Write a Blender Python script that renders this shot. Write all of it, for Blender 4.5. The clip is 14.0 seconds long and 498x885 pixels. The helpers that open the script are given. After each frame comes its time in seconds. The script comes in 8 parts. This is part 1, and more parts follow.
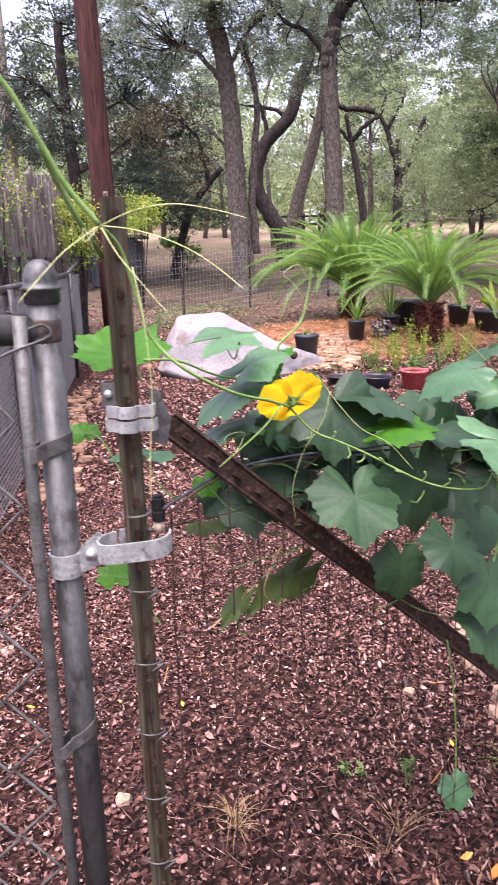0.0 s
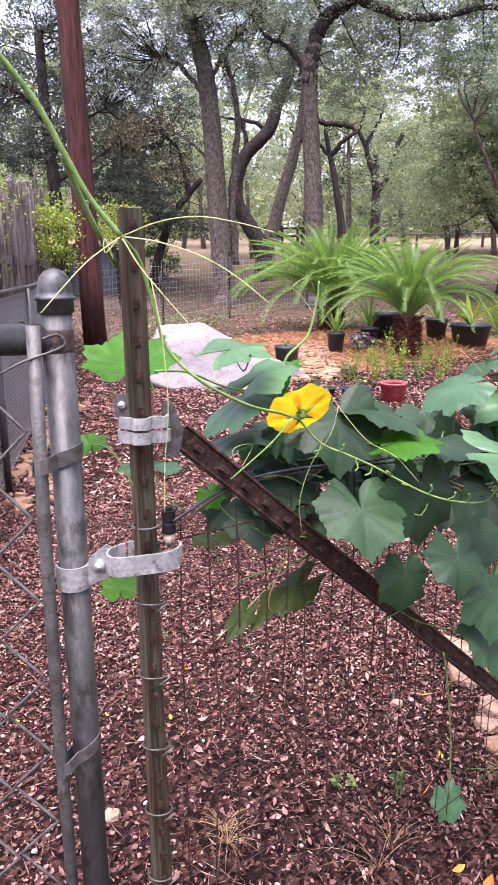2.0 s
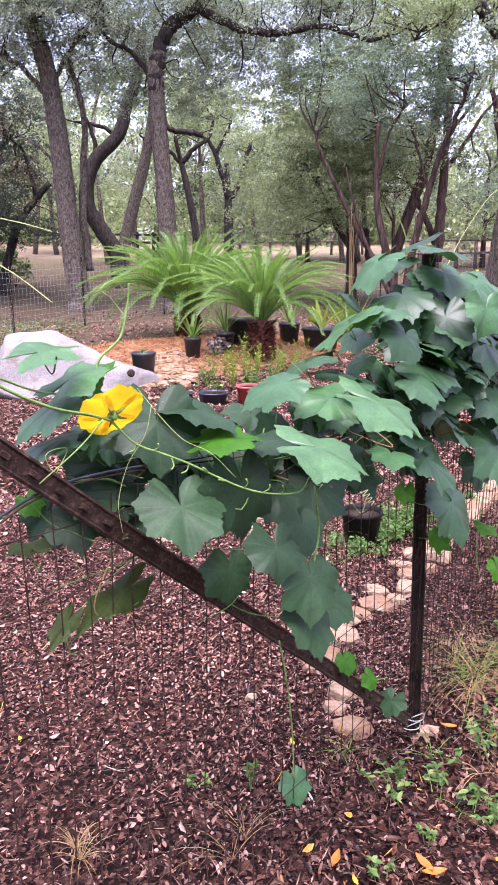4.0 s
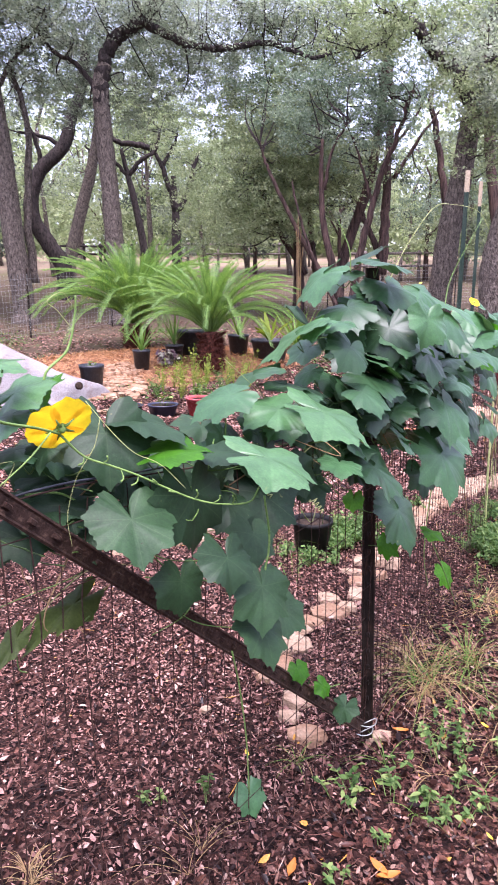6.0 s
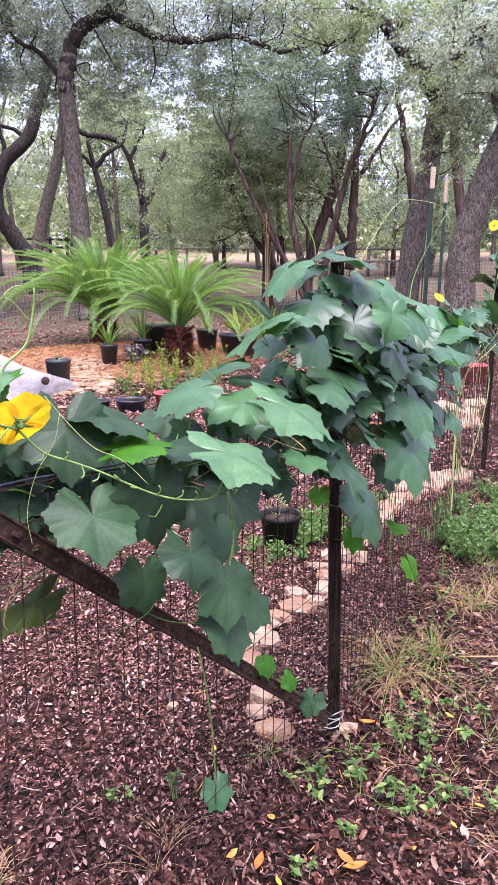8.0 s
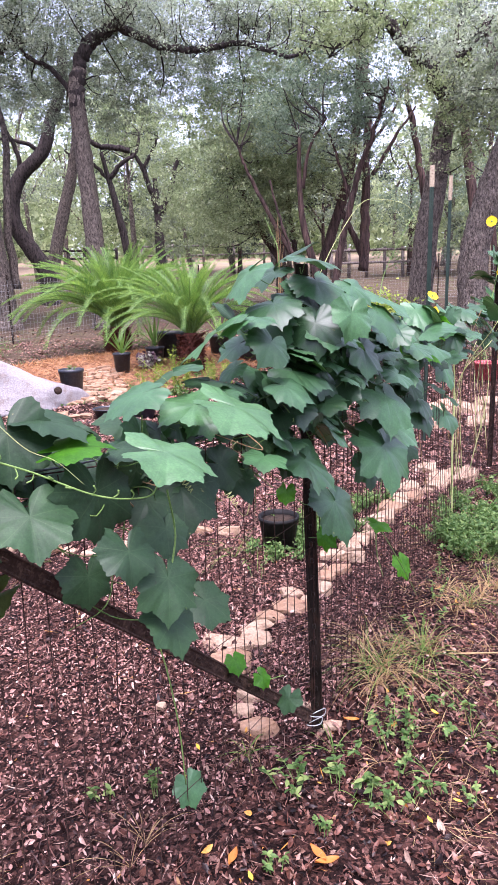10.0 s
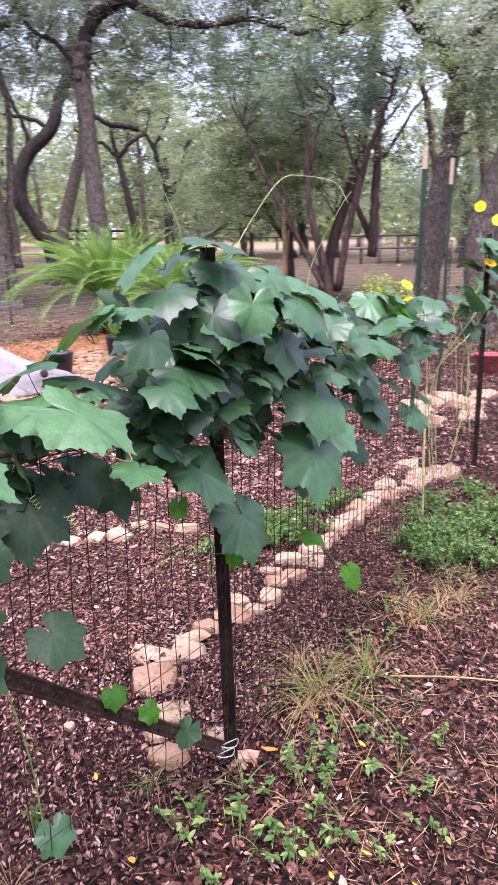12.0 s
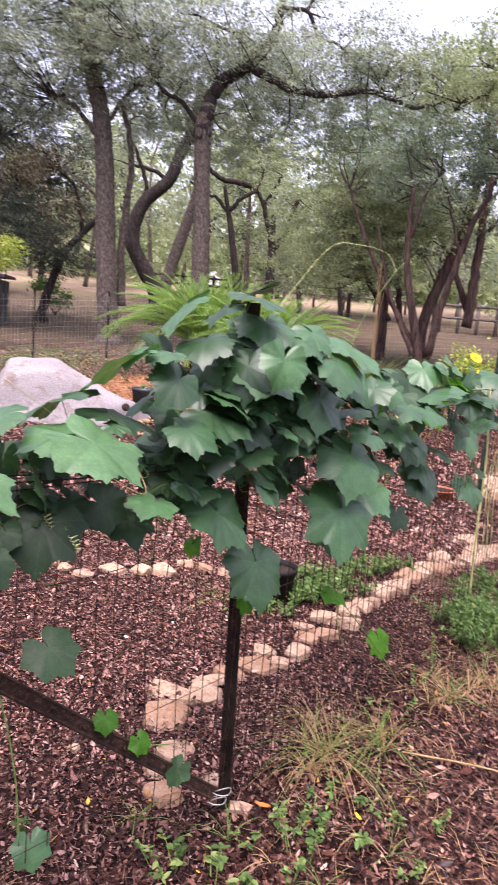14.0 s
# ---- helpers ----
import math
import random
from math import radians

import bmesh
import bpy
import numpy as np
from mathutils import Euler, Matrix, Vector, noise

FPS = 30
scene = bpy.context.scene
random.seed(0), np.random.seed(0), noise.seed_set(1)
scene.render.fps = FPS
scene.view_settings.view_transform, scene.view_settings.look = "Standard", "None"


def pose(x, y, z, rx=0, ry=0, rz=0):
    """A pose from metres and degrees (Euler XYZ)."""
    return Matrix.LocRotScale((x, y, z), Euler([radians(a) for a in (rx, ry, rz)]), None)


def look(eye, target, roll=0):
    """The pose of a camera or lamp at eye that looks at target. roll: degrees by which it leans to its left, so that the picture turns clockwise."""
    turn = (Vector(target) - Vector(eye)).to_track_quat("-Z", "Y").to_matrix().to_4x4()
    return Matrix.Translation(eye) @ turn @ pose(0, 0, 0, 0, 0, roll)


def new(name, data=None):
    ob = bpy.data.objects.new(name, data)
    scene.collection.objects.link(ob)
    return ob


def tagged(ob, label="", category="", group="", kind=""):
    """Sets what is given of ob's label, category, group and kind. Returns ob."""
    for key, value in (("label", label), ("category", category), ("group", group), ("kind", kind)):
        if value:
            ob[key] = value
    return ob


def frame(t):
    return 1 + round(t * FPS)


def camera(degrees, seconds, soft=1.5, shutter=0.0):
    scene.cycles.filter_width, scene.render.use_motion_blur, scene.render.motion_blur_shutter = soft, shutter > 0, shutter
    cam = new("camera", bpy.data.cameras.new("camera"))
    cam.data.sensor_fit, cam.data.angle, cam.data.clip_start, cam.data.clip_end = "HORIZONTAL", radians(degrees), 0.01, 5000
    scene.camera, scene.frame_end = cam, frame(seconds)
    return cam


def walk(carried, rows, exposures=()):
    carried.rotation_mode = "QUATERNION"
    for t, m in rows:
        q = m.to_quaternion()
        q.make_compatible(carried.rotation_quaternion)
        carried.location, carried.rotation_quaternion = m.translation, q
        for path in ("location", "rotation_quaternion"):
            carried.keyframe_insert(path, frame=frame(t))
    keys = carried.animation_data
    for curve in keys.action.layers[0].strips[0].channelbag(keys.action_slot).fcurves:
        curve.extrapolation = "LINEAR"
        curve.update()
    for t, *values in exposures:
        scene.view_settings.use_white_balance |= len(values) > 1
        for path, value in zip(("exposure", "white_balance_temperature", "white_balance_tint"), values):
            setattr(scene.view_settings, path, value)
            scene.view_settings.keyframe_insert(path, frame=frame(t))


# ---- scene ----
cam = camera(39.5, 14.0, shutter=0.5)
PATH = [
    (0, (0.056, -0.013, 1.402), (0.13, 1.919, 0.887), -1.1),
    (0.5, (0.014, -0.014, 1.408), (0.042, 1.925, 0.915), -0.6),
    (1, (0.002, -0.006, 1.408), (0.05, 1.934, 0.921), -0.0),
    (1.5, (-0.004, -0.001, 1.406), (0.085, 1.937, 0.919), 0.2),
    (2, (0.008, -0.009, 1.405), (0.152, 1.926, 0.918), -0.1),
    (2.5, (0.022, -0.01, 1.407), (0.241, 1.919, 0.925), -0.3),
    (3, (0.055, -0.022, 1.4), (0.396, 1.886, 0.911), -0.5),
    (3.5, (0.078, -0.025, 1.395), (0.538, 1.858, 0.903), -0.6),
    (3.7, (0.082, -0.032, 1.396), (0.571, 1.846, 0.912), -0.4),
    (5.8, (0.077, -0.045, 1.402), (0.715, 1.802, 0.974), 0.1),
    (6, (0.081, -0.046, 1.399), (0.739, 1.791, 0.961), 0.0),
    (6.5, (0.085, -0.045, 1.398), (0.782, 1.773, 0.941), -0.0),
    (7, (0.087, -0.045, 1.396), (0.801, 1.766, 0.935), 0.2),
    (7.5, (0.089, -0.045, 1.394), (0.818, 1.76, 0.935), 0.4),
    (8, (0.093, -0.045, 1.398), (0.831, 1.758, 0.946), 0.3),
    (8.2, (0.093, -0.038, 1.398), (0.834, 1.763, 0.945), 0.6),
    (10.3, (0.248, -0.14, 1.389), (0.908, 1.696, 0.95), -2.1),
    (10.5, (0.266, -0.144, 1.384), (0.923, 1.692, 0.94), -2.4),
    (11, (0.361, -0.073, 1.379), (1.044, 1.741, 0.887), -1.8),
    (11.5, (0.482, 0.02, 1.397), (1.215, 1.81, 0.89), -1.0),
    (12, (0.569, -0.021, 1.394), (1.204, 1.813, 0.913), -0.5),
    (12.5, (0.681, -0.134, 1.404), (1.101, 1.753, 0.891), 2.6),
    (13, (0.679, -0.16, 1.403), (1.05, 1.752, 0.948), 5.7),
    (13.5, (0.673, -0.141, 1.404), (1.002, 1.807, 1.091), 5.4),
    (14, (0.687, -0.109, 1.403), (1.103, 1.817, 1.059), 5.0),
]
walk(cam, [(t, look(eye, target, roll)) for t, eye, target, roll in PATH], exposures=[(0.0, 1.84, 6200, 33), (3.5, 1.87, 6000, 35), (10.0, 1.85, 5850, 34), (12.0, 1.82, 5950, 34), (13.0, 1.76, 6050, 35), (14.0, 1.62, 6450, 35)])

# ---- light ----
SUN_EL, SUN_AZ = 70.0, 200.0          # height and compass turn of the sun behind thin cloud
world = bpy.data.worlds.new("sky")
scene.world = world
world.use_nodes = True
wn = world.node_tree.nodes
sky = wn.new("ShaderNodeTexSky")
sky.sky_type, sky.sun_disc = "NISHITA", False
sky.sun_elevation, sky.sun_rotation = radians(SUN_EL), radians(SUN_AZ)
sky.air_density, sky.dust_density, sky.ozone_density = 1.0, 3.0, 1.0
wn["Background"].inputs["Strength"].default_value = 0.125
veil = wn.new("ShaderNodeMix")          # thin high cloud whitens the sky
veil.data_type = "RGBA"
veil.inputs["Factor"].default_value = 0.4
world.node_tree.links.new(sky.outputs["Color"], veil.inputs[6])
veil.inputs[7].default_value = (5.6, 5.8, 6.1, 1)
world.node_tree.links.new(veil.outputs[2], wn["Background"].inputs["Color"])
sun_data = bpy.data.lights.new("sun", "SUN")
sun_data.energy, sun_data.angle, sun_data.color = 2.6, radians(40), (1.0, 0.96, 0.90)
sun = new("sun", sun_data)
_a, _e = radians(SUN_AZ), radians(SUN_EL)
sun.matrix_world = look((0, 0, 0), (-math.sin(_a) * math.cos(_e), -math.cos(_a) * math.cos(_e), -math.sin(_e)))

RNG = np.random.default_rng(7)


# ---- materials ----
def shader(name):
    m = bpy.data.materials.new(name)
    m.use_nodes = True
    nt = m.node_tree
    return m, nt, nt.nodes["Principled BSDF"]


def node(nt, kind, **inputs):
    n = nt.nodes.new(kind)
    for k, v in inputs.items():
        if k in n.inputs:
            n.inputs[k].default_value = v
    return n


def ramp(nt, fac, stops):
    r = nt.nodes.new("ShaderNodeValToRGB")
    el = r.color_ramp.elements
    while len(el) < len(stops):
        el.new(0.5)
    for e, (p, c) in zip(el, stops):
        e.position, e.color = p, (*c, 1)
    nt.links.new(fac, r.inputs[0])
    return r.outputs[0]


def mixed(nt, fac, a, b, mode="MIX"):
    m = nt.nodes.new("ShaderNodeMix")
    m.data_type, m.blend_type = "RGBA", mode
    for s, v in (("Factor", fac), ("A", a), ("B", b)):
        i = [q for q in m.inputs if q.name == s and q.type == ("VALUE" if s == "Factor" else "RGBA")][0]
        if isinstance(v, (int, float)):
            i.default_value = v
        elif isinstance(v, tuple):
            i.default_value = (*v, 1)
        else:
            nt.links.new(v, i)
    return [o for o in m.outputs if o.type == "RGBA"][0]


def where(nt, scale=(1, 1, 1), local=False):
    tc = nt.nodes.new("ShaderNodeTexCoord")
    if local:
        src = tc.outputs["Object"]
    else:
        src = nt.nodes.new("ShaderNodeNewGeometry").outputs["Position"]
    mp = nt.nodes.new("ShaderNodeMapping")
    mp.inputs["Scale"].default_value = scale
    nt.links.new(src, mp.inputs["Vector"])
    return mp.outputs[0]


def noisy(nt, vec, scale, detail=5.0, rough=0.6):
    n = node(nt, "ShaderNodeTexNoise", Scale=scale, Detail=detail, Roughness=rough)
    nt.links.new(vec, n.inputs["Vector"])
    return n.outputs["Fac"]


def bumped(nt, b, height, strength=0.5, dist=0.01):
    bp = node(nt, "ShaderNodeBump", Strength=strength, Distance=dist)
    nt.links.new(height, bp.inputs["Height"])
    nt.links.new(bp.outputs[0], b.inputs["Normal"])


def surface(name, c1, c2, c3=None, scale=20.0, fine=120.0, rough=0.8, metal=0.0, stretch=(1, 1, 1), bump=0.4, local=False, dist=0.004):
    """A worn surface: two colours by a broad noise, a third in spots, fine grain in the relief."""
    m, nt, b = shader(name)
    v = where(nt, stretch, local)
    n1, n2 = noisy(nt, v, scale), noisy(nt, v, fine, 3)
    col = ramp(nt, n1, [(0.32, c1), (0.68, c2)])
    if c3:
        n3 = noisy(nt, v, scale * 2.3, 6, 0.7)
        col = mixed(nt, ramp(nt, n3, [(0.52, (0, 0, 0)), (0.62, (1, 1, 1))]), col, c3)
    dark = ramp(nt, n2, [(0.3, (0.72, 0.72, 0.72)), (0.7, (1.15, 1.15, 1.15))])
    col = mixed(nt, 1.0, col, dark, "MULTIPLY")
    nt.links.new(col, b.inputs["Base Color"])
    r = ramp(nt, n1, [(0.3, (rough - 0.1,) * 3), (0.7, (min(1, rough + 0.1),) * 3)])
    nt.links.new(r, b.inputs["Roughness"])
    b.inputs["Metallic"].default_value = metal
    b.inputs["Specular IOR Level"].default_value = 0.5 if metal > 0.3 or rough < 0.5 else 0.16
    bumped(nt, b, n2, bump, dist)
    return m


def leafy(name, stops, through_light=0.3, rough=0.5, per_object=False, veins=False, spots=0.0, clumps=0.0, wear=0.0):
    """Foliage: a colour picked leaf by leaf, with some light passing through."""
    m, nt, b = shader(name)
    if per_object:
        rnd = nt.nodes.new("ShaderNodeObjectInfo").outputs["Random"]
    else:
        rnd = nt.nodes.new("ShaderNodeNewGeometry").outputs["Random Per Island"]
    v = where(nt)
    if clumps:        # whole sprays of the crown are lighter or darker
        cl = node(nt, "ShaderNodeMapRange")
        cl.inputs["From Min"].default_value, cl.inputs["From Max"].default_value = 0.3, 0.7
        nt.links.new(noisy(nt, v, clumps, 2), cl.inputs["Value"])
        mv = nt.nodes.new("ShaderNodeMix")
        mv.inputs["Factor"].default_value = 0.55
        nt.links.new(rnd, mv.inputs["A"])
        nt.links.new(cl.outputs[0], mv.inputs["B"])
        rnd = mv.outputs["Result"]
    col = ramp(nt, rnd, stops)
    n1 = noisy(nt, v, 25.0, 4)
    col = mixed(nt, 1.0, col, ramp(nt, n1, [(0.3, (0.75, 0.78, 0.75)), (0.7, (1.2, 1.18, 1.15))]), "MULTIPLY")
    if veins:
        tc = nt.nodes.new("ShaderNodeTexCoord")
        sp = nt.nodes.new("ShaderNodeSeparateXYZ")
        nt.links.new(tc.outputs["Object"], sp.inputs[0])

        def calc(op, a, c=None):
            k = nt.nodes.new("ShaderNodeMath")
            k.operation = op
            for s, q in zip(k.inputs, (a, c)):
                if q is None:
                    continue
                if isinstance(q, (int, float)):
                    s.default_value = q
                else:
                    nt.links.new(q, s)
            return k.outputs[0]
        ang = calc("ABSOLUTE", calc("ARCTAN2", sp.outputs[0], sp.outputs[1]))
        rad = calc("SQRT", calc("ADD", calc("MULTIPLY", sp.outputs[0], sp.outputs[0]), calc("MULTIPLY", sp.outputs[1], sp.outputs[1])))
        off = calc("MULTIPLY", calc("PINGPONG", ang, 0.44), rad)
        # side veins branch off the main ones
        side = calc("PINGPONG", calc("SUBTRACT", rad, calc("MULTIPLY", off, 0.9)), 0.075)
        main = ramp(nt, off, [(0.0, (1, 1, 1)), (0.012, (0, 0, 0))])
        fine = ramp(nt, side, [(0.0, (0.45, 0.45, 0.45)), (0.008, (0, 0, 0))])
        both = mixed(nt, 1.0, main, fine, "LIGHTEN")
        pale = mixed(nt, 0.06, col, (0.30, 0.42, 0.20))
        col = mixed(nt, both, col, pale)
        # puckered skin between a net of small veins
        net = node(nt, "ShaderNodeTexVoronoi", Scale=17.0, Randomness=0.9)
        net.feature = "DISTANCE_TO_EDGE"
        nt.links.new(tc.outputs["Object"], net.inputs["Vector"])
        cell = ramp(nt, net.outputs["Distance"], [(0.0, (0.88, 0.90, 0.88)), (0.16, (0.99, 0.99, 0.99)), (0.5, (1.08, 1.08, 1.06))])
        col = mixed(nt, 1.0, col, cell, "MULTIPLY")
        hgt = nt.nodes.new("ShaderNodeRGBToBW")
        nt.links.new(cell, hgt.inputs[0])
        bumped(nt, b, hgt.outputs[0], 0.22, 0.003)
    if veins:
        mot = noisy(nt, v, 160.0, 3)
        col = mixed(nt, 1.0, col, ramp(nt, mot, [(0.3, (0.84, 0.86, 0.84)), (0.7, (1.14, 1.13, 1.10))]), "MULTIPLY")
    if wear:        # brown blotches and pale worn skin on each dead leaf
        nw = noisy(nt, v, 210.0, 4, 0.7)
        col = mixed(nt, 1.0, col, ramp(nt, nw, [(0.32, (1 - wear,) * 3), (0.5, (1, 1, 1)), (0.7, (1 + wear * 0.5,) * 3)]), "MULTIPLY")
        bumped(nt, b, nw, 0.4, 0.002)
    if spots:
        n3 = noisy(nt, v, 130.0, 2)
        col = mixed(nt, ramp(nt, n3, [(0.69, (0, 0, 0)), (0.73, (spots,) * 3)]), col, (0.025, 0.03, 0.015))
        n4 = noisy(nt, v, 38.0, 3)
        col = mixed(nt, ramp(nt, n4, [(0.72, (0, 0, 0)), (0.78, (spots * 0.7,) * 3)]), col, (0.26, 0.24, 0.08))
    nt.links.new(col, b.inputs["Base Color"])
    b.inputs["Roughness"].default_value = rough
    b.inputs["Specular IOR Level"].default_value = 0.30 if veins else 0.22
    if veins and rough < 0.5:        # a thin waxy skin
        b.inputs["Coat Weight"].default_value = 0.35
        b.inputs["Coat Roughness"].default_value = 0.42
    tr = nt.nodes.new("ShaderNodeBsdfTranslucent")
    tcol = mixed(nt, 1.0, col, (1.18, 1.36, 1.05) if clumps else (1.5, 1.6, 0.7), "MULTIPLY")
    nt.links.new(tcol, tr.inputs["Color"])
    ms = nt.nodes.new("ShaderNodeMixShader")
    ms.inputs[0].default_value = through_light
    nt.links.new(b.outputs[0], ms.inputs[1])
    nt.links.new(tr.outputs[0], ms.inputs[2])
    nt.links.new(ms.outputs[0], nt.nodes["Material Output"].inputs["Surface"])
    return m


def ground_material():
    m, nt, b = shader("mulched_ground")
    v = where(nt)
    vo = node(nt, "ShaderNodeTexVoronoi", Scale=80.0)
    wv = node(nt, "ShaderNodeTexNoise", Scale=35.0, Detail=3.0)
    nt.links.new(v, wv.inputs["Vector"])
    warp = node(nt, "ShaderNodeVectorMath")
    warp.operation = "MULTIPLY_ADD"
    warp.inputs[1].default_value = (0.03, 0.03, 0.03)
    nt.links.new(wv.outputs["Color"], warp.inputs[0])
    nt.links.new(v, warp.inputs[2])
    nt.links.new(warp.outputs[0], vo.inputs["Vector"])
    chips = ramp(nt, vo.outputs["Color"], [(0.1, (0.005, 0.0023, 0.002)), (0.46, (0.020, 0.009, 0.0072)), (0.76, (0.085, 0.039, 0.030)), (0.96, (0.24, 0.135, 0.105))])
    broad = noisy(nt, v, 0.7, 4)
    fine = noisy(nt, v, 90.0, 4)
    mulch = mixed(nt, 1.0, chips, ramp(nt, fine, [(0.3, (0.6, 0.6, 0.6)), (0.7, (1.25, 1.2, 1.2))]), "MULTIPLY")
    earth = ramp(nt, noisy(nt, v, 3.0, 7), [(0.3, (0.058, 0.040, 0.027)), (0.52, (0.118, 0.084, 0.058)), (0.66, (0.108, 0.110, 0.050))])
    earth = mixed(nt, 1.0, earth, ramp(nt, fine, [(0.3, (0.7, 0.7, 0.7)), (0.7, (1.2, 1.2, 1.2))]), "MULTIPLY")
    dry = ramp(nt, noisy(nt, v, 0.35, 5), [(0.3, (0.22, 0.155, 0.105)), (0.52, (0.29, 0.22, 0.155)), (0.66, (0.19, 0.21, 0.088))])
    sp = nt.nodes.new("ShaderNodeSeparateXYZ")
    nt.links.new(where(nt), sp.inputs[0])
    wob = nt.nodes.new("ShaderNodeMath")
    wob.operation = "MULTIPLY_ADD"
    nt.links.new(broad, wob.inputs[0])
    wob.inputs[1].default_value = 6.0
    nt.links.new(sp.outputs[1], wob.inputs[2])
    yr = nt.nodes.new("ShaderNodeMapRange")
    yr.inputs["From Max"].default_value = 60.0
    nt.links.new(wob.outputs[0], yr.inputs["Value"])
    col = mixed(nt, ramp(nt, yr.outputs[0], [(0.20, (0, 0, 0)), (0.26, (1, 1, 1))]), mulch, earth)
    col = mixed(nt, ramp(nt, yr.outputs[0], [(0.56, (0, 0, 0)), (0.72, (1, 1, 1))]), col, dry)
    nt.links.new(col, b.inputs["Base Color"])
    b.inputs["Roughness"].default_value = 0.95
    b.inputs["Specular IOR Level"].default_value = 0.12
    bumped(nt, b, vo.outputs["Distance"], 0.8, 0.02)
    return m


M_GROUND = ground_material()
M_LITTER = leafy("dead_oak_leaves", [(0.0, (0.006, 0.0028, 0.0024)), (0.30, (0.024, 0.0095, 0.0075)), (0.54, (0.098, 0.037, 0.026)), (0.77, (0.205, 0.092, 0.066)),
                                      (0.94, (0.30, 0.178, 0.140)), (0.988, (0.40, 0.27, 0.21)), (0.992, (0.50, 0.25, 0.05))], 0.05, 0.34, wear=0.5)
M_CHIPS = leafy("shredded_mulch", [(0.0, (0.014, 0.0065, 0.006)), (0.16, (0.088, 0.040, 0.034)), (0.46, (0.270, 0.133, 0.112)), (0.84, (0.425, 0.238, 0.198)),
                                     (0.97, (0.49, 0.315, 0.262)), (1.0, (0.58, 0.45, 0.38))], 0.05, 0.5, wear=0.5)
M_GALV = surface("galvanised_steel", (0.055, 0.056, 0.052), (0.120, 0.121, 0.114), (0.034, 0.032, 0.027), 14, 160, 0.54, 0.5, (1, 1, 0.4), 0.15)
M_GALV_OLD = surface("dull_galvanised_wire", (0.075, 0.076, 0.066), (0.15, 0.15, 0.135), (0.070, 0.058, 0.048), 26, 200, 0.6, 0.4, bump=0.15)
M_ZINC = surface("bright_zinc", (0.40, 0.415, 0.39), (0.58, 0.60, 0.565), (0.25, 0.25, 0.225), 30, 180, 0.42, 0.6, bump=0.2)
M_BLACK = surface("black_rubber", (0.006, 0.006, 0.006), (0.014, 0.013, 0.012), None, 40, 200, 0.6, bump=0.2)
M_RUST_SPOT = surface("weld_rust", (0.055, 0.04, 0.034), (0.12, 0.085, 0.068), (0.10, 0.10, 0.10), 60, 300, 0.9, 0.0)
M_TPOST = surface("weathered_steel_post", (0.024, 0.024, 0.011), (0.115, 0.100, 0.066), (0.055, 0.021, 0.014), 62, 240, 0.66, 0.08, (1, 1, 0.05), 0.8)
M_BRACE = surface("rusted_steel_brace", (0.026, 0.015, 0.012), (0.066, 0.039, 0.029), (0.105, 0.065, 0.046), 44, 170, 0.6, 0.2, bump=0.5)
M_TPOST_DARK = surface("dark_steel_post", (0.012, 0.009, 0.007), (0.030, 0.021, 0.016), (0.045, 0.025, 0.017), 18, 170, 0.55, 0.25, (1, 1, 0.3), 0.4)
M_TPOST_GREEN = surface("green_painted_steel", (0.022, 0.042, 0.032), (0.045, 0.065, 0.05), None, 18, 170, 0.5, 0.2, (1, 1, 0.3), 0.3)
M_TIP_WHITE = surface("cream_paint", (0.34, 0.27, 0.18), (0.45, 0.37, 0.26), (0.24, 0.18, 0.12), 25, 150, 0.7)
M_WIRE_RUST = surface("rusted_wire", (0.026, 0.016, 0.013), (0.085, 0.047, 0.036), None, 30, 200, 0.8, 0.3)
M_WIRE_FAR = surface("grey_fence_wire", (0.30, 0.30, 0.29), (0.42, 0.42, 0.40), None, 30, 200, 0.5, 0.4)
M_PLASTIC = surface("black_plastic", (0.012, 0.014, 0.019), (0.026, 0.03, 0.04), (0.045, 0.05, 0.062), 15, 120, 0.45, bump=0.1)
M_POT_BLUE = surface("navy_plastic", (0.02, 0.025, 0.045), (0.035, 0.04, 0.07), None, 15, 120, 0.4, bump=0.1)
M_TERRA = surface("terracotta", (0.30, 0.10, 0.055), (0.42, 0.16, 0.09), (0.2, 0.08, 0.05), 12, 120, 0.85, bump=0.2)
M_POT_RED = surface("faded_red_plastic", (0.42, 0.055, 0.065), (0.54, 0.12, 0.12), (0.6, 0.22, 0.21), 12, 120, 0.5, bump=0.1)
M_SOIL = surface("potting_soil", (0.02, 0.014, 0.01), (0.06, 0.04, 0.028), None, 40, 200, 0.95, bump=0.9, dist=0.01)
M_LIME = surface("limestone", (0.33, 0.220, 0.142), (0.48, 0.345, 0.238), (0.25, 0.160, 0.105), 14, 90, 0.9, bump=0.7, dist=0.012)
M_LIME_RED = surface("ochre_limestone", (0.25, 0.142, 0.085), (0.38, 0.24, 0.152), (0.33, 0.23, 0.155), 9, 90, 0.9, bump=0.7, dist=0.012)
M_BOULDER = surface("white_limestone", (0.225, 0.210, 0.208), (0.300, 0.282, 0.280), (0.205, 0.170, 0.155), 2.5, 60, 0.85, bump=0.5, dist=0.02)
M_POLE = surface("creosoted_pole", (0.034, 0.015, 0.013), (0.098, 0.038, 0.030), (0.019, 0.010, 0.009), 12, 60, 0.85, 0, (1, 1, 0.08), 0.8)
M_PICKET = surface("weathered_cedar", (0.080, 0.064, 0.055), (0.25, 0.212, 0.188), (0.038, 0.029, 0.025), 16, 90, 0.92, 0, (1, 1, 0.1), 0.8)
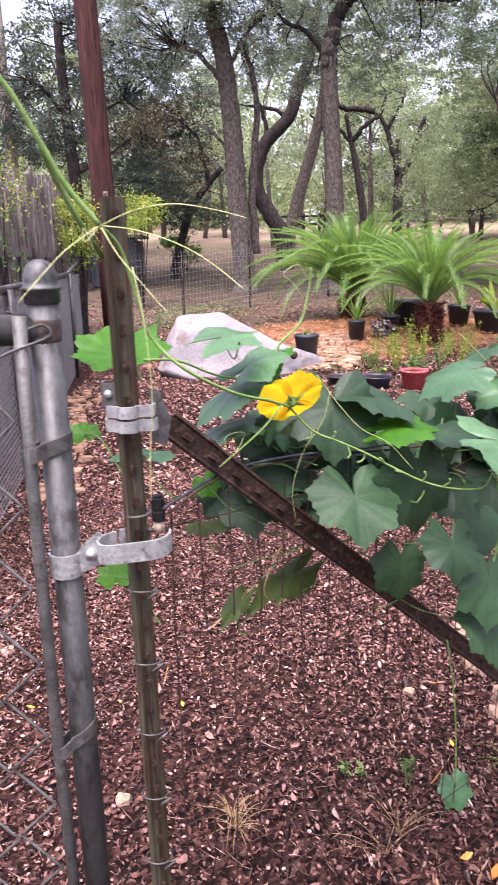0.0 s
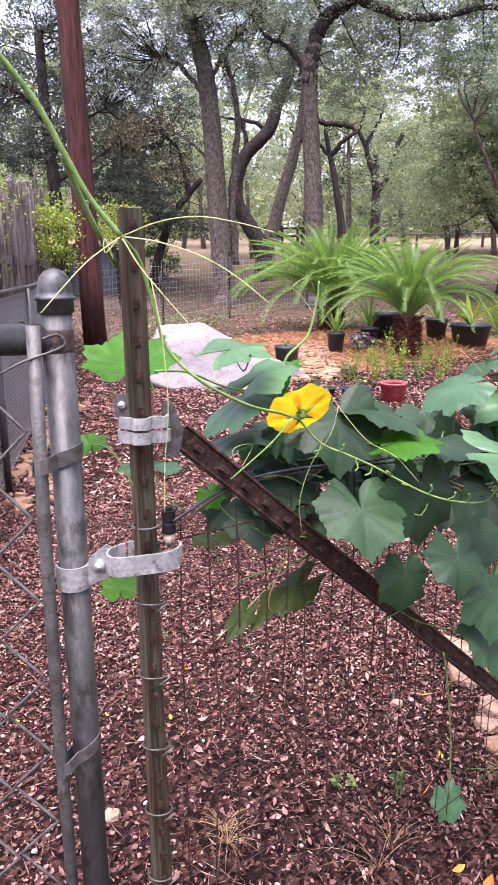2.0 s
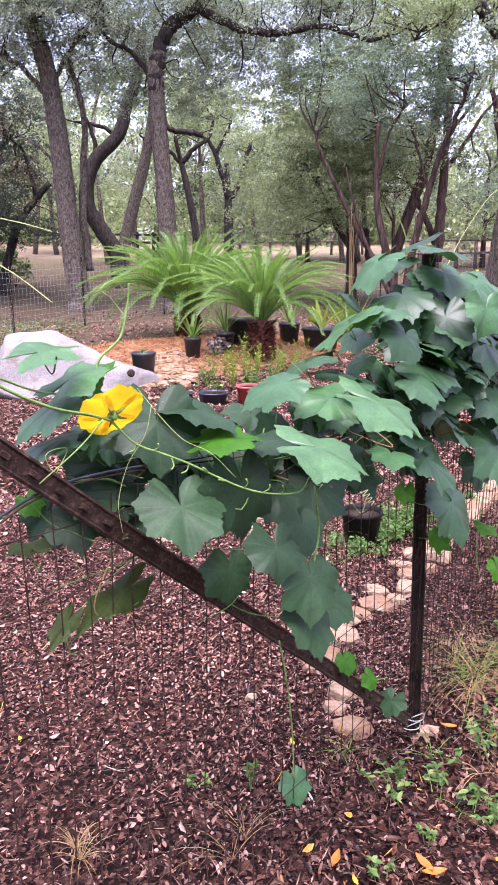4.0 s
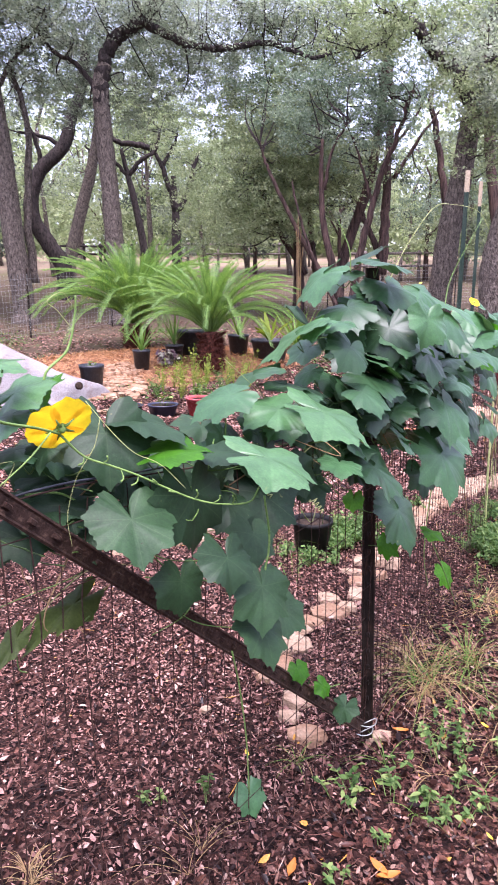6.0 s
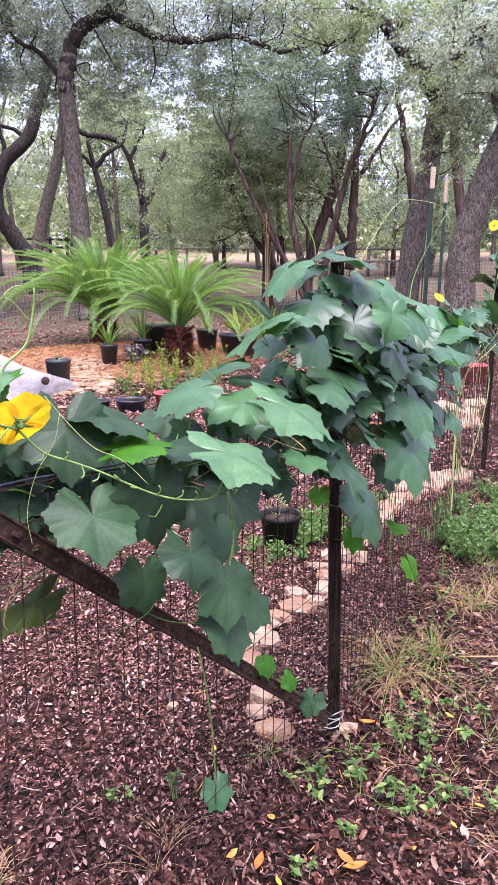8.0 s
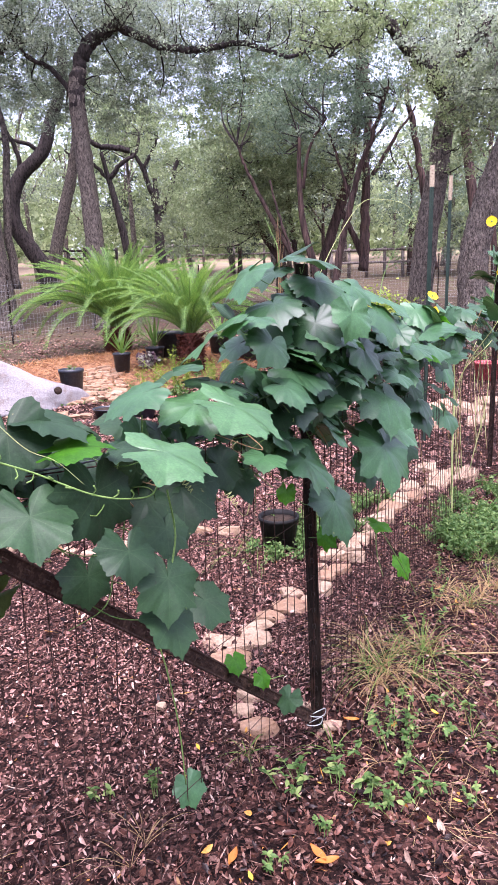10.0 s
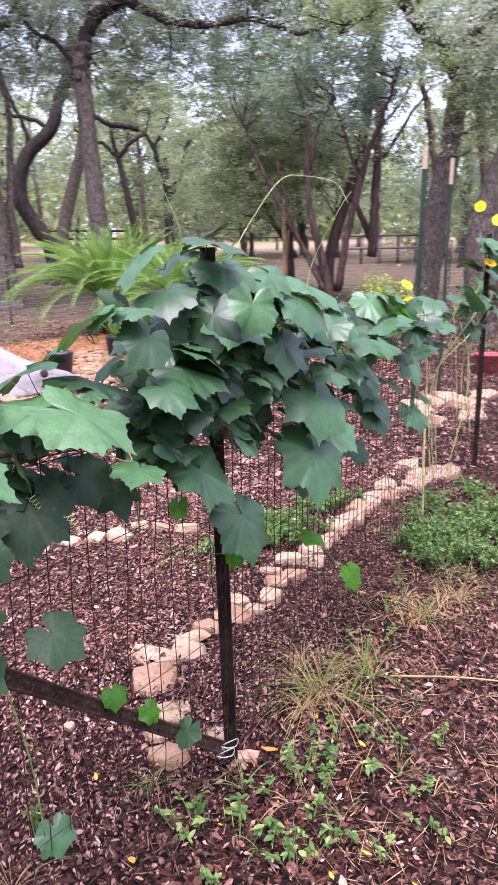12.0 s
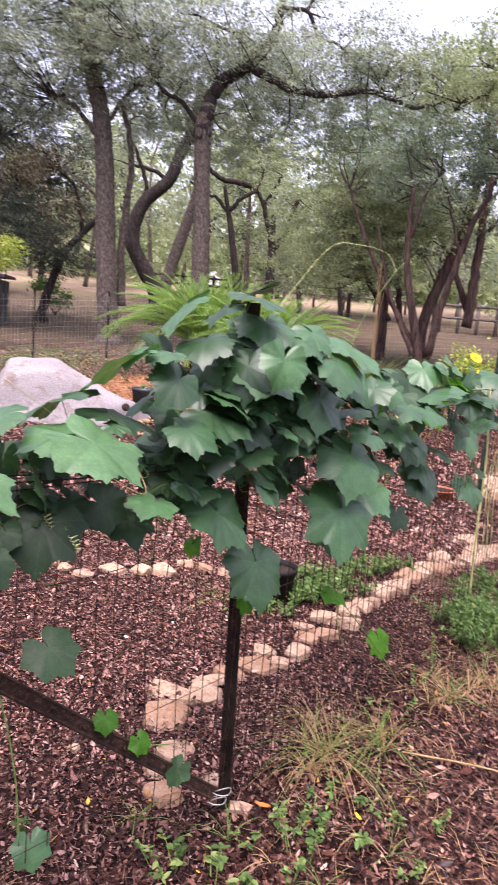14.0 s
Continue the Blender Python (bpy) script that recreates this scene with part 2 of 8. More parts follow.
M_PALE_POLE = surface("pale_bare_wood", (0.40, 0.33, 0.26), (0.55, 0.48, 0.40), None, 6, 60, 0.9, 0, (1, 1, 0.15))
M_BARK_OAK = surface("live_oak_bark", (0.062, 0.051, 0.043), (0.285, 0.235, 0.195), (0.028, 0.022, 0.020), 26, 48, 0.95, 0, (1, 1, 0.42), 1.0, dist=0.08)
M_BARK_DARK = surface("dark_oak_bark", (0.022, 0.018, 0.017), (0.085, 0.068, 0.062), (0.013, 0.010, 0.010), 14, 40, 0.95, 0, (1, 1, 0.3), 1.0, dist=0.05)
M_BARK_CEDAR = surface("cedar_bark", (0.040, 0.027, 0.024), (0.140, 0.088, 0.074), (0.018, 0.012, 0.010), 14, 50, 0.95, 0, (1, 1, 0.1), 1.0, dist=0.04)
M_STRAW = leafy("orange_pine_straw", [(0.0, (0.16, 0.062, 0.030)), (0.5, (0.38, 0.175, 0.080)), (1.0, (0.54, 0.32, 0.17))], 0.05, 0.8)
M_STRAW_BED = surface("straw_bed", (0.20, 0.095, 0.050), (0.36, 0.19, 0.105), (0.11, 0.05, 0.032), 5, 120, 0.95, bump=0.9, dist=0.02)
M_DRYGRASS = leafy("dry_grass", [(0.0, (0.22, 0.14, 0.07)), (0.6, (0.36, 0.25, 0.13)), (1.0, (0.46, 0.36, 0.2))], 0.2, 0.8)
M_GRASS = leafy("green_grass", [(0.0, (0.07, 0.15, 0.03)), (0.7, (0.16, 0.26, 0.06)), (1.0, (0.32, 0.30, 0.12))], 0.3, 0.6)
M_WEED = leafy("weed_leaves", [(0.0, (0.05, 0.11, 0.03)), (0.6, (0.10, 0.18, 0.055)), (1.0, (0.20, 0.28, 0.10))], 0.25, 0.5)
M_WEEDLEAF = leafy("small_weed_leaves", [(0.0, (0.045, 0.10, 0.026)), (0.6, (0.10, 0.175, 0.048)), (1.0, (0.22, 0.28, 0.09))], 0.25, 0.5, True)
M_VINE_LEAF = leafy("mature_gourd_leaf", [(0.0, (0.018, 0.052, 0.020)), (0.35, (0.027, 0.078, 0.029)), (0.75, (0.040, 0.112, 0.043)), (1.0, (0.060, 0.155, 0.062))], 0.14, 0.42, True, True, 0.5)
M_VINE_YOUNG = leafy("young_gourd_leaf", [(0.0, (0.036, 0.150, 0.005)), (1.0, (0.060, 0.205, 0.011))], 0.42, 0.50, True, True, 0.3)
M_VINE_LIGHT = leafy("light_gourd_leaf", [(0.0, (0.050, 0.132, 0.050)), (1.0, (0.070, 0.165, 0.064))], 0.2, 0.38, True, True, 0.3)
M_VINE_DARK = leafy("wilted_gourd_leaf", [(0.0, (0.040, 0.064, 0.016)), (1.0, (0.066, 0.096, 0.026))], 0.4, 0.6, True, True, 0.8)
# darker, more spotted copy: shade inside the vine is put into its colour
M_VINE_SHADED = leafy("shaded_gourd_leaf", [(0.0, (0.014, 0.037, 0.016)), (0.5, (0.022, 0.054, 0.022)), (1.0, (0.034, 0.082, 0.032))], 0.12, 0.52, True, True, 0.8)
M_STEM = surface("green_vine_stem", (0.115, 0.205, 0.048), (0.20, 0.31, 0.09), None, 40, 250, 0.5, bump=0.2)
M_TENDRIL = surface("pale_tendril", (0.38, 0.44, 0.15), (0.52, 0.54, 0.24), None, 40, 250, 0.5, bump=0.1)
M_DRYSTEM = surface("dry_vine_stem", (0.22, 0.14, 0.07), (0.32, 0.22, 0.11), None, 40, 250, 0.8, bump=0.2)
M_PETAL = leafy("yellow_petal", [(0.0, (0.88, 0.57, 0.012)), (1.0, (0.90, 0.63, 0.022))], 0.35, 0.5)
M_FROND = leafy("sago_leaflet", [(0.0, (0.055, 0.130, 0.042)), (0.5, (0.130, 0.240, 0.072)), (1.0, (0.29, 0.41, 0.14))], 0.38, 0.36)
M_CAUDEX = surface("sago_trunk", (0.045, 0.015, 0.011), (0.19, 0.062, 0.042), (0.016, 0.007, 0.006), 22, 90, 0.95, bump=0.9, dist=0.02)
M_PURPLE = leafy("purple_leaves", [(0.0, (0.08, 0.035, 0.07)), (0.5, (0.22, 0.15, 0.19)), (1.0, (0.38, 0.38, 0.32))], 0.15, 0.5)
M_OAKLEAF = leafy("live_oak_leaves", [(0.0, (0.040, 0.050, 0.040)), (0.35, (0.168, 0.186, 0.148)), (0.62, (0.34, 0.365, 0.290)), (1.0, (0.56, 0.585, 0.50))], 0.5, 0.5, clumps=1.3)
# paler copy of the oak leaves, with sunlight put into the colour
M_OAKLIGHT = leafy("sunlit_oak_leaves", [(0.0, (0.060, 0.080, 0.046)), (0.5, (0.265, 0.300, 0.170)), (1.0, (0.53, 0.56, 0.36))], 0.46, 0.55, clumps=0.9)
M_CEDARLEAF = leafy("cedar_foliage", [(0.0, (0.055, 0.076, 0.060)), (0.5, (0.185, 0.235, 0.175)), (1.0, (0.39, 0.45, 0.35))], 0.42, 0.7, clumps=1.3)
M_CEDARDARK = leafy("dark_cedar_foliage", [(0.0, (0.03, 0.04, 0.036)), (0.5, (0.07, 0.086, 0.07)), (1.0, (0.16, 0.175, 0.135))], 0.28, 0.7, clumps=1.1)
M_DEADMOSS = leafy("dead_foliage", [(0.0, (0.10, 0.085, 0.065)), (0.6, (0.19, 0.16, 0.12)), (1.0, (0.27, 0.23, 0.17))], 0.15, 0.85)
M_YELLOWGREEN = leafy("yellow_green_leaves", [(0.0, (0.12, 0.19, 0.03)), (0.6, (0.25, 0.32, 0.06)), (1.0, (0.42, 0.42, 0.13))], 0.35, 0.5)
M_SHED = surface("grey_shed_boards", (0.05, 0.055, 0.06), (0.10, 0.105, 0.11), None, 5, 60, 0.8, 0, (1, 1, 0.2))
M_BURNTORANGE = leafy("fallen_orange_leaf", [(0.0, (0.46, 0.150, 0.028)), (1.0, (0.55, 0.21, 0.05))], 0.2, 0.5)
M_YELLOWLEAF = leafy("fallen_yellow_leaf", [(0.0, (0.75, 0.48, 0.03)), (1.0, (0.8, 0.55, 0.08))], 0.2, 0.5)


# ---- building helpers ----
class Shape:
    """Collects vertices and faces of one mesh."""

    def __init__(self):
        self.v, self.f, self.n, self.k = [], [], 0, []

    def add(self, verts, faces):
        verts = np.asarray(verts, float).reshape(-1, 3)
        self.v.append(verts)
        self.k.append([tuple(face) for face in faces])
        self.f.extend([tuple(i + self.n for i in face) for face in faces])
        self.n += len(verts)
        return self

    def mesh(self, name, mat, smooth=True):
        me = bpy.data.meshes.new(name)
        me.from_pydata(np.concatenate(self.v).tolist(), [], self.f)
        me.materials.append(mat)
        if smooth:
            me.shade_smooth()
        me.update()
        return me


def pieces(shape):
    """The separate pieces that were added to a shape, one shape each."""
    for V, F in zip(shape.v, shape.k):
        s = Shape()
        yield s.add(V, F)


def put(name, data, parent=None, m=None, label="", category="", group="", kind=""):
    ob = new(name, data)
    if parent is not None:
        ob.parent = parent
    if m is not None:
        ob.matrix_basis = m
    return tagged(ob, label, category, group, kind)


def part(name, shape, mat, parent, label="", m=None, smooth=True):
    return put(name, shape.mesh(name, mat, smooth), parent, m, label)


def thing(name, label, category, m=None, group="", kind=""):
    return put(name, None, None, m, label, category, group, kind)


def terrain(x, y):
    d = np.hypot(x, y)
    up = np.clip(d - 8, 0, 92)
    rise = 0.06 * up * np.clip(up / 3, 0, 1) - 0.00032 * np.clip(d - 30, 0, 70) ** 2
    rise = rise + 0.03 * np.clip(d - 20, 0, 45) * np.clip((d - 20) / 6, 0, 1)
    ahead = np.clip((np.asarray(y, float) + 2) / 6, 0, 1)
    return rise * ahead


def bumps(x, y):
    return 0.012 * np.sin(5.1 * x + 1.3 * y) * np.sin(4.3 * y - 0.7 * x) + 0.008 * np.sin(11 * x + 7 * y + 1)


def at_ground(x, y):
    return float(terrain(x, y))


def smooth_path(pts, n=8):
    """A rounded path through a few points."""
    p = [Vector(q) for q in pts]
    if len(p) < 3:
        return [p[0].lerp(p[-1], k / n) for k in range(n + 1)]
    out = []
    q = [p[0] * 2 - p[1]] + p + [p[-1] * 2 - p[-2]]
    for i in range(1, len(q) - 2):
        a, b, c, d = q[i - 1:i + 3]
        for k in range(n):
            t = k / n
            out.append(0.5 * (2 * b + (c - a) * t + (2 * a - 5 * b + 4 * c - d) * t * t + (3 * b - a - 3 * c + d) * t ** 3))
    out.append(p[-1])
    return out


def tube(s, pts, r, seg=8, rough=0.0, caps=True):
    """A round rod along pts; r one radius or (first, last)."""
    P = np.array([tuple(p) for p in pts], float)
    n = len(P)
    r0, r1 = (r, r) if isinstance(r, (int, float)) else r
    R = np.linspace(r0, r1, n)
    T = np.gradient(P, axis=0)
    T /= np.linalg.norm(T, axis=1)[:, None] + 1e-9
    ref = np.array((0.0, 0.0, 1.0)) if abs(T[0][2]) < 0.9 else np.array((1.0, 0.0, 0.0))
    u = np.cross(T[0], ref)
    u /= np.linalg.norm(u)
    a = np.linspace(0, 2 * math.pi, seg, endpoint=False)
    V = np.zeros((n, seg, 3))
    for i in range(n):
        u = u - T[i] * (u @ T[i])
        u /= np.linalg.norm(u) + 1e-9
        w = np.cross(T[i], u)
        k = R[i] * (1 + rough * RNG.normal(size=seg)) if rough else R[i]
        V[i] = P[i] + np.outer(np.cos(a) * k, u) + np.outer(np.sin(a) * k, w)
    F = []
    for i in range(n - 1):
        for j in range(seg):
            j2 = (j + 1) % seg
            F.append((i * seg + j, i * seg + j2, (i + 1) * seg + j2, (i + 1) * seg + j))
    if caps:
        F.append(tuple(range(seg - 1, -1, -1)))
        F.append(tuple((n - 1) * seg + j for j in range(seg)))
    return s.add(V, F)


def lathe(s, profile, seg=24, closed=False):
    """Turn (radius, height) pairs round the z axis."""
    a = np.linspace(0, 2 * math.pi, seg, endpoint=False)
    V = [(r * math.cos(t), r * math.sin(t), z) for r, z in profile for t in a]
    F = [(i * seg + j, i * seg + (j + 1) % seg, (i + 1) * seg + (j + 1) % seg, (i + 1) * seg + j)
         for i in range(len(profile) - 1) for j in range(seg)]
    if not closed:
        F += [tuple(range(seg - 1, -1, -1)), tuple((len(profile) - 1) * seg + j for j in range(seg))]
    return s.add(V, F)


def prism(s, outline, z0, z1, m=None):
    """An outline in x, y raised from z0 to z1."""
    n = len(outline)
    V = [Vector((x, y, z)) for z in (z0, z1) for x, y in outline]
    if m is not None:
        V = [m @ q for q in V]
    F = [(i, (i + 1) % n, n + (i + 1) % n, n + i) for i in range(n)] + [tuple(range(n - 1, -1, -1)), tuple(range(n, 2 * n))]
    return s.add([tuple(q) for q in V], F)


def block(s, lo, hi, m=None):
    return prism(s, [(lo[0], lo[1]), (hi[0], lo[1]), (hi[0], hi[1]), (lo[0], hi[1])], lo[2], hi[2], m)


def cards(centres, size, up=0.5, aspect=0.5, bend=0.0):
    """Many small leaves: one pointed four-cornered leaf at each centre, turned at random."""
    c = np.asarray(centres, float)
    n = len(c)
    nrm = RNG.normal(size=(n, 3))
    nrm[:, 2] += up * 2
    nrm /= np.linalg.norm(nrm, axis=1)[:, None]
    t = RNG.normal(size=(n, 3))
    t -= nrm * (t * nrm).sum(1)[:, None]
    t /= np.linalg.norm(t, axis=1)[:, None] + 1e-9
    b = np.cross(nrm, t)
    L = (size * RNG.uniform(0.6, 1.35, n))[:, None]
    W = L * aspect * RNG.uniform(0.7, 1.2, n)[:, None]
    lift = nrm * L * bend
    V = np.stack([c - t * L * 0.5 + lift, c + b * W * 0.5 - t * L * 0.06, c + t * L * 0.5 + lift, c - b * W * 0.5 - t * L * 0.06], 1)
    return V.reshape(-1, 3)


def folded(centres, size, up=1.2, aspect=0.5, fold=0.25):
    """Small leaves with a raised rim on either side of the midrib: six corners, two faces each."""
    c = np.asarray(centres, float)
    n = len(c)
    nrm = RNG.normal(size=(n, 3))
    nrm[:, 2] += up * 2
    nrm /= np.linalg.norm(nrm, axis=1)[:, None]
    t = RNG.normal(size=(n, 3))
    t -= nrm * (t * nrm).sum(1)[:, None]
    t /= np.linalg.norm(t, axis=1)[:, None] + 1e-9
    b = np.cross(nrm, t)
    L = (size * RNG.uniform(0.45, 1.4, n))[:, None]
    W = L * aspect * RNG.uniform(0.6, 1.2, n)[:, None] * 0.5
    f = nrm * W * fold * RNG.normal(1, 0.8, n)[:, None]
    k = RNG.uniform(-0.12, 0.12, (n, 1))
    P = [c - t * L * 0.5, c + b * W - t * L * (0.18 + k) + f, c + b * W * 0.8 + t * L * 0.22 + f, c + t * L * 0.5 + nrm * L * 0.08, c - b * W * 0.85 + t * L * 0.2 + f, c - b * W - t * L * (0.14 - k) + f]
    return np.stack(P, 1).reshape(-1, 3)


def folded_mesh(name, V, mat):
    n = len(V) // 6
    base = np.arange(n, dtype=np.int32)[:, None] * 6
    idx = (base + np.array((0, 1, 2, 3, 0, 3, 4, 5), np.int32)).ravel()
    me = bpy.data.meshes.new(name)
    me.vertices.add(n * 6)
    me.vertices.foreach_set("co", V.astype(np.float32).ravel())
    me.loops.add(n * 8)
    me.loops.foreach_set("vertex_index", idx)
    me.polygons.add(n * 2)
    me.polygons.foreach_set("loop_start", np.arange(0, n * 8, 4, dtype=np.int32))
    me.polygons.foreach_set("loop_total", np.full(n * 2, 4, np.int32))
    me.materials.append(mat)
    me.update(calc_edges=True)
    return me


def card_mesh(name, V, mat):
    """A mesh of loose four-cornered leaves."""
    n = len(V) // 4
    me = bpy.data.meshes.new(name)
    me.vertices.add(n * 4)
    me.vertices.foreach_set("co", V.astype(np.float32).ravel())
    me.loops.add(n * 4)
    me.loops.foreach_set("vertex_index", np.arange(n * 4, dtype=np.int32))
    me.polygons.add(n)
    me.polygons.foreach_set("loop_start", np.arange(0, n * 4, 4, dtype=np.int32))
    me.polygons.foreach_set("loop_total", np.full(n, 4, np.int32))
    me.materials.append(mat)
    me.update(calc_edges=True)
    me.validate()
    return me


def curled(centres, size, up=0.9, aspect=0.5):
    """Dry leaves rolled along and across: twelve points, six faces each."""
    c = np.asarray(centres, float)
    n = len(c)
    nrm = RNG.normal(size=(n, 3))
    nrm[:, 2] += up * 2
    nrm /= np.linalg.norm(nrm, axis=1)[:, None]
    t = RNG.normal(size=(n, 3))
    t -= nrm * (t * nrm).sum(1)[:, None]
    t /= np.linalg.norm(t, axis=1)[:, None] + 1e-9
    b = np.cross(nrm, t)
    L = (size * RNG.uniform(0.5, 1.35, n))[:, None]
    W = L * aspect * RNG.uniform(0.6, 1.25, n)[:, None] * 0.5
    roll, arch = RNG.normal(0.35, 0.45, (n, 1)), RNG.normal(0.1, 0.22, (n, 1))
    P = []
    for v, w in ((-0.5, 0.10), (-0.2, 0.88), (0.18, 0.92), (0.5, 0.12)):
        for u in (-1, 0, 1):
            wu = w * RNG.uniform(0.75, 1.2, (n, 1))
            P.append(c + t * L * (v + u * u * 0.05 * RNG.normal(size=(n, 1))) + b * W * u * wu + nrm * (W * abs(u) * w * roll + L * arch * 4 * v * v * 0.5))
    return np.stack(P, 1).reshape(-1, 3)


def curled_mesh(name, V, mat):
    n = len(V) // 12
    base = np.arange(n, dtype=np.int32)[:, None] * 12
    idx = (base + np.array((0, 1, 4, 3, 1, 2, 5, 4, 3, 4, 7, 6, 4, 5, 8, 7, 6, 7, 10, 9, 7, 8, 11, 10), np.int32)).ravel()
    me = bpy.data.meshes.new(name)
    me.vertices.add(n * 12)
    me.vertices.foreach_set("co", V.astype(np.float32).ravel())
    me.loops.add(n * 24)
    me.loops.foreach_set("vertex_index", idx)
    me.polygons.add(n * 6)
    me.polygons.foreach_set("loop_start", np.arange(0, n * 24, 4, dtype=np.int32))
    me.polygons.foreach_set("loop_total", np.full(n * 6, 4, np.int32))
    me.materials.append(mat)
    me.update(calc_edges=True)
    return me


def twigs(centres, per, spread):
    """Leaf places in a crown: every clump breaks up into small flat sprays with gaps between."""
    c = np.repeat(np.asarray(centres, float), 6, axis=0)
    c = c + RNG.normal(size=c.shape) * spread * np.array((1.3, 1.3, 0.85))
    n = max(4, int(per * 1.5 / 6))
    c = np.repeat(c, n, axis=0)
    return c + RNG.normal(size=c.shape) * spread * np.array((0.40, 0.40, 0.22))


def sprays(centres, per, spread):
    """Leaf places: clumps of per leaves round each centre."""
    c = np.repeat(np.asarray(centres, float), per, axis=0)
    return c + RNG.normal(size=c.shape) * spread * np.array((1, 1, 0.6))


def in_blob(n, centre, radii):
    d = RNG.normal(size=(n, 3))
    d /= np.linalg.norm(d, axis=1)[:, None]
    return np.array(centre) + d * (RNG.uniform(0.15, 1, n) ** 0.45)[:, None] * np.array(radii)


# ---- ground ----
def build_ground():
    def steps(lo, hi, near, fine):
        out, p, st = [0.0], 0.0, fine
        while p < hi:
            st = fine if p < near else st * 1.12
            p += st
            out.append(p)
        p, st = 0.0, fine
        while p > lo:
            st = fine if -p < near else st * 1.12
            p -= st
            out.insert(0, p)
        return np.array(out)
    xs, ys = steps(-900, 900, 5.0, 0.12), steps(-900, 1500, 6.0, 0.12)
    X, Y = np.meshgrid(xs, ys)
    Z = terrain(X, Y) + bumps(X, Y) - 0.012
    ny, nx = X.shape
    s = Shape()
    F = [(j * nx + i, j * nx + i + 1, (j + 1) * nx + i + 1, (j + 1) * nx + i) for j in range(ny - 1) for i in range(nx - 1)]
    s.add(np.stack([X, Y, Z], -1), F)
    put("ground", s.mesh("ground", M_GROUND), label="reddish brown mulched earth, bare soil and dry field behind", category="ground", kind="structure")


build_ground()


# ---- trees ----
def tree(name, label, trunk, radii, bark, limbs=(), crown=(), limb_bark=None, seg=10):
    """trunk: points from the ground up; limbs: (points, first radius, last radius); crown: (material, leaf length, per, spread, blobs)."""
    x, y, z = trunk[0]
    base = Vector((x, y, at_ground(x, y) - 0.05))
    root = thing(name, label, "tree", Matrix.Translation(base), kind="")
    off = [tuple(Vector(p) - base) for p in trunk]
    off[0] = (off[0][0], off[0][1], 0.0)
    s = Shape()
    path = smooth_path(off, 7)
    tube(s, path, radii, seg, 0.035)
    flare = [Vector(off[0]) + Vector((0, 0, k)) for k in (-0.1, 0.08, 0.25)]
    tube(s, flare, (radii[0] * 1.45, radii[0] * 1.0), seg, 0.05)
    part("trunk", s, bark, root)
    ends = [np.array(p) for p in path[len(path) // 2:]]
    for pts, r0, r1 in limbs:
        s = Shape()
        lp = smooth_path([tuple(Vector(p) - base) for p in pts], 7)
        # small kinks make the limb crooked
        lp = [p + Vector(RNG.normal(size=3)) * r0 * 0.16 for p in lp]
        tube(s, lp, (r0, r1), 8, 0.05)
        part("limb", s, limb_bark or bark, root)
        ends += [np.array(p) for p in lp[2:]]
    ends = np.array(ends)
    for mat, size, per, spread, blobs in crown:
        cs = np.concatenate([in_blob(n, np.array(c) - np.array(base), r) for c, r, n in blobs])
        s = Shape()
        # thin branches carry the leaf clumps
        for c in cs[::2]:
            k = ends[np.argmin(((ends - c) ** 2).sum(1) + RNG.uniform(0, 0.6, len(ends)))]
            mid = (k + c) / 2 + RNG.normal(size=3) * 0.18
            L = np.linalg.norm(c - k)
            if L > 1.7:
                continue
            tube(s, smooth_path([k, mid, c], 3), (0.010 + 0.008 * L, 0.005), 4, 0, False)
        if s.n:
            tagged(part("branchwork", s, M_BARK_DARK, root), kind="stuff")
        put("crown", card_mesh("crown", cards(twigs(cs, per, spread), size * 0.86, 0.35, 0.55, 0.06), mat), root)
    return root


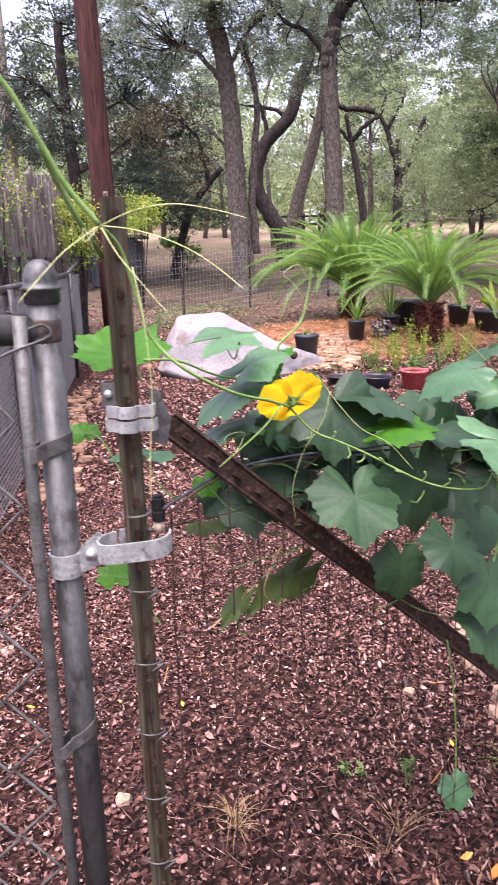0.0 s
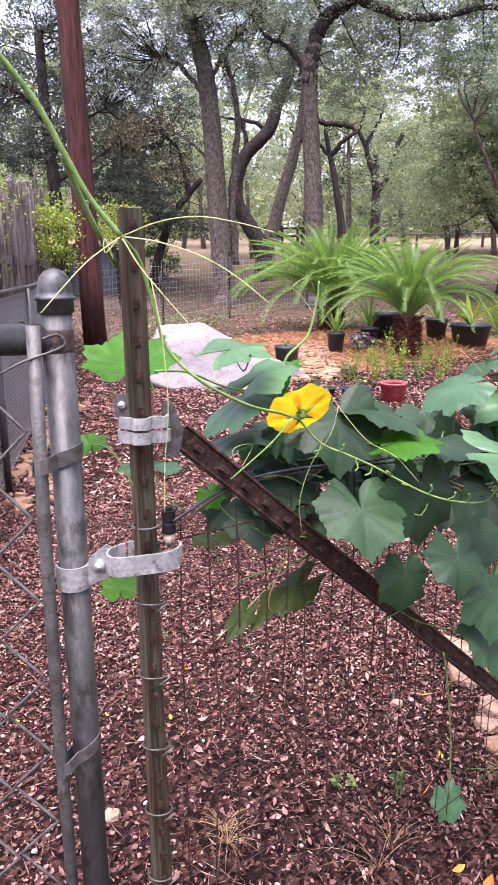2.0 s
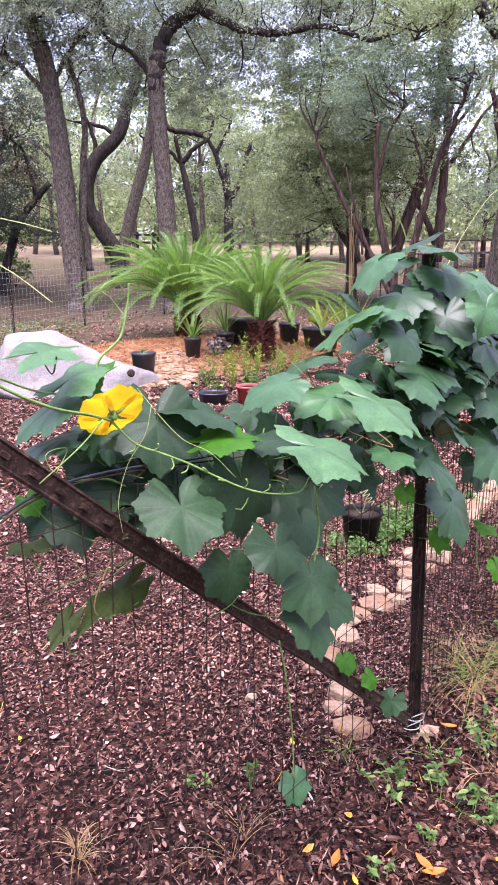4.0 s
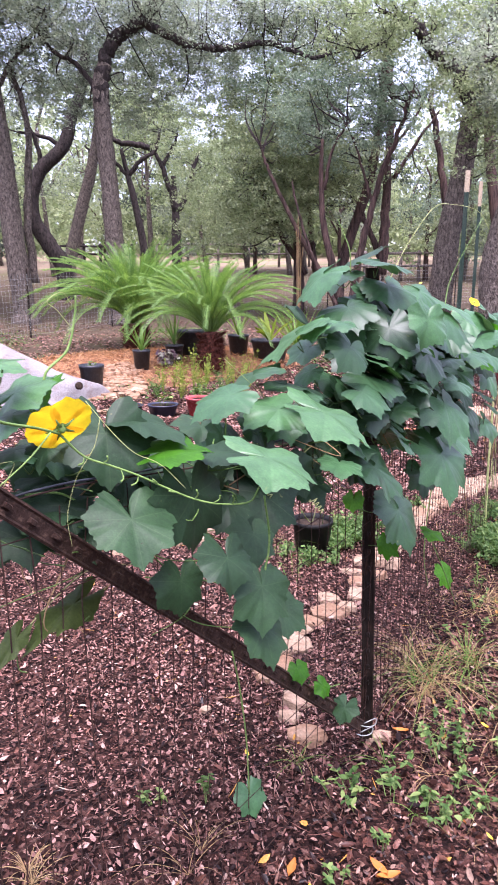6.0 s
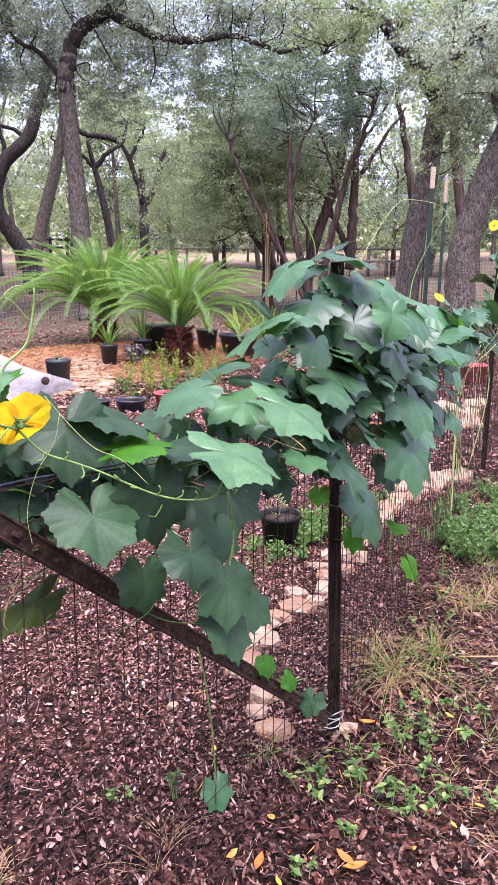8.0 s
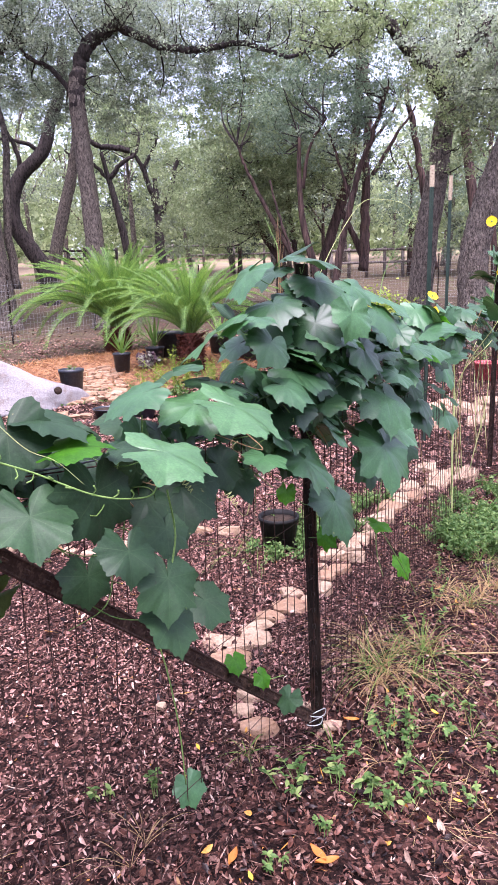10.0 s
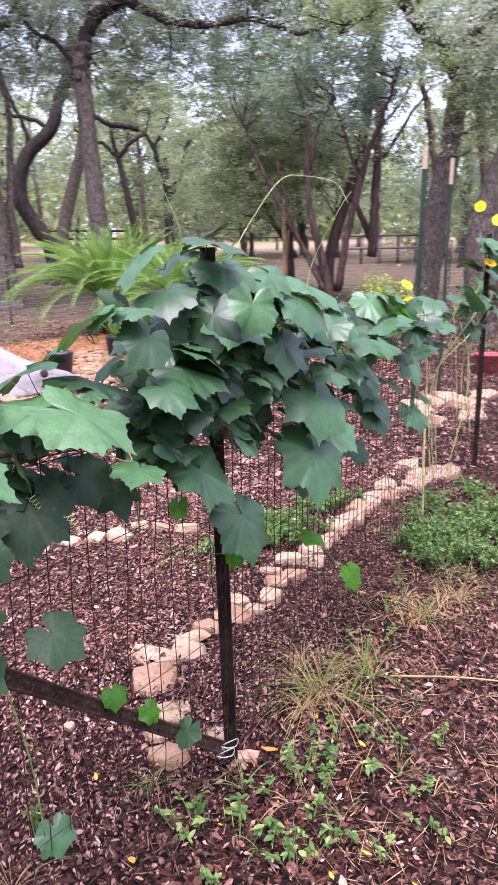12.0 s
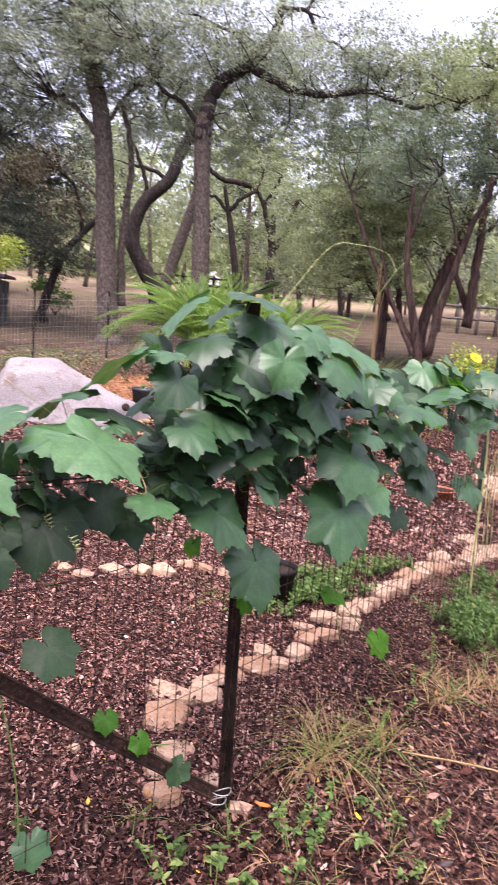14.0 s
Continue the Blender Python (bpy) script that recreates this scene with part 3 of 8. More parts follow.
tree("live_oak", "tall live oak with a bent dark upper limb", [(2.88, 16.8, 0.54), (2.88, 16.8, 0.98), (2.81, 16.8, 2.05), (2.74, 16.8, 3.47), (2.66, 16.8, 4.73), (2.62, 16.8, 5.77), (2.74, 16.8, 6.18)], (0.249, 0.160), M_BARK_OAK,
     [([(2.64, 16.8, 5.30), (2.63, 16.8, 5.85), (2.80, 16.8, 6.40), (3.09, 16.8, 6.81), (3.57, 16.7, 7.11)], 0.166, 0.140),
      ([(3.53, 16.7, 7.06), (3.97, 16.6, 7.65), (4.17, 16.6, 8.25), (4.20, 16.6, 8.95), (4.32, 16.6, 9.86)], 0.131, 0.062),
      ([(3.48, 16.4, 7.01), (4.05, 16.3, 6.76), (4.69, 16.2, 6.57), (5.43, 16, 6.57), (6.02, 15.8, 6.68), (6.62, 15.6, 6.54), (7.22, 15.4, 6.39), (7.87, 15.1, 6.56)], 0.102, 0.034),
      ([(4.25, 16.8, 8.45), (4.82, 16.7, 8.44), (5.12, 16.6, 7.93), (5.57, 16.5, 7.78), (6.26, 16.3, 7.16)], 0.056, 0.021),
      ([(3.72, 16.9, 7.34), (3.30, 16.9, 7.77), (2.77, 17, 7.95), (2.25, 17, 8.12)], 0.049, 0.021),
      ([(2.62, 17, 5.64), (2.13, 17, 6.20), (1.59, 17.1, 6.49), (1.03, 17.1, 7.48)], 0.063, 0.028)],
     [(M_OAKLEAF, 0.068, 115, 0.2, [((2.12, 16.4, 7.42), (1.7, 1.5, 1.1), 55), ((4.28, 16.6, 7.68), (1.8, 1.6, 0.9), 45), ((4.80, 17.3, 9.58), (1.6, 1.4, 0.8), 40), ((6.12, 16.4, 7.54), (2.0, 1.6, 0.9), 55), ((7.79, 16, 7.30), (1.7, 1.5, 0.9), 38), ((3.83, 18.3, 5.82), (1.5, 1.4, 0.6), 26), ((1.00, 16.5, 7.71), (1.7, 1.5, 1.1), 45), ((6.38, 18.1, 6.59), (1.9, 1.5, 0.9), 50), ((4.82, 16.4, 7.15), (2.2, 1.8, 0.8), 45), ((7.11, 16.1, 7.14), (2.0, 1.6, 0.8), 40), ((2.15, 18.9, 6.87), (1.6, 1.4, 1.1), 44), ((3.29, 18.7, 6.22), (1.3, 1.2, 0.8), 26), ((1.72, 19.4, 5.84), (1.2, 1.1, 0.8), 20), ((3.45, 18.6, 7.15), (1.1, 1.0, 0.75), 34), ((4.35, 18.8, 7.1), (1.1, 1.0, 0.8), 34), ((5.3, 18.8, 7.1), (1.1, 1.0, 0.8), 30), ((4.2, 18.8, 8.1), (1.7, 1.1, 0.7), 36), ((2.5, 18.8, 7.7), (1.1, 1.0, 0.8), 26)])], M_BARK_DARK)
tree("live_oak", "straight grey live oak trunk behind the wire fence", [(0.73, 17.5, 0.57), (0.73, 17.5, 0.67), (0.57, 17.5, 2.66), (0.45, 17.5, 4.59), (0.28, 17.5, 5.95), (-0.05, 17.5, 6.99), (-0.47, 17.4, 8.45)], (0.286, 0.157), M_BARK_OAK,
     [([(0.98, 17.7, 1.49), (0.95, 17.7, 3.12), (1.05, 17.7, 4.84), (0.81, 17.7, 6.20)], 0.116, 0.051),
      ([(0.36, 17.5, 5.46), (0.84, 17.5, 6.28), (1.32, 17.5, 6.71)], 0.064, 0.021),
      ([(0.36, 17.5, 5.21), (-0.29, 17.4, 5.87), (-0.79, 17.4, 6.03)], 0.072, 0.029),
      ([(0.53, 17.6, 3.59), (0.09, 17.6, 4.18), (-0.44, 17.5, 4.49)], 0.043, 0.022)],
     [(M_OAKLEAF, 0.068, 115, 0.2, [((-1.43, 17.2, 8.66), (1.8, 1.5, 1.0), 80), ((0.34, 17.4, 9.14), (1.8, 1.5, 1.0), 80), ((2.09, 17.6, 9.67), (1.7, 1.5, 0.9), 64), ((-2.6, 18.0, 8.0), (1.6, 1.4, 1.1), 60), ((-0.6, 18.4, 8.1), (1.6, 1.3, 0.9), 50), ((1.6, 18.6, 8.4), (1.6, 1.3, 0.8), 44), ((-0.94, 17, 7.05), (1.8, 1.5, 1.1), 55), ((0.28, 17.5, 6.81), (1.3, 1.2, 0.9), 35), ((-1.45, 17.7, 6.03), (1.3, 1.2, 0.7), 26), ((-0.74, 17.4, 6.72), (1.6, 1.4, 0.9), 40), ((0.79, 17.8, 6.61), (1.6, 1.4, 0.9), 35)])])
tree("live_oak", "crooked dark live oak with a curved trunk", [(2.24, 23.8, 1.03), (2.24, 23.8, 2.01), (1.84, 23.9, 2.72), (1.36, 23.9, 3.67), (1.62, 23.9, 4.83), (2.43, 23.8, 5.69), (2.74, 23.8, 6.57), (3.05, 23.8, 7.30), (3.31, 23.8, 8.70)], (0.293, 0.156), M_BARK_DARK,
     [([(1.43, 23.9, 4.13), (1.72, 23.9, 5.40), (1.28, 23.9, 6.57), (0.96, 23.9, 7.56)], 0.088, 0.039),
      ([(2.43, 23.8, 5.69), (1.86, 23.9, 5.95), (1.13, 23.9, 6.04)], 0.078, 0.039)],
     [(M_OAKLEAF, 0.09, 95, 0.26, [((2.62, 23.8, 8.28), (2.3, 2, 1.3), 40), ((0.34, 24.9, 7.20), (1.8, 1.8, 1.0), 28), ((2.49, 26.8, 4.98), (1.2, 1.2, 0.9), 10)])])
tree("live_oak", "slim grey leaning oak trunk", [(2.56, 24.8, 1.14), (2.56, 24.8, 2.17), (2.98, 24.8, 3.81), (3.39, 24.8, 5.16), (3.70, 24.8, 6.64), (3.72, 24.8, 8.08)], (0.244, 0.142), M_BARK_OAK,
     [],
     [(M_OAKLEAF, 0.09, 95, 0.26, [((3.75, 25.8, 8.53), (1.8, 1.6, 1.0), 28)])])
tree("live_oak", "small dark forked oak behind the sagos", [(5.07, 24.5, 1.15), (5.07, 24.5, 2.40), (4.76, 24.5, 4.21), (4.57, 24.6, 5.10), (4.39, 24.6, 5.87)], (0.163, 0.061), M_BARK_DARK,
     [([(4.60, 24.6, 4.99), (4.13, 24.6, 5.47), (3.64, 24.7, 5.51), (3.23, 24.8, 5.94)], 0.071, 0.03),
      ([(4.61, 24.6, 5.04), (5.03, 24.5, 5.55), (5.50, 24.4, 5.87), (5.67, 24.4, 6.53)], 0.091, 0.041),
      ([(5.25, 24, 5.86), (4.68, 24.1, 5.96), (4.20, 24.1, 5.98), (3.80, 24.2, 6.27), (3.68, 24.2, 6.62)], 0.1, 0.06)],
     [(M_OAKLIGHT, 0.095, 95, 0.27, [((4.68, 25.6, 6.63), (1.8, 1.6, 0.9), 28), ((6.21, 26.3, 7.55), (1.8, 1.6, 0.9), 32)])])
tree("live_oak", "dark oak with a forked crooked trunk", [(6.64, 26.3, 1.35), (6.64, 26.3, 2.37), (6.62, 26.3, 3.73), (6.62, 26.3, 4.35), (6.57, 26.3, 5.37)], (0.22, 0.088), M_BARK_DARK,
     [([(6.62, 26.3, 4.14), (6.97, 26.2, 4.58), (7.20, 26.1, 5.25), (7.43, 26.1, 6.04)], 0.143, 0.066),
      ([(6.62, 26.3, 4.14), (6.34, 26.3, 5.14), (6.06, 26.4, 5.93), (5.53, 26.5, 6.49)], 0.121, 0.055),
      ([(6.17, 26.4, 5.64), (6.58, 26.3, 6.38), (6.74, 26.2, 6.79)], 0.077, 0.033)],
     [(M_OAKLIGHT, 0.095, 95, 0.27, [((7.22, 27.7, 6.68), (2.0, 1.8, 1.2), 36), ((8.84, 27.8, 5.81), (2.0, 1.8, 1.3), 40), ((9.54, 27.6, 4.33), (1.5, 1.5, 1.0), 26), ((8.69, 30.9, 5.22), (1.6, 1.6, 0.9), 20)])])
tree("cedar_tree", "dark leaning cedar with grey drooping dead foliage", [(-1.24, 21.8, 0.85), (-1.24, 21.8, 1.19), (-0.95, 21.8, 2.18), (-0.63, 21.8, 2.95), (-0.16, 21.9, 3.54), (0.23, 21.9, 3.98)], (0.152, 0.08), M_BARK_DARK,
     [([(-0.63, 21.8, 2.90), (-1.11, 21.8, 2.98), (-1.76, 21.7, 3.31), (-2.39, 21.6, 3.71)], 0.08, 0.036),
      ([(-1.76, 21.7, 3.23), (-2.09, 21.7, 3.83), (-2.03, 21.7, 4.46)], 0.063, 0.027),
      ([(-0.16, 21.9, 3.54), (-0.38, 21.8, 4.68), (-0.88, 21.8, 5.24)], 0.063, 0.027)],
     [(M_DEADMOSS, 0.11, 60, 0.34, [((-1.88, 21.7, 4.64), (1.5, 1.3, 1.0), 34), ((-0.98, 21.8, 3.64), (1.1, 1.0, 0.7), 18), ((-1.72, 21.9, 5.11), (1.0, 1, 0.7), 14)]),
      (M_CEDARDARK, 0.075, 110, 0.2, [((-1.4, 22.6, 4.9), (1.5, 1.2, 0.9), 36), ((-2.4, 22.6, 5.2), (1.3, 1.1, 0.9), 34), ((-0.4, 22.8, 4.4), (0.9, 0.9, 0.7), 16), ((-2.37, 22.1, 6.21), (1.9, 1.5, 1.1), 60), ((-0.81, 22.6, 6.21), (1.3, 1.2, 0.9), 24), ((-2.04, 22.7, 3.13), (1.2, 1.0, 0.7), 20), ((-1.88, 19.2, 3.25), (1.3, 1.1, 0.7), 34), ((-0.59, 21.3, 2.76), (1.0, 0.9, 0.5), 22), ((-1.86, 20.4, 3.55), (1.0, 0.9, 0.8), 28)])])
tree("cedar_tree", "dense dark cedar beyond the cedar fence", [(-3.43, 18.7, 0.66), (-3.43, 18.7, 1.85), (-3.47, 18.7, 3.36), (-3.55, 18.6, 5.06), (-3.59, 18.6, 6.81)], (0.201, 0.108), M_BARK_DARK,
     [([(-3.51, 18.6, 4.02), (-2.86, 18.8, 4.83), (-2.15, 18.9, 5.25)], 0.062, 0.023),
      ([(-3.53, 18.6, 4.80), (-4.03, 18.5, 5.42), (-4.40, 18.5, 5.64)], 0.062, 0.023),
      ([(-3.46, 18.7, 3.49), (-2.69, 18.8, 3.92), (-2.04, 18.9, 4.33)], 0.054, 0.023)],
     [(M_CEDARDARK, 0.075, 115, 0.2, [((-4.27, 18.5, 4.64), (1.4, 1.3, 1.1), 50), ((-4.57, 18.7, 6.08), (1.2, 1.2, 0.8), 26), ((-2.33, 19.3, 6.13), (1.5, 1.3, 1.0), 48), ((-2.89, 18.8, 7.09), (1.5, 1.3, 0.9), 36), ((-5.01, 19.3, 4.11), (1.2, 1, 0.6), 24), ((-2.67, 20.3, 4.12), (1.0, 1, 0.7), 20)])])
tree("cedar_tree", "many-stemmed reddish cedar beyond the yard fence", [(7.30, 14, 0.46), (7.30, 14, 0.91), (7.11, 14.1, 1.80), (6.90, 14.2, 2.73), (6.82, 14.2, 3.65), (6.83, 14.2, 4.44)], (0.126, 0.032), M_BARK_CEDAR,
     [([(7.45, 13.9, 0.97), (7.62, 13.8, 2.20), (7.92, 13.7, 3.54), (8.24, 13.5, 4.50), (8.46, 13.4, 5.37)], 0.095, 0.032),
      ([(7.30, 14.1, 1.09), (6.67, 14.4, 2.12), (6.00, 14.6, 3.43), (5.77, 14.7, 3.94), (5.61, 14.7, 4.39)], 0.063, 0.019),
      ([(7.14, 13.9, 0.96), (6.75, 14.1, 1.77), (6.40, 14.2, 2.68), (6.19, 14.3, 3.59)], 0.056, 0.019),
      ([(6.90, 14.2, 3.42), (7.02, 14.1, 4.22), (7.36, 14, 4.80)], 0.044, 0.019),
      ([(7.86, 13.8, 3.15), (7.69, 13.9, 3.71), (7.45, 14, 4.49)], 0.038, 0.019)],
     [(M_CEDARLEAF, 0.07, 115, 0.19, [((7.15, 14.6, 4.89), (1.6, 1.4, 0.9), 37), ((6.60, 15.4, 5.56), (1.4, 1.3, 0.8), 30), ((8.09, 14.2, 4.92), (1.0, 1.0, 0.6), 17), ((7.91, 14.8, 5.72), (1.6, 1.3, 0.6), 22)]),
      (M_OAKLIGHT, 0.085, 100, 0.23, [((6.61, 16.9, 4.73), (1.4, 1.3, 1.0), 32), ((7.22, 16.7, 3.97), (1.0, 1.0, 0.8), 20)])])
tree("cedar_tree", "reddish leaning cedar trunks beyond the yard fence", [(8.50, 16.5, 0.63), (8.50, 16.5, 1.72), (8.79, 16.4, 2.83), (9.07, 16.2, 3.90), (9.28, 16.1, 5.33), (9.34, 16.1, 6.33), (9.46, 16, 7.54)], (0.15, 0.09), M_BARK_CEDAR,
     [([(9.42, 16, 1.73), (9.47, 16, 2.96), (9.51, 16, 4.29), (9.54, 16, 5.58), (9.44, 16, 6.57)], 0.135, 0.068),
      ([(9.56, 16.1, 1.94), (9.09, 16.3, 2.98), (8.88, 16.4, 3.52)], 0.091, 0.045),
      ([(9.61, 15.9, 4.03), (10.09, 15.6, 4.92), (10.50, 15.4, 5.54)], 0.053, 0.023),
      ([(9.52, 16, 4.68), (9.96, 15.7, 5.31), (10.30, 15.5, 6.17)], 0.045, 0.023)],
     [(M_CEDARLEAF, 0.075, 105, 0.2, [((10.20, 15.9, 5.88), (1.4, 1.2, 1.0), 20), ((10.70, 17, 3.81), (1.3, 1.2, 0.7), 11)]),
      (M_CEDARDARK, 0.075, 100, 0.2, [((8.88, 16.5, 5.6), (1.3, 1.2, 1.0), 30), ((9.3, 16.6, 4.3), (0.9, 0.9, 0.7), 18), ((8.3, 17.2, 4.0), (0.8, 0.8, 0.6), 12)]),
      (M_OAKLIGHT, 0.085, 100, 0.23, [((8.88, 16.3, 6.6), (1.5, 1.3, 0.8), 24), ((7.99, 16.8, 7.10), (1.8, 1.5, 1.0), 44), ((7.78, 17.9, 5.56), (1.6, 1.4, 1.2), 46), ((6.84, 18.8, 6.21), (1.6, 1.4, 1.1), 40)])])
tree("cedar_tree", "twisted reddish cedar stems at the field edge", [(7.92, 17.8, 0.69), (7.92, 17.8, 1.61), (7.86, 17.8, 2.76), (7.74, 17.9, 3.90), (7.86, 17.8, 5.02), (7.91, 17.8, 5.83)], (0.174, 0.04), M_BARK_CEDAR,
     [([(8.06, 17.7, 1.73), (7.48, 18, 2.76), (7.05, 18.2, 3.76), (6.76, 18.3, 4.18), (6.55, 18.3, 4.59)], 0.087, 0.024),
      ([(8.34, 17.6, 1.73), (8.17, 17.7, 3.05), (8.08, 17.7, 3.90), (8.13, 17.7, 4.74)], 0.087, 0.024)],
     [(M_OAKLEAF, 0.08, 105, 0.22, [((7.64, 18.5, 4.54), (1.5, 1.4, 1.0), 36), ((8.33, 18.2, 5.11), (1.4, 1.3, 0.9), 30)]),
      (M_OAKLIGHT, 0.085, 95, 0.24, [((6.69, 17.2, 3.64), (1.1, 1.0, 0.8), 34), ((7.53, 16.3, 3.97), (1.0, 0.9, 0.8), 30), ((6.16, 17.4, 2.82), (0.8, 0.8, 0.5), 16), ((7.50, 16.9, 2.83), (0.9, 0.8, 0.4), 14), ((8.26, 16, 4.23), (0.8, 0.8, 0.7), 20), ((6.82, 20.9, 4.52), (1.7, 1.6, 1.2), 44), ((6.78, 21.9, 3.32), (1.5, 1.4, 0.9), 26), ((7.94, 20.5, 3.42), (1.1, 1.1, 0.6), 14)])])
tree("live_oak", "massive leaning live oak with rough grey bark", [(8.62, 12.3, 0.42), (8.62, 12.3, 0.65), (8.68, 12.2, 2.22), (8.85, 12.1, 3.50), (8.95, 12.1, 4.32), (9.01, 12, 5.01), (9.12, 11.9, 5.59)], (0.287, 0.152), M_BARK_OAK,
     [([(8.97, 12, 4.82), (8.74, 12.2, 5.33), (8.37, 12.5, 5.80), (8.09, 12.6, 6.15), (7.85, 12.8, 6.36), (7.58, 12.9, 6.23)], 0.183, 0.061),
      ([(8.98, 12, 4.82), (9.12, 11.9, 5.59), (9.21, 11.9, 6.44), (9.30, 11.8, 7.34)], 0.171, 0.085),
      ([(8.26, 12.3, 5.74), (7.84, 12.6, 6.29), (7.29, 12.9, 6.51)], 0.054, 0.024),
      ([(7.66, 12.9, 6.18), (7.50, 13, 5.99), (7.22, 13.1, 5.95), (7.03, 13.2, 5.71)], 0.043, 0.018),
      ([(8.99, 11.8, 5.35), (9.28, 11.6, 5.79), (9.57, 11.3, 5.94)], 0.072, 0.03)],
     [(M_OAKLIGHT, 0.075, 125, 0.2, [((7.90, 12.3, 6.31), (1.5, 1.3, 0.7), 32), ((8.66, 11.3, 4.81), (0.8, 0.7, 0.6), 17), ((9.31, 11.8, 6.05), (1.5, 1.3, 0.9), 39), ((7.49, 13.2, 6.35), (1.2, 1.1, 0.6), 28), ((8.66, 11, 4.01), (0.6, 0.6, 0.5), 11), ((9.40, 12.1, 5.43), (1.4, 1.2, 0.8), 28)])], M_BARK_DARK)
tree("live_oak", "thick leaning live oak at the yard's edge", [(8.24, 10.1, 0.30), (8.24, 10.1, 0.97), (8.23, 10.1, 1.83), (8.34, 10.00, 2.57), (8.50, 9.86, 3.28), (8.74, 9.66, 4.12), (8.94, 9.48, 5.16)], (0.285, 0.201), M_BARK_OAK,
     [([(8.66, 9.73, 3.87), (8.40, 9.95, 4.74), (8.21, 10.1, 5.58)], 0.116, 0.053)],
     [(M_OAKLEAF, 0.072, 125, 0.19, [((8.50, 9.87, 5.22), (1.5, 1.3, 0.9), 39), ((9.03, 9.39, 4.67), (1.3, 1.2, 0.9), 30), ((8.36, 9.98, 4.41), (0.6, 0.6, 0.5), 10)])])
tree("cedar_tree", "slim reddish cedar trunk behind the oaks", [(12.1, 14.7, 0.66), (12.1, 14.7, 1.75), (11.9, 14.8, 2.98), (11.7, 15, 4.69), (11.6, 15.1, 6.21), (11.4, 15.2, 7.56)], (0.154, 0.093), M_BARK_CEDAR,
     [([(11.1, 15.4, 1.75), (11, 15.5, 2.99), (10.8, 15.7, 4.47), (10.5, 15.8, 6.03)], 0.124, 0.062)],
     [(M_CEDARLEAF, 0.075, 110, 0.2, [((11.1, 15.4, 7.35), (1.8, 1.5, 1.2), 34), ((13.3, 16.3, 3.87), (1.0, 1.0, 0.8), 13)])])


def far_tree(k, x, y, h, w, mat, n, low=0.60):
    z = at_ground(x, y)
    root = thing("tree", "slim tree with a loose green crown, past the field and unseen behind the walk", "tree", Matrix.Translation((x, y, z)), "far trees")
    s = Shape()
    lean = RNG.normal(size=2) * 0.35
    top = (lean[0], lean[1], h * 0.6)
    path = smooth_path([(0, 0, -0.1), (lean[0] * 0.6, lean[1] * 0.2, h * 0.25), top], 5)
    tube(s, path, (0.07 + 0.008 * h, 0.04), 7, 0.05)
    for i in range(5):
        a = RNG.uniform(0, 6.28)
        st = path[RNG.integers(5, len(path))]
        tube(s, smooth_path([st, st + Vector((math.cos(a) * w * 0.35, math.sin(a) * w * 0.35, h * 0.15)), st + Vector((math.cos(a) * w * 0.7, math.sin(a) * w * 0.7, h * 0.22))], 3), (0.05, 0.015), 5, 0, False)
    part("trunk", s, M_BARK_OAK if k % 3 else M_BARK_CEDAR, root)
    cs = in_blob(n, (lean[0], lean[1], h * low), (w, w, h * 0.40))
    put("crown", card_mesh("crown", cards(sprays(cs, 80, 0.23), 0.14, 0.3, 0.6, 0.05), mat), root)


for k in range(34):
    ang = radians(-16 + k * 68 / 33 + RNG.uniform(-1, 1))
    d = RNG.uniform(27, 46)
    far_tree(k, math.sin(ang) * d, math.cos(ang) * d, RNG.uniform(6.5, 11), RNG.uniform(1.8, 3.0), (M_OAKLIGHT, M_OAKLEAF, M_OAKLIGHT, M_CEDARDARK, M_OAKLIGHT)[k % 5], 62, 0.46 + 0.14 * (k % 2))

# unseen trees added behind the walk to block low sky light and fill reflections
for k in range(16):
    ang = radians(95 + k * 170 / 15 + RNG.uniform(-4, 4))
    d = RNG.uniform(9, 15)
    far_tree(k, math.sin(ang) * d, math.cos(ang) * d, RNG.uniform(6, 8.5), RNG.uniform(2.4, 3.2), M_OAKLEAF, 22, 0.5)

# the edge of the woods beyond the field
c = []
for k in range(460):
    ang, d = radians(RNG.uniform(-24, 60)), RNG.uniform(52, 85)
    hh = RNG.uniform(0.2, 11) if k % 3 == 0 else RNG.uniform(0, 5.0)
    x, y = math.sin(ang) * d, math.cos(ang) * d
    c.append(in_blob(14, (x, y, at_ground(x, y) + hh), (4.5, 4.5, 2.2)))
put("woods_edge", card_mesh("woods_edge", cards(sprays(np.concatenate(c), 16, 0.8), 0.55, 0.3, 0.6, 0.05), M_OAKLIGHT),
    label="distant line of pale green woodland past the field", category="woods", kind="stuff")


# ---- yard fences at the back and side ----
def wire_panel(s, a, b, z0, z1, dx, dz, r, wob=0.003, seg=4):
    a, b = np.array(a, float), np.array(b, float)
    L = np.linalg.norm(b - a)
    n = int(L / dx)
    for i in range(n + 1):
        p = a + (b - a) * (i / n)
        g = at_ground(*p)
        pts = [(p[0] + RNG.normal() * wob, p[1] + RNG.normal() * wob, g + z0 + (z1 - z0) * k / 5) for k in range(6)]
        tube(s, pts, r, seg, 0, False)
    for j in range(int((z1 - z0) / dz) + 1):
        z = z0 + j * dz
        m = max(4, int(L / 0.35))
        pts = []
        for k in range(m + 1):
            p = a + (b - a) * (k / m)
            pts.append((p[0] + RNG.normal() * wob, p[1] + RNG.normal() * wob, at_ground(*p) + z + RNG.normal() * wob))
        tube(s, pts, r, seg, 0, False)


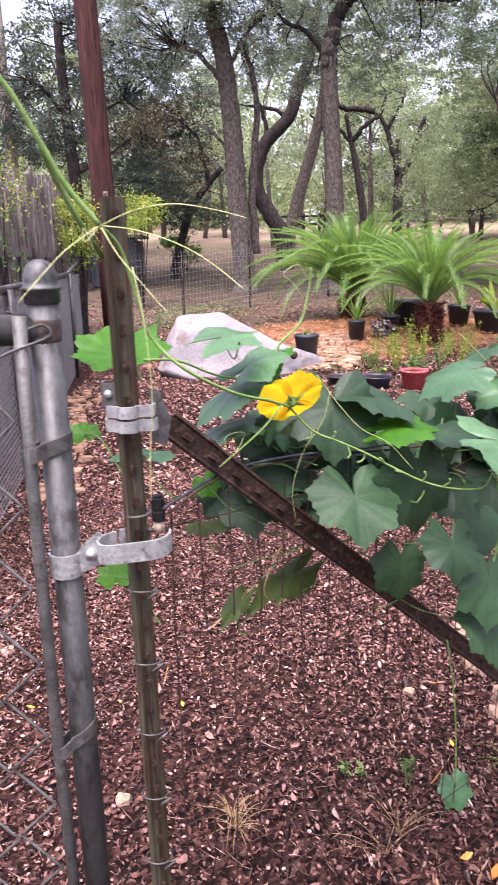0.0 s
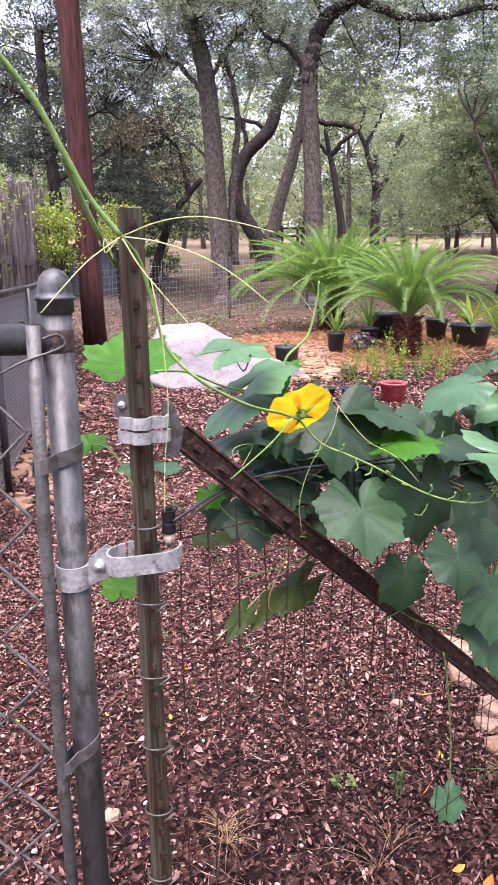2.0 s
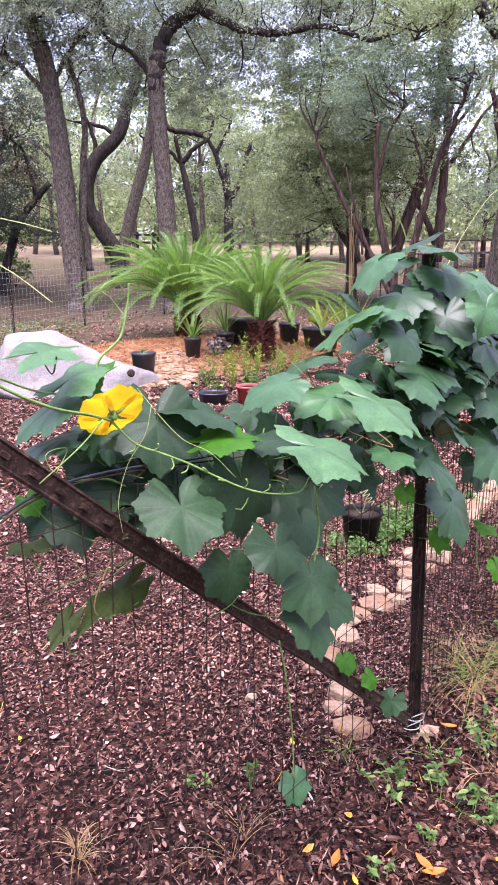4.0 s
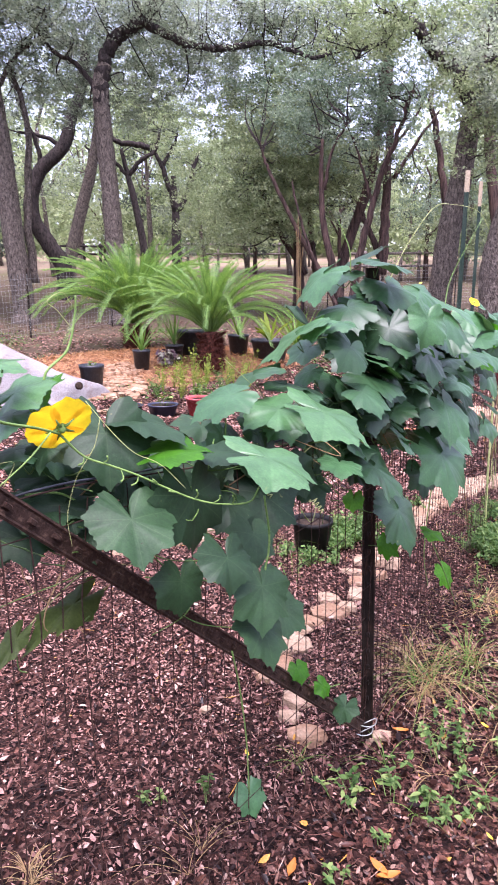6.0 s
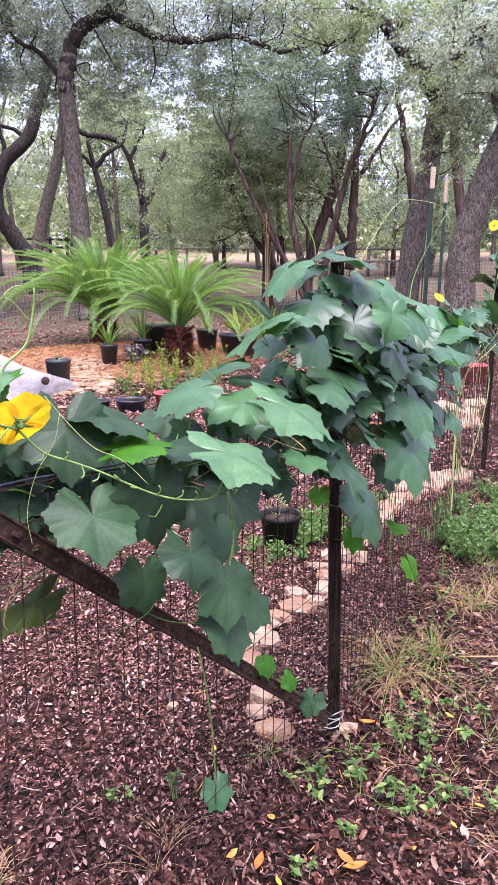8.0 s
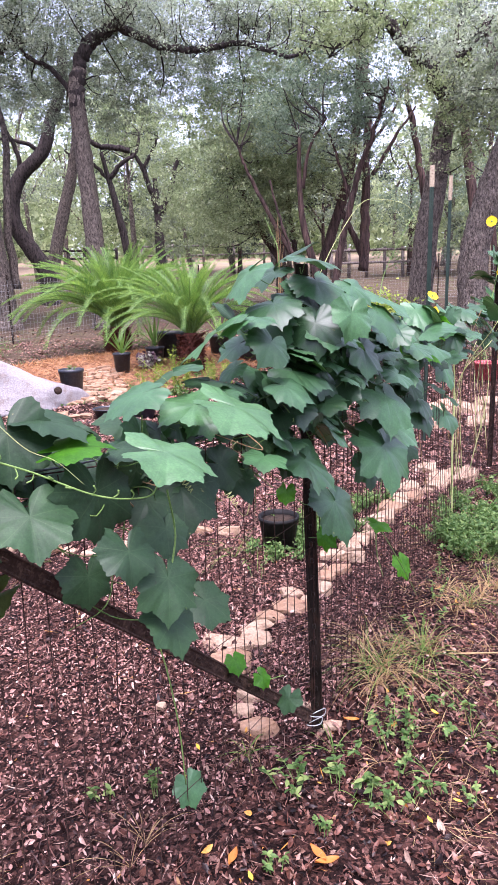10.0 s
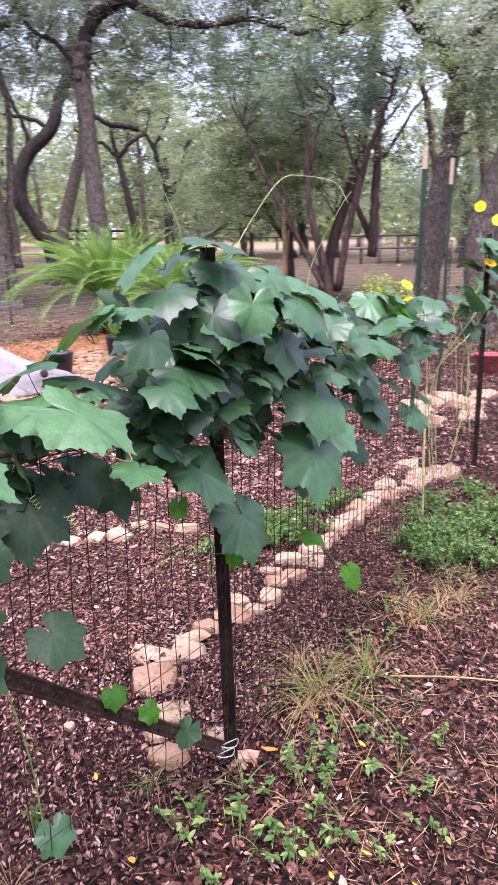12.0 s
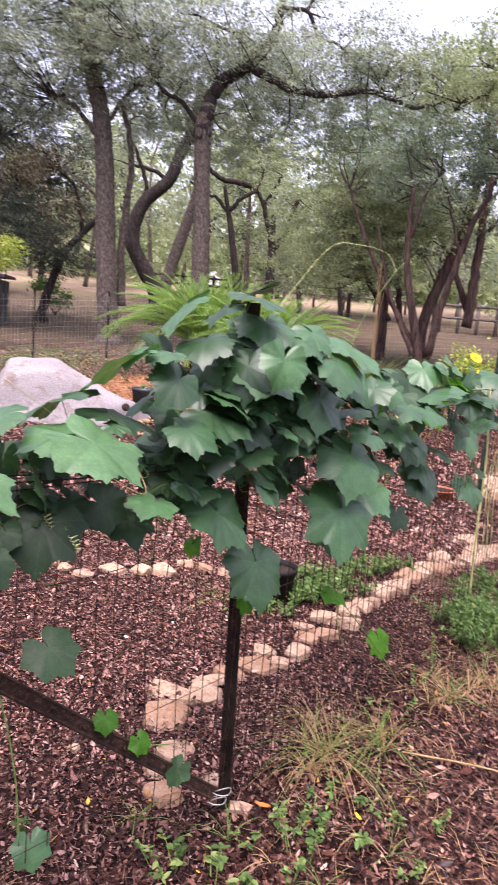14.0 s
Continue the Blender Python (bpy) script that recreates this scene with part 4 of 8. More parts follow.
def tpost_mesh(name, length, mat, tip=0.0):
    """A studded steel T post, foot at the origin, flange facing -y."""
    s = Shape()
    w, t, d = 0.0185, 0.0022, 0.034
    prism(s, [(-w, -0.001), (-w * 0.80, -0.0028), (-w * 0.62, 0.0004), (w * 0.62, 0.0004), (w * 0.80, -0.0028), (w, -0.001), (w, 2 * t), (t, 2 * t), (t, d), (-t, d), (-t, 2 * t), (-w, 2 * t)], 0, length)
    return s


_st = Shape()
for _k in range(5):
    _a = math.pi * _k / 5
    _z = 0.008 - 0.008 * math.cos(_a), 0.008 - 0.008 * math.cos(_a + math.pi / 5)
    _w = 0.0042 + 0.0012 * math.sin(_a + 0.3)
    prism(_st, [(-_w, 0.0), (-_w * 0.6, -0.0035 - 0.003 * math.sin(_a + 0.3)), (_w * 0.6, -0.0035 - 0.003 * math.sin(_a + 0.3)), (_w, 0.0)], _z[0], _z[1])
STUD = {}


def studs(root, length, mat, m=None):
    """Raised studs up the flange, one piece each on a shared mesh."""
    if mat.name not in STUD:
        STUD[mat.name] = _st.mesh("stud", M_BRACE if mat is M_TPOST else mat, False)
    for i in range(int(length / 0.054)):
        at = Matrix.Translation((0, 0, 0.03 + i * 0.054))
        put("stud", STUD[mat.name], root, at if m is None else m @ at)


def tpost(label, base, top, face, mat, category="fence post", group="", tip=0.0):
    base, top = Vector(base), Vector(top)
    z = (top - base).normalized()
    y = (Vector((-math.sin(radians(face)), -math.cos(radians(face)), 0)) * -1)
    y = (y - z * y.dot(z)).normalized()
    x = y.cross(z)
    m = Matrix.Translation(base) @ Matrix((x, y, z)).transposed().to_4x4()
    L = (top - base).length
    root = thing("steel_post", label, category, m, group)
    part("shaft", tpost_mesh("shaft", L - tip, mat), mat, root, smooth=False)
    if not group.startswith("back"):
        studs(root, L - tip, mat)
    if tip:
        part("tip", tpost_mesh("tip", tip, M_TIP_WHITE), M_TIP_WHITE, root, "cream painted tip", Matrix.Translation((0, 0, L - tip)) @ Matrix.Diagonal((1.15, 1.15, 1, 1)), False)
    return root


back = [(-1.62, 11.35), (-0.6, 13.0), (0.7, 14.7), (2.6, 16.4), (5.5, 17.6), (9.0, 18.2), (13.0, 17.8), (17.0, 16.8)]
fence = thing("back_fence", "grey welded wire fence on thin posts behind the yard", "fence")
for a, b in zip(back, back[1:]):
    s = Shape()
    wire_panel(s, a, b, 0.05, 1.25, 0.10, 0.10, 0.0022, 0.006, 3)
    tagged(part("wire_panel", s, M_WIRE_FAR, fence), kind="stuff")
for x, y in back[1:]:
    g = at_ground(x, y)
    tpost("dark steel post holding the back wire fence", (x, y, g - 0.02), (x, y, g + 1.35), 10, M_TPOST_DARK, group="back fence posts")


# reddish utility pole where the fences meet
def utility_pole():
    x, y = -1.60, 11.25
    root = thing("utility_pole", "tall leaning reddish brown creosoted wooden utility pole", "pole", Matrix.Translation((x, y, at_ground(x, y) - 0.1)))
    s = Shape()
    tube(s, [(-0.028 * k, 0.0, k * 1.0) for k in range(0, 11)], (0.185, 0.15), 16, 0.012)
    part("shaft", s, M_POLE, root)
    s = Shape()
    block(s, (-0.035, -0.185, 2.08), (0.035, -0.168, 2.30))
    part("tag", s, M_GALV_OLD, root, "small metal tag with pale rim")
    s = Shape()
    block(s, (-0.02, -0.19, 2.10), (0.02, -0.184, 2.28))
    part("tag_face", s, M_POLE, root)


utility_pole()
s = Shape()
tube(s, [(-5.05, 19.0, at_ground(-5, 19)), (-5.1, 19.0, 8.0), (-5.12, 19.0, 13.0)], (0.15, 0.11), 10, 0.03)
put("bare_trunk", s.mesh("bare_trunk", M_PALE_POLE), label="pale straight bare trunk beyond the cedar fence", category="tree")


def chain_fabric(s, a, b, z0, z1, pitch, r, seg=4, bow=0.006):
    """Woven wire: each wire zigzags from the bottom to the top and hooks its neighbour."""
    a, b = np.array(a, float), np.array(b, float)
    L = np.linalg.norm(b - a)
    u = (b - a) / L
    nrm = np.array((u[1], -u[0]))
    n, rows = int(L / (pitch * 0.5)), int((z1 - z0) / (pitch * 0.5))
    for i in range(n):
        pts = []
        for j in range(rows + 1):
            q = (i + ((j + i) % 2)) * pitch * 0.5
            p = a + u * q
            side = bow * (1 if (j + i) % 2 else -1)
            p = p + nrm * side
            pts.append((p[0], p[1], z0 + j * pitch * 0.5))
        fine = []
        for k in range(len(pts) - 1):
            c0, c1 = np.array(pts[k]), np.array(pts[k + 1])
            fine += [c0, c0 * 0.85 + c1 * 0.15, c0 * 0.15 + c1 * 0.85]
        fine.append(np.array(pts[-1]))
        if seg <= 3:
            fine = [np.array(p) for p in pts]
        tube(s, fine, r, seg, 0, False)


def side_fence():
    line = [(-1.05, 2.6), (-1.26, 4.4), (-1.47, 6.25), (-1.75, 8.6), (-2.02, 10.9)]
    root = thing("chain_link_fence", "old grey chain link fence with round steel posts", "fence")
    for a, b in zip(line, line[1:]):
        s = Shape()
        chain_fabric(s, a, b, at_ground(*a) + 0.04, at_ground(*a) + 1.22, 0.065, 0.0026, 3)
        tagged(part("fabric", s, M_WIRE_FAR, root), kind="stuff")
        s = Shape()
        tube(s, [(a[0], a[1], at_ground(*a) + 1.245), (b[0], b[1], at_ground(*b) + 1.245)], 0.021, 12)
        part("top_rail", s, M_GALV, root)
    for x, y in line:
        s = Shape()
        g = at_ground(x, y)
        tube(s, [(x + 0.03, y, g - 0.02), (x + 0.03, y, g + 1.24)], 0.024, 12)
        part("post", s, M_GALV, root)
    # stakes of the cedar fence behind
    cedar = thing("cedar_fence", "weathered grey cedar stake fence of uneven pickets", "fence")
    y = 3.2
    while y < 12.3:
        w = RNG.uniform(0.032, 0.075)
        x = -1.60 - 0.115 * (y - 4.4) + RNG.normal() * 0.03
        g = at_ground(x, y)
        s = Shape()
        h = 1.38 + 0.098 * math.hypot(x, y) - g + RNG.normal() * 0.10
        tilt = RNG.normal() * 0.03
        th = RNG.uniform(0.012, 0.03)
        V = [(x - th, y, g), (x + th, y, g), (x + th, y + w, g), (x - th, y + w, g),
             (x - th, y + tilt, g + h), (x + th, y + tilt, g + h), (x + th, y + w * 0.8 + tilt, g + h - RNG.uniform(-0.05, 0.05)), (x - th, y + w * 0.8 + tilt, g + h)]
        s.add(V, [(0, 3, 2, 1), (4, 5, 6, 7), (0, 1, 5, 4), (1, 2, 6, 5), (2, 3, 7, 6), (3, 0, 4, 7)])
        part("picket", s, M_PICKET, cedar, smooth=False)
        y += w + RNG.uniform(-0.004, 0.016)
    for z in (0.5, 1.45):
        s = Shape()
        prism(s, [(-1.43, 3.2), (-1.40, 3.2), (-2.45, 12.3), (-2.48, 12.3)], z, z + 0.09)
        part("rail", s, M_PICKET, cedar, smooth=False)


side_fence()


# ---- the gate with its post, near the start of the walk ----
def bent_ring(s, cx, cy, r, z0, z1, thick=0.003, seg=28, a0=0.0, a1=360.0):
    """An upright band round a post."""
    n = seg
    a = np.radians(np.linspace(a0, a1, n))
    V = []
    for rr, z in ((r, z0), (r + thick, z0), (r + thick, z1), (r, z1)):
        V += [(cx + rr * math.cos(q), cy + rr * math.sin(q), z) for q in a]
    F = []
    for k in range(4):
        k2 = (k + 1) % 4
        F += [(k * n + j, k * n + j + 1, k2 * n + j + 1, k2 * n + j) for j in range(n - 1)]
    return s.add(V, F)


def strap(s, pts, z0, z1, thick=0.003):
    """A flat upright strap along a path in plan, not closed."""
    P = np.array(pts, float)
    T = np.gradient(P, axis=0)
    T /= np.linalg.norm(T, axis=1)[:, None]
    N = np.stack([T[:, 1], -T[:, 0]], 1) * thick / 2
    n = len(P)
    z0, z1 = np.broadcast_to(z0, n), np.broadcast_to(z1, n)
    V = [(*(P[i] + N[i]), z0[i]) for i in range(n)] + [(*(P[i] - N[i]), z0[i]) for i in range(n)] + \
        [(*(P[i] - N[i]), z1[i]) for i in range(n)] + [(*(P[i] + N[i]), z1[i]) for i in range(n)]
    F = []
    for k in range(4):
        k2 = (k + 1) % 4
        F += [(k * n + j, k * n + j + 1, k2 * n + j + 1, k2 * n + j) for j in range(n - 1)]
    F += [(0, n, 2 * n, 3 * n), (n - 1, 4 * n - 1, 3 * n - 1, 2 * n - 1)]
    return s.add(V, F)


# the gate and the first post are modelled at one place and set to the size of their 1 3/8 inch pipe
GATE = Matrix.Translation((0.008, -0.009, 1.405)) @ Matrix.Diagonal((0.85, 0.85, 0.85, 1)) @ Matrix.Translation((-0.008, 0.009, -1.405))
FOOT = -0.248        # the ground in those measures
GX, GY = -0.199, 1.052        # gate post
BX, BY = -0.232, 1.026        # tension bar beside it


def chain_gate():
    root = thing("chain_link_gate", "grey galvanised chain link gate frame with domed post cap", "gate", GATE)
    s = Shape()
    tube(s, [(GX + 0.004, GY, FOOT), (GX, GY, 1.352)], 0.0235, 28)
    part("post", s, M_GALV, root)
    s = Shape()
    dome = [(0.0245, -0.004), (0.0268, -0.003), (0.0268, 0.0135), (0.0292, 0.0145), (0.0300, 0.017), (0.0292, 0.0195), (0.0258, 0.021), (0.0255, 0.028), (0.0242, 0.038), (0.0205, 0.048), (0.0140, 0.0555), (0.0065, 0.059), (0.0012, 0.0595)]
    lathe(s, dome, 28)
    part("cap", s, M_GALV, root, "domed cast cap", Matrix.Translation((GX, GY, 1.346)))
    s = Shape()
    tube(s, [(GX - 0.005, GY - 0.002, 1.303), (-0.75, GY - 0.035, 1.303), (-1.25, GY - 0.06, 1.302)], 0.0235, 24)
    part("top_rail", s, M_GALV, root)
    s = Shape()
    lathe(s, [(0.0236, -0.020), (0.0242, -0.014), (0.0246, 0.0), (0.0242, 0.012), (0.0236, 0.016)], 20)
    part("weld", s, M_RUST_SPOT, root, "rusty weld bead", Matrix.Translation((GX, GY, 1.303)))
    s = Shape()
    tube(s, [(BX + 0.002, BY, FOOT + 0.05), (BX - 0.004, BY, 0.6), (BX - 0.002, BY - 0.002, 1.0), (BX + 0.004, BY - 0.002, 1.325)], 0.0105, 12)
    part("tension_bar", s, M_GALV_OLD, root)
    for z, rise in ((1.112, 0.016), (0.588, 0.03), (0.06, 0.02)):
        s = Shape()
        arc = [(GX + 0.026 * math.cos(a), GY + 0.026 * math.sin(a)) for a in np.linspace(-1.9, 1.9, 18)]
        loop = [(BX + 0.002, BY - 0.0135), (BX + 0.012, BY - 0.0125)] + arc + [(BX - 0.004, BY + 0.02), (BX - 0.013, BY + 0.006), (BX - 0.012, BY - 0.006)]
        zz = np.linspace(z - rise * 0.4, z + rise * 0.6, len(loop))
        zz = z + rise * (np.array([p[0] for p in loop]) - GX) / 0.05
        strap(s, loop, zz, zz + 0.024, 0.0025)
        part("tension_band", s, M_GALV_OLD, root, smooth=False)
    s = Shape()
    chain_fabric(s, (BX - 0.055 - 0.13 * 6, BY - 0.045), (BX + 0.012, BY - 0.012), FOOT + 0.05, 1.28, 0.137, 0.0026, 6, 0.005)
    tagged(part("fabric", s, M_GALV_OLD, root), kind="stuff")
    for k in range(5):
        s = Shape()
        z = 1.285
        x = BX - 0.02 - 0.17 * k
        a = np.linspace(0, 5.6, 14)
        tube(s, [(x + 0.006 * q, GY - 0.005 + 0.027 * math.sin(q), z + 0.018 + 0.027 * math.cos(q)) for q in a], 0.0018, 5)
        part("wire_tie", s, M_GALV_OLD, root)
    # wire that hooks over the bar below the rail
    s = Shape()
    tube(s, smooth_path([(BX - 0.05, BY - 0.01, 1.255), (BX - 0.01, BY - 0.014, 1.275), (GX + 0.012, GY - 0.027, 1.295), (GX + 0.006, GY - 0.03, 1.312), (BX + 0.02, BY - 0.018, 1.308)], 5), 0.0021, 6)
    part("wire_tie", s, M_GALV_OLD, root)


chain_gate()


def gate_latch():
    root = thing("gate_latch", "bright zinc clamp latch looped round the steel post", "latch", GATE)
    z = 0.935
    s = Shape()
    bent_ring(s, GX, GY, 0.0245, z - 0.032, z + 0.008, 0.0032, 30, -170, 175)
    part("band", s, M_ZINC, root, smooth=False)
    s = Shape()
    prism(s, [(0.0, -0.030), (0.044, -0.010), (0.044, 0.030), (0.034, 0.036), (0.018, 0.024), (0.0, 0.008)], 0.0, 0.0035, Matrix.Translation((GX + 0.02, GY - 0.0085, z)) @ pose(0, 0, 0, 90))
    prism(s, [(0.0, -0.030), (0.044, -0.010), (0.044, 0.030), (0.034, 0.036), (0.018, 0.024), (0.0, 0.008)], 0.0, 0.0035, Matrix.Translation((GX + 0.02, GY + 0.0075, z)) @ pose(0, 0, 0, 90))
    part("lug", s, M_ZINC, root, smooth=False)
    s = Shape()
    tube(s, [(GX + 0.044, GY - 0.021, z + 0.006), (GX + 0.044, GY + 0.015, z + 0.006)], 0.0045, 10)
    tube(s, [(GX + 0.044, GY - 0.020, z + 0.006), (GX + 0.044, GY - 0.0125, z + 0.006)], 0.0095, 14)
    part("bolt", s, M_ZINC, root)
    # fork strap round the T post
    cx, cy, hl, r = -0.082, 1.024, 0.028, 0.03
    arc1 = [(cx - hl + r * math.cos(a), cy + r * math.sin(a)) for a in np.linspace(math.pi * 0.55, math.pi * 1.5, 16)]
    arc2 = [(cx + hl + r * math.cos(a), cy + r * math.sin(a)) for a in np.linspace(-math.pi * 0.5, math.pi * 0.12, 10)]
    s = Shape()
    tilt = np.array([p[0] for p in arc1 + arc2]) * 0.10
    strap(s, arc1 + arc2, z + 0.018 + tilt, z + 0.050 + tilt, 0.0035)
    part("fork", s, M_ZINC, root, smooth=False)
    s = Shape()
    block(s, (cx - hl, cy + r - 0.002, z + 0.012), (cx - hl + 0.052, cy + r + 0.0015, z + 0.042))
    part("fork_arm", s, M_ZINC, root, smooth=False)


gate_latch()

# ---- garden fence with its T posts and brace ----
TP0 = (-0.076, 1.027)          # first post, in the gate's measures
TP1, TP2, TP3 = (-0.063, 0.872), (1.075, 1.656), (3.72, 4.05)
END = (5.1, 5.32)
first = tpost("weathered brown steel fence post wrapped with wire ties", (TP0[0] + 0.008, TP0[1], FOOT), (TP0[0] - 0.004, TP0[1], 1.488), -40, M_TPOST)
first.matrix_basis = GATE @ first.matrix_basis
tpost("dark steel fence post holding a gourd vine", (1.086, 1.654, 0.0), (1.051, 1.668, 1.45), 20, M_TPOST_DARK, group="garden fence posts")
tpost("dark steel fence post holding a gourd vine", (*TP3, 0.0), (3.70, 4.04, 1.62), 20, M_TPOST_DARK, group="garden fence posts")
tpost("green steel post with cream tip among the oaks", (3.79, 5.02, 0.0), (3.80, 5.02, 2.33), 15, M_TPOST_GREEN, group="tall marker posts", tip=0.17)
tpost("green steel post with cream tip among the oaks", (5.19, 6.68, 0.0), (5.20, 6.68, 2.53), 15, M_TPOST_GREEN, group="tall marker posts", tip=0.26)


def post_fittings():
    """Brace post, brackets, insulator and ties."""
    root = thing("post_brace", "dark rusted steel brace post between the fence posts", "brace")
    a, b = Vector((-0.017, 0.896, 1.190)), Vector((1.052, 1.628, 0.07))
    z = (b - a).normalized()
    y = Vector((-0.49, 0.87, 0.0))
    y = (y - z * y.dot(z)).normalized()
    x = y.cross(z)
    m = Matrix.Translation(a) @ Matrix((x, y, z)).transposed().to_4x4()
    part("shaft", tpost_mesh("shaft", (b - a).length, M_BRACE), M_BRACE, root, m=m, smooth=False)
    studs(root, (b - a).length, M_BRACE, m)
    br = thing("brace_bracket", "stamped zinc bracket clamping the brace to the post", "bracket", GATE)
    cx, cy = TP0
    for z0, hw in ((1.150, 0.036), (1.172, 0.034)):
        s = Shape()
        pts = [(-hw, 0.012), (-hw, -0.006), (-0.018, -0.016), (-0.012, -0.024), (0.0, -0.026), (0.010, -0.022), (0.014, -0.012), (hw, -0.010), (hw + 0.004, 0.006)]
        P = smooth_path([(cx + q[0] * 0.98, cy + q[1], 0) for q in pts], 3)
        strap(s, [(p.x, p.y) for p in P], z0, z0 + 0.018, 0.004)
        part("clamp_plate", s, M_ZINC, br, smooth=False)
    s = Shape()
    P = smooth_path([(cx - 0.038, cy + 0.022, 0), (cx - 0.040, cy - 0.002, 0), (cx - 0.026, cy - 0.006, 0), (cx - 0.012, cy - 0.004, 0), (cx - 0.010, cy + 0.012, 0)], 3)
    strap(s, [(p.x, p.y) for p in P], 1.188, 1.224, 0.0035)
    part("upright_tab", s, M_GALV_OLD, br, smooth=False)
    s = Shape()
    tube(s, [(cx - 0.030, cy - 0.012, 1.208), (cx - 0.030, cy - 0.005, 1.208)], 0.006, 8)
    part("bolt", s, M_ZINC, br)
    s = Shape()
    R = Matrix.Translation((cx + 0.03, cy + 0.004, 1.13)) @ pose(0, 0, 0, 90, 0, 28)
    prism(s, [(0.0, 0.0), (0.024, -0.012), (0.034, 0.03), (0.016, 0.078), (0.0, 0.082)], -0.0015, 0.0015, R)
    part("side_plate", s, M_GALV_OLD, br, smooth=False)
    fb = thing("brace_foot_bracket", "bright bent wire clip at the foot of the brace", "bracket")
    for k in range(2):
        s = Shape()
        c0 = Vector((1.062 + 0.012 * k, 1.626, 0.06 + 0.028 * k))
        tube(s, smooth_path([c0 + Vector(q) for q in ((-0.030, -0.004, -0.008), (-0.012, -0.012, -0.012), (0.014, -0.014, -0.010), (0.020, -0.012, 0.010), (-0.006, -0.018, 0.012), (-0.024, -0.012, 0.002))], 3), 0.0016, 6)
        part("clip", s, M_ZINC, fb)
    ins = thing("wire_insulator", "black plastic wire insulator tied to the steel post", "insulator", GATE)
    s = Shape()
    lathe(s, [(0.003, -0.023), (0.0135, -0.022), (0.0140, -0.004), (0.0128, -0.002), (0.0128, 0.002), (0.0140, 0.004), (0.0138, 0.022), (0.0095, 0.023), (0.0090, 0.028), (0.003, 0.029)], 14)
    part("knob", s, M_BLACK, ins, smooth=False, m=Matrix.Translation((TP0[0] + 0.034, TP0[1] + 0.003, 1.018)) @ Matrix.Diagonal((0.8, 0.8, 0.85, 1)))
    s = Shape()
    lathe(s, [(0.004, -0.046), (0.0105, -0.044), (0.0120, -0.034), (0.0100, -0.022)], 14)
    part("cap", s, M_TIP_WHITE, ins, "pale cap", Matrix.Translation((TP0[0] + 0.034, TP0[1] + 0.003, 1.018)) @ Matrix.Diagonal((0.8, 0.8, 0.85, 1)))
    s = Shape()
    a = np.linspace(0.5, 6.6, 22)
    tube(s, [(TP0[0] + 0.024 * math.cos(q), TP0[1] + 0.012 + 0.027 * math.sin(q), 1.005 + 0.0015 * q) for q in a], 0.0018, 6)
    part("tie_wire", s, M_GALV_OLD, ins)
    cable = thing("fence_cable", "dark sagging cable strung along the garden fence", "cable")
    s = Shape()
    tube(s, smooth_path([(TP1[0] + 0.034, TP1[1] - 0.004, 1.078), (0.055, 0.958, 1.098), (0.155, 1.02, 1.102), (0.33, 1.14, 1.082), (0.65, 1.365, 1.06), (1.07, 1.64, 1.06)], 8), 0.0021, 7)
    part("strand", s, M_PLASTIC, cable)
    s = Shape()
    tube(s, smooth_path([(TP1[0] + 0.038, TP1[1] - 0.006, 1.071), (0.055, 0.953, 1.093), (0.19, 1.045, 1.092), (0.5, 1.255, 1.055), (1.07, 1.64, 1.03)], 8), 0.0016, 6)
    part("strand", s, M_WIRE_RUST, cable)
    ties = thing("post_ties", "thin grey wire ties twisted round the steel post", "wire tie", GATE)
    for z in (0.874, 0.741, 0.605, 0.473, 0.333, 0.2, 0.07, -0.06):
        s = Shape()
        a = np.linspace(-0.4, 6.4, 20)
        tube(s, [(TP0[0] + 0.0235 * math.cos(q), TP0[1] + 0.010 + 0.026 * math.sin(q), z + 0.004 * math.sin(q * 0.5) - 0.007 * math.sin(q)) for q in a], 0.0016, 5)
        tube(s, [(TP0[0] + 0.012, TP0[1] - 0.016, z - 0.002), (TP0[0] + 0.030, TP0[1] - 0.012, z + 0.010)], 0.0016, 5)
        part("tie", s, M_GALV_OLD, ties)


post_fittings()

def wires(a, b, z0, z1, dx, dz, r, wob):
    """The single wires of a welded panel, one shape each."""
    a, b = np.array(a, float), np.array(b, float)
    L = np.linalg.norm(b - a)
    n = int(L / dx)
    for i in range(n + 1):
        p = a + (b - a) * (i / n)
        s = Shape()
        tube(s, [(p[0] + RNG.normal() * wob, p[1] + RNG.normal() * wob, z0 + (z1 - z0) * k / 6) for k in range(7)], r, 4, 0, False)
        yield s
    for j in range(int((z1 - z0) / dz) + 1):
        m = max(4, int(L / 0.2))
        s = Shape()
        sag = RNG.uniform(0.0, 0.02)
        tube(s, [(*(a + (b - a) * (k / m) + RNG.normal(size=2) * wob), z0 + j * dz - sag * math.sin(math.pi * k / m) + RNG.normal() * wob) for k in range(m + 1)], r, 4, 0, False)
        yield s


gf = thing("garden_wire_fence", "rusty welded wire garden fence strung between steel posts", "fence")
for a, b, top in ((TP1, TP2, 1.07), (TP2, TP3, 1.24), (TP3, END, 1.24)):
    for s in wires(a, b, 0.02, top, 0.0508, 0.1016, 0.0012 if a is TP1 else 0.0015, 0.004 if a is TP1 else 0.0026):
        part("wire", s, M_WIRE_RUST, gf)


# ---- gourd vine ----
M_STALK = surface("leaf_stalk", (0.06, 0.12, 0.03), (0.11, 0.19, 0.05), None, 40, 250, 0.5, bump=0.2)

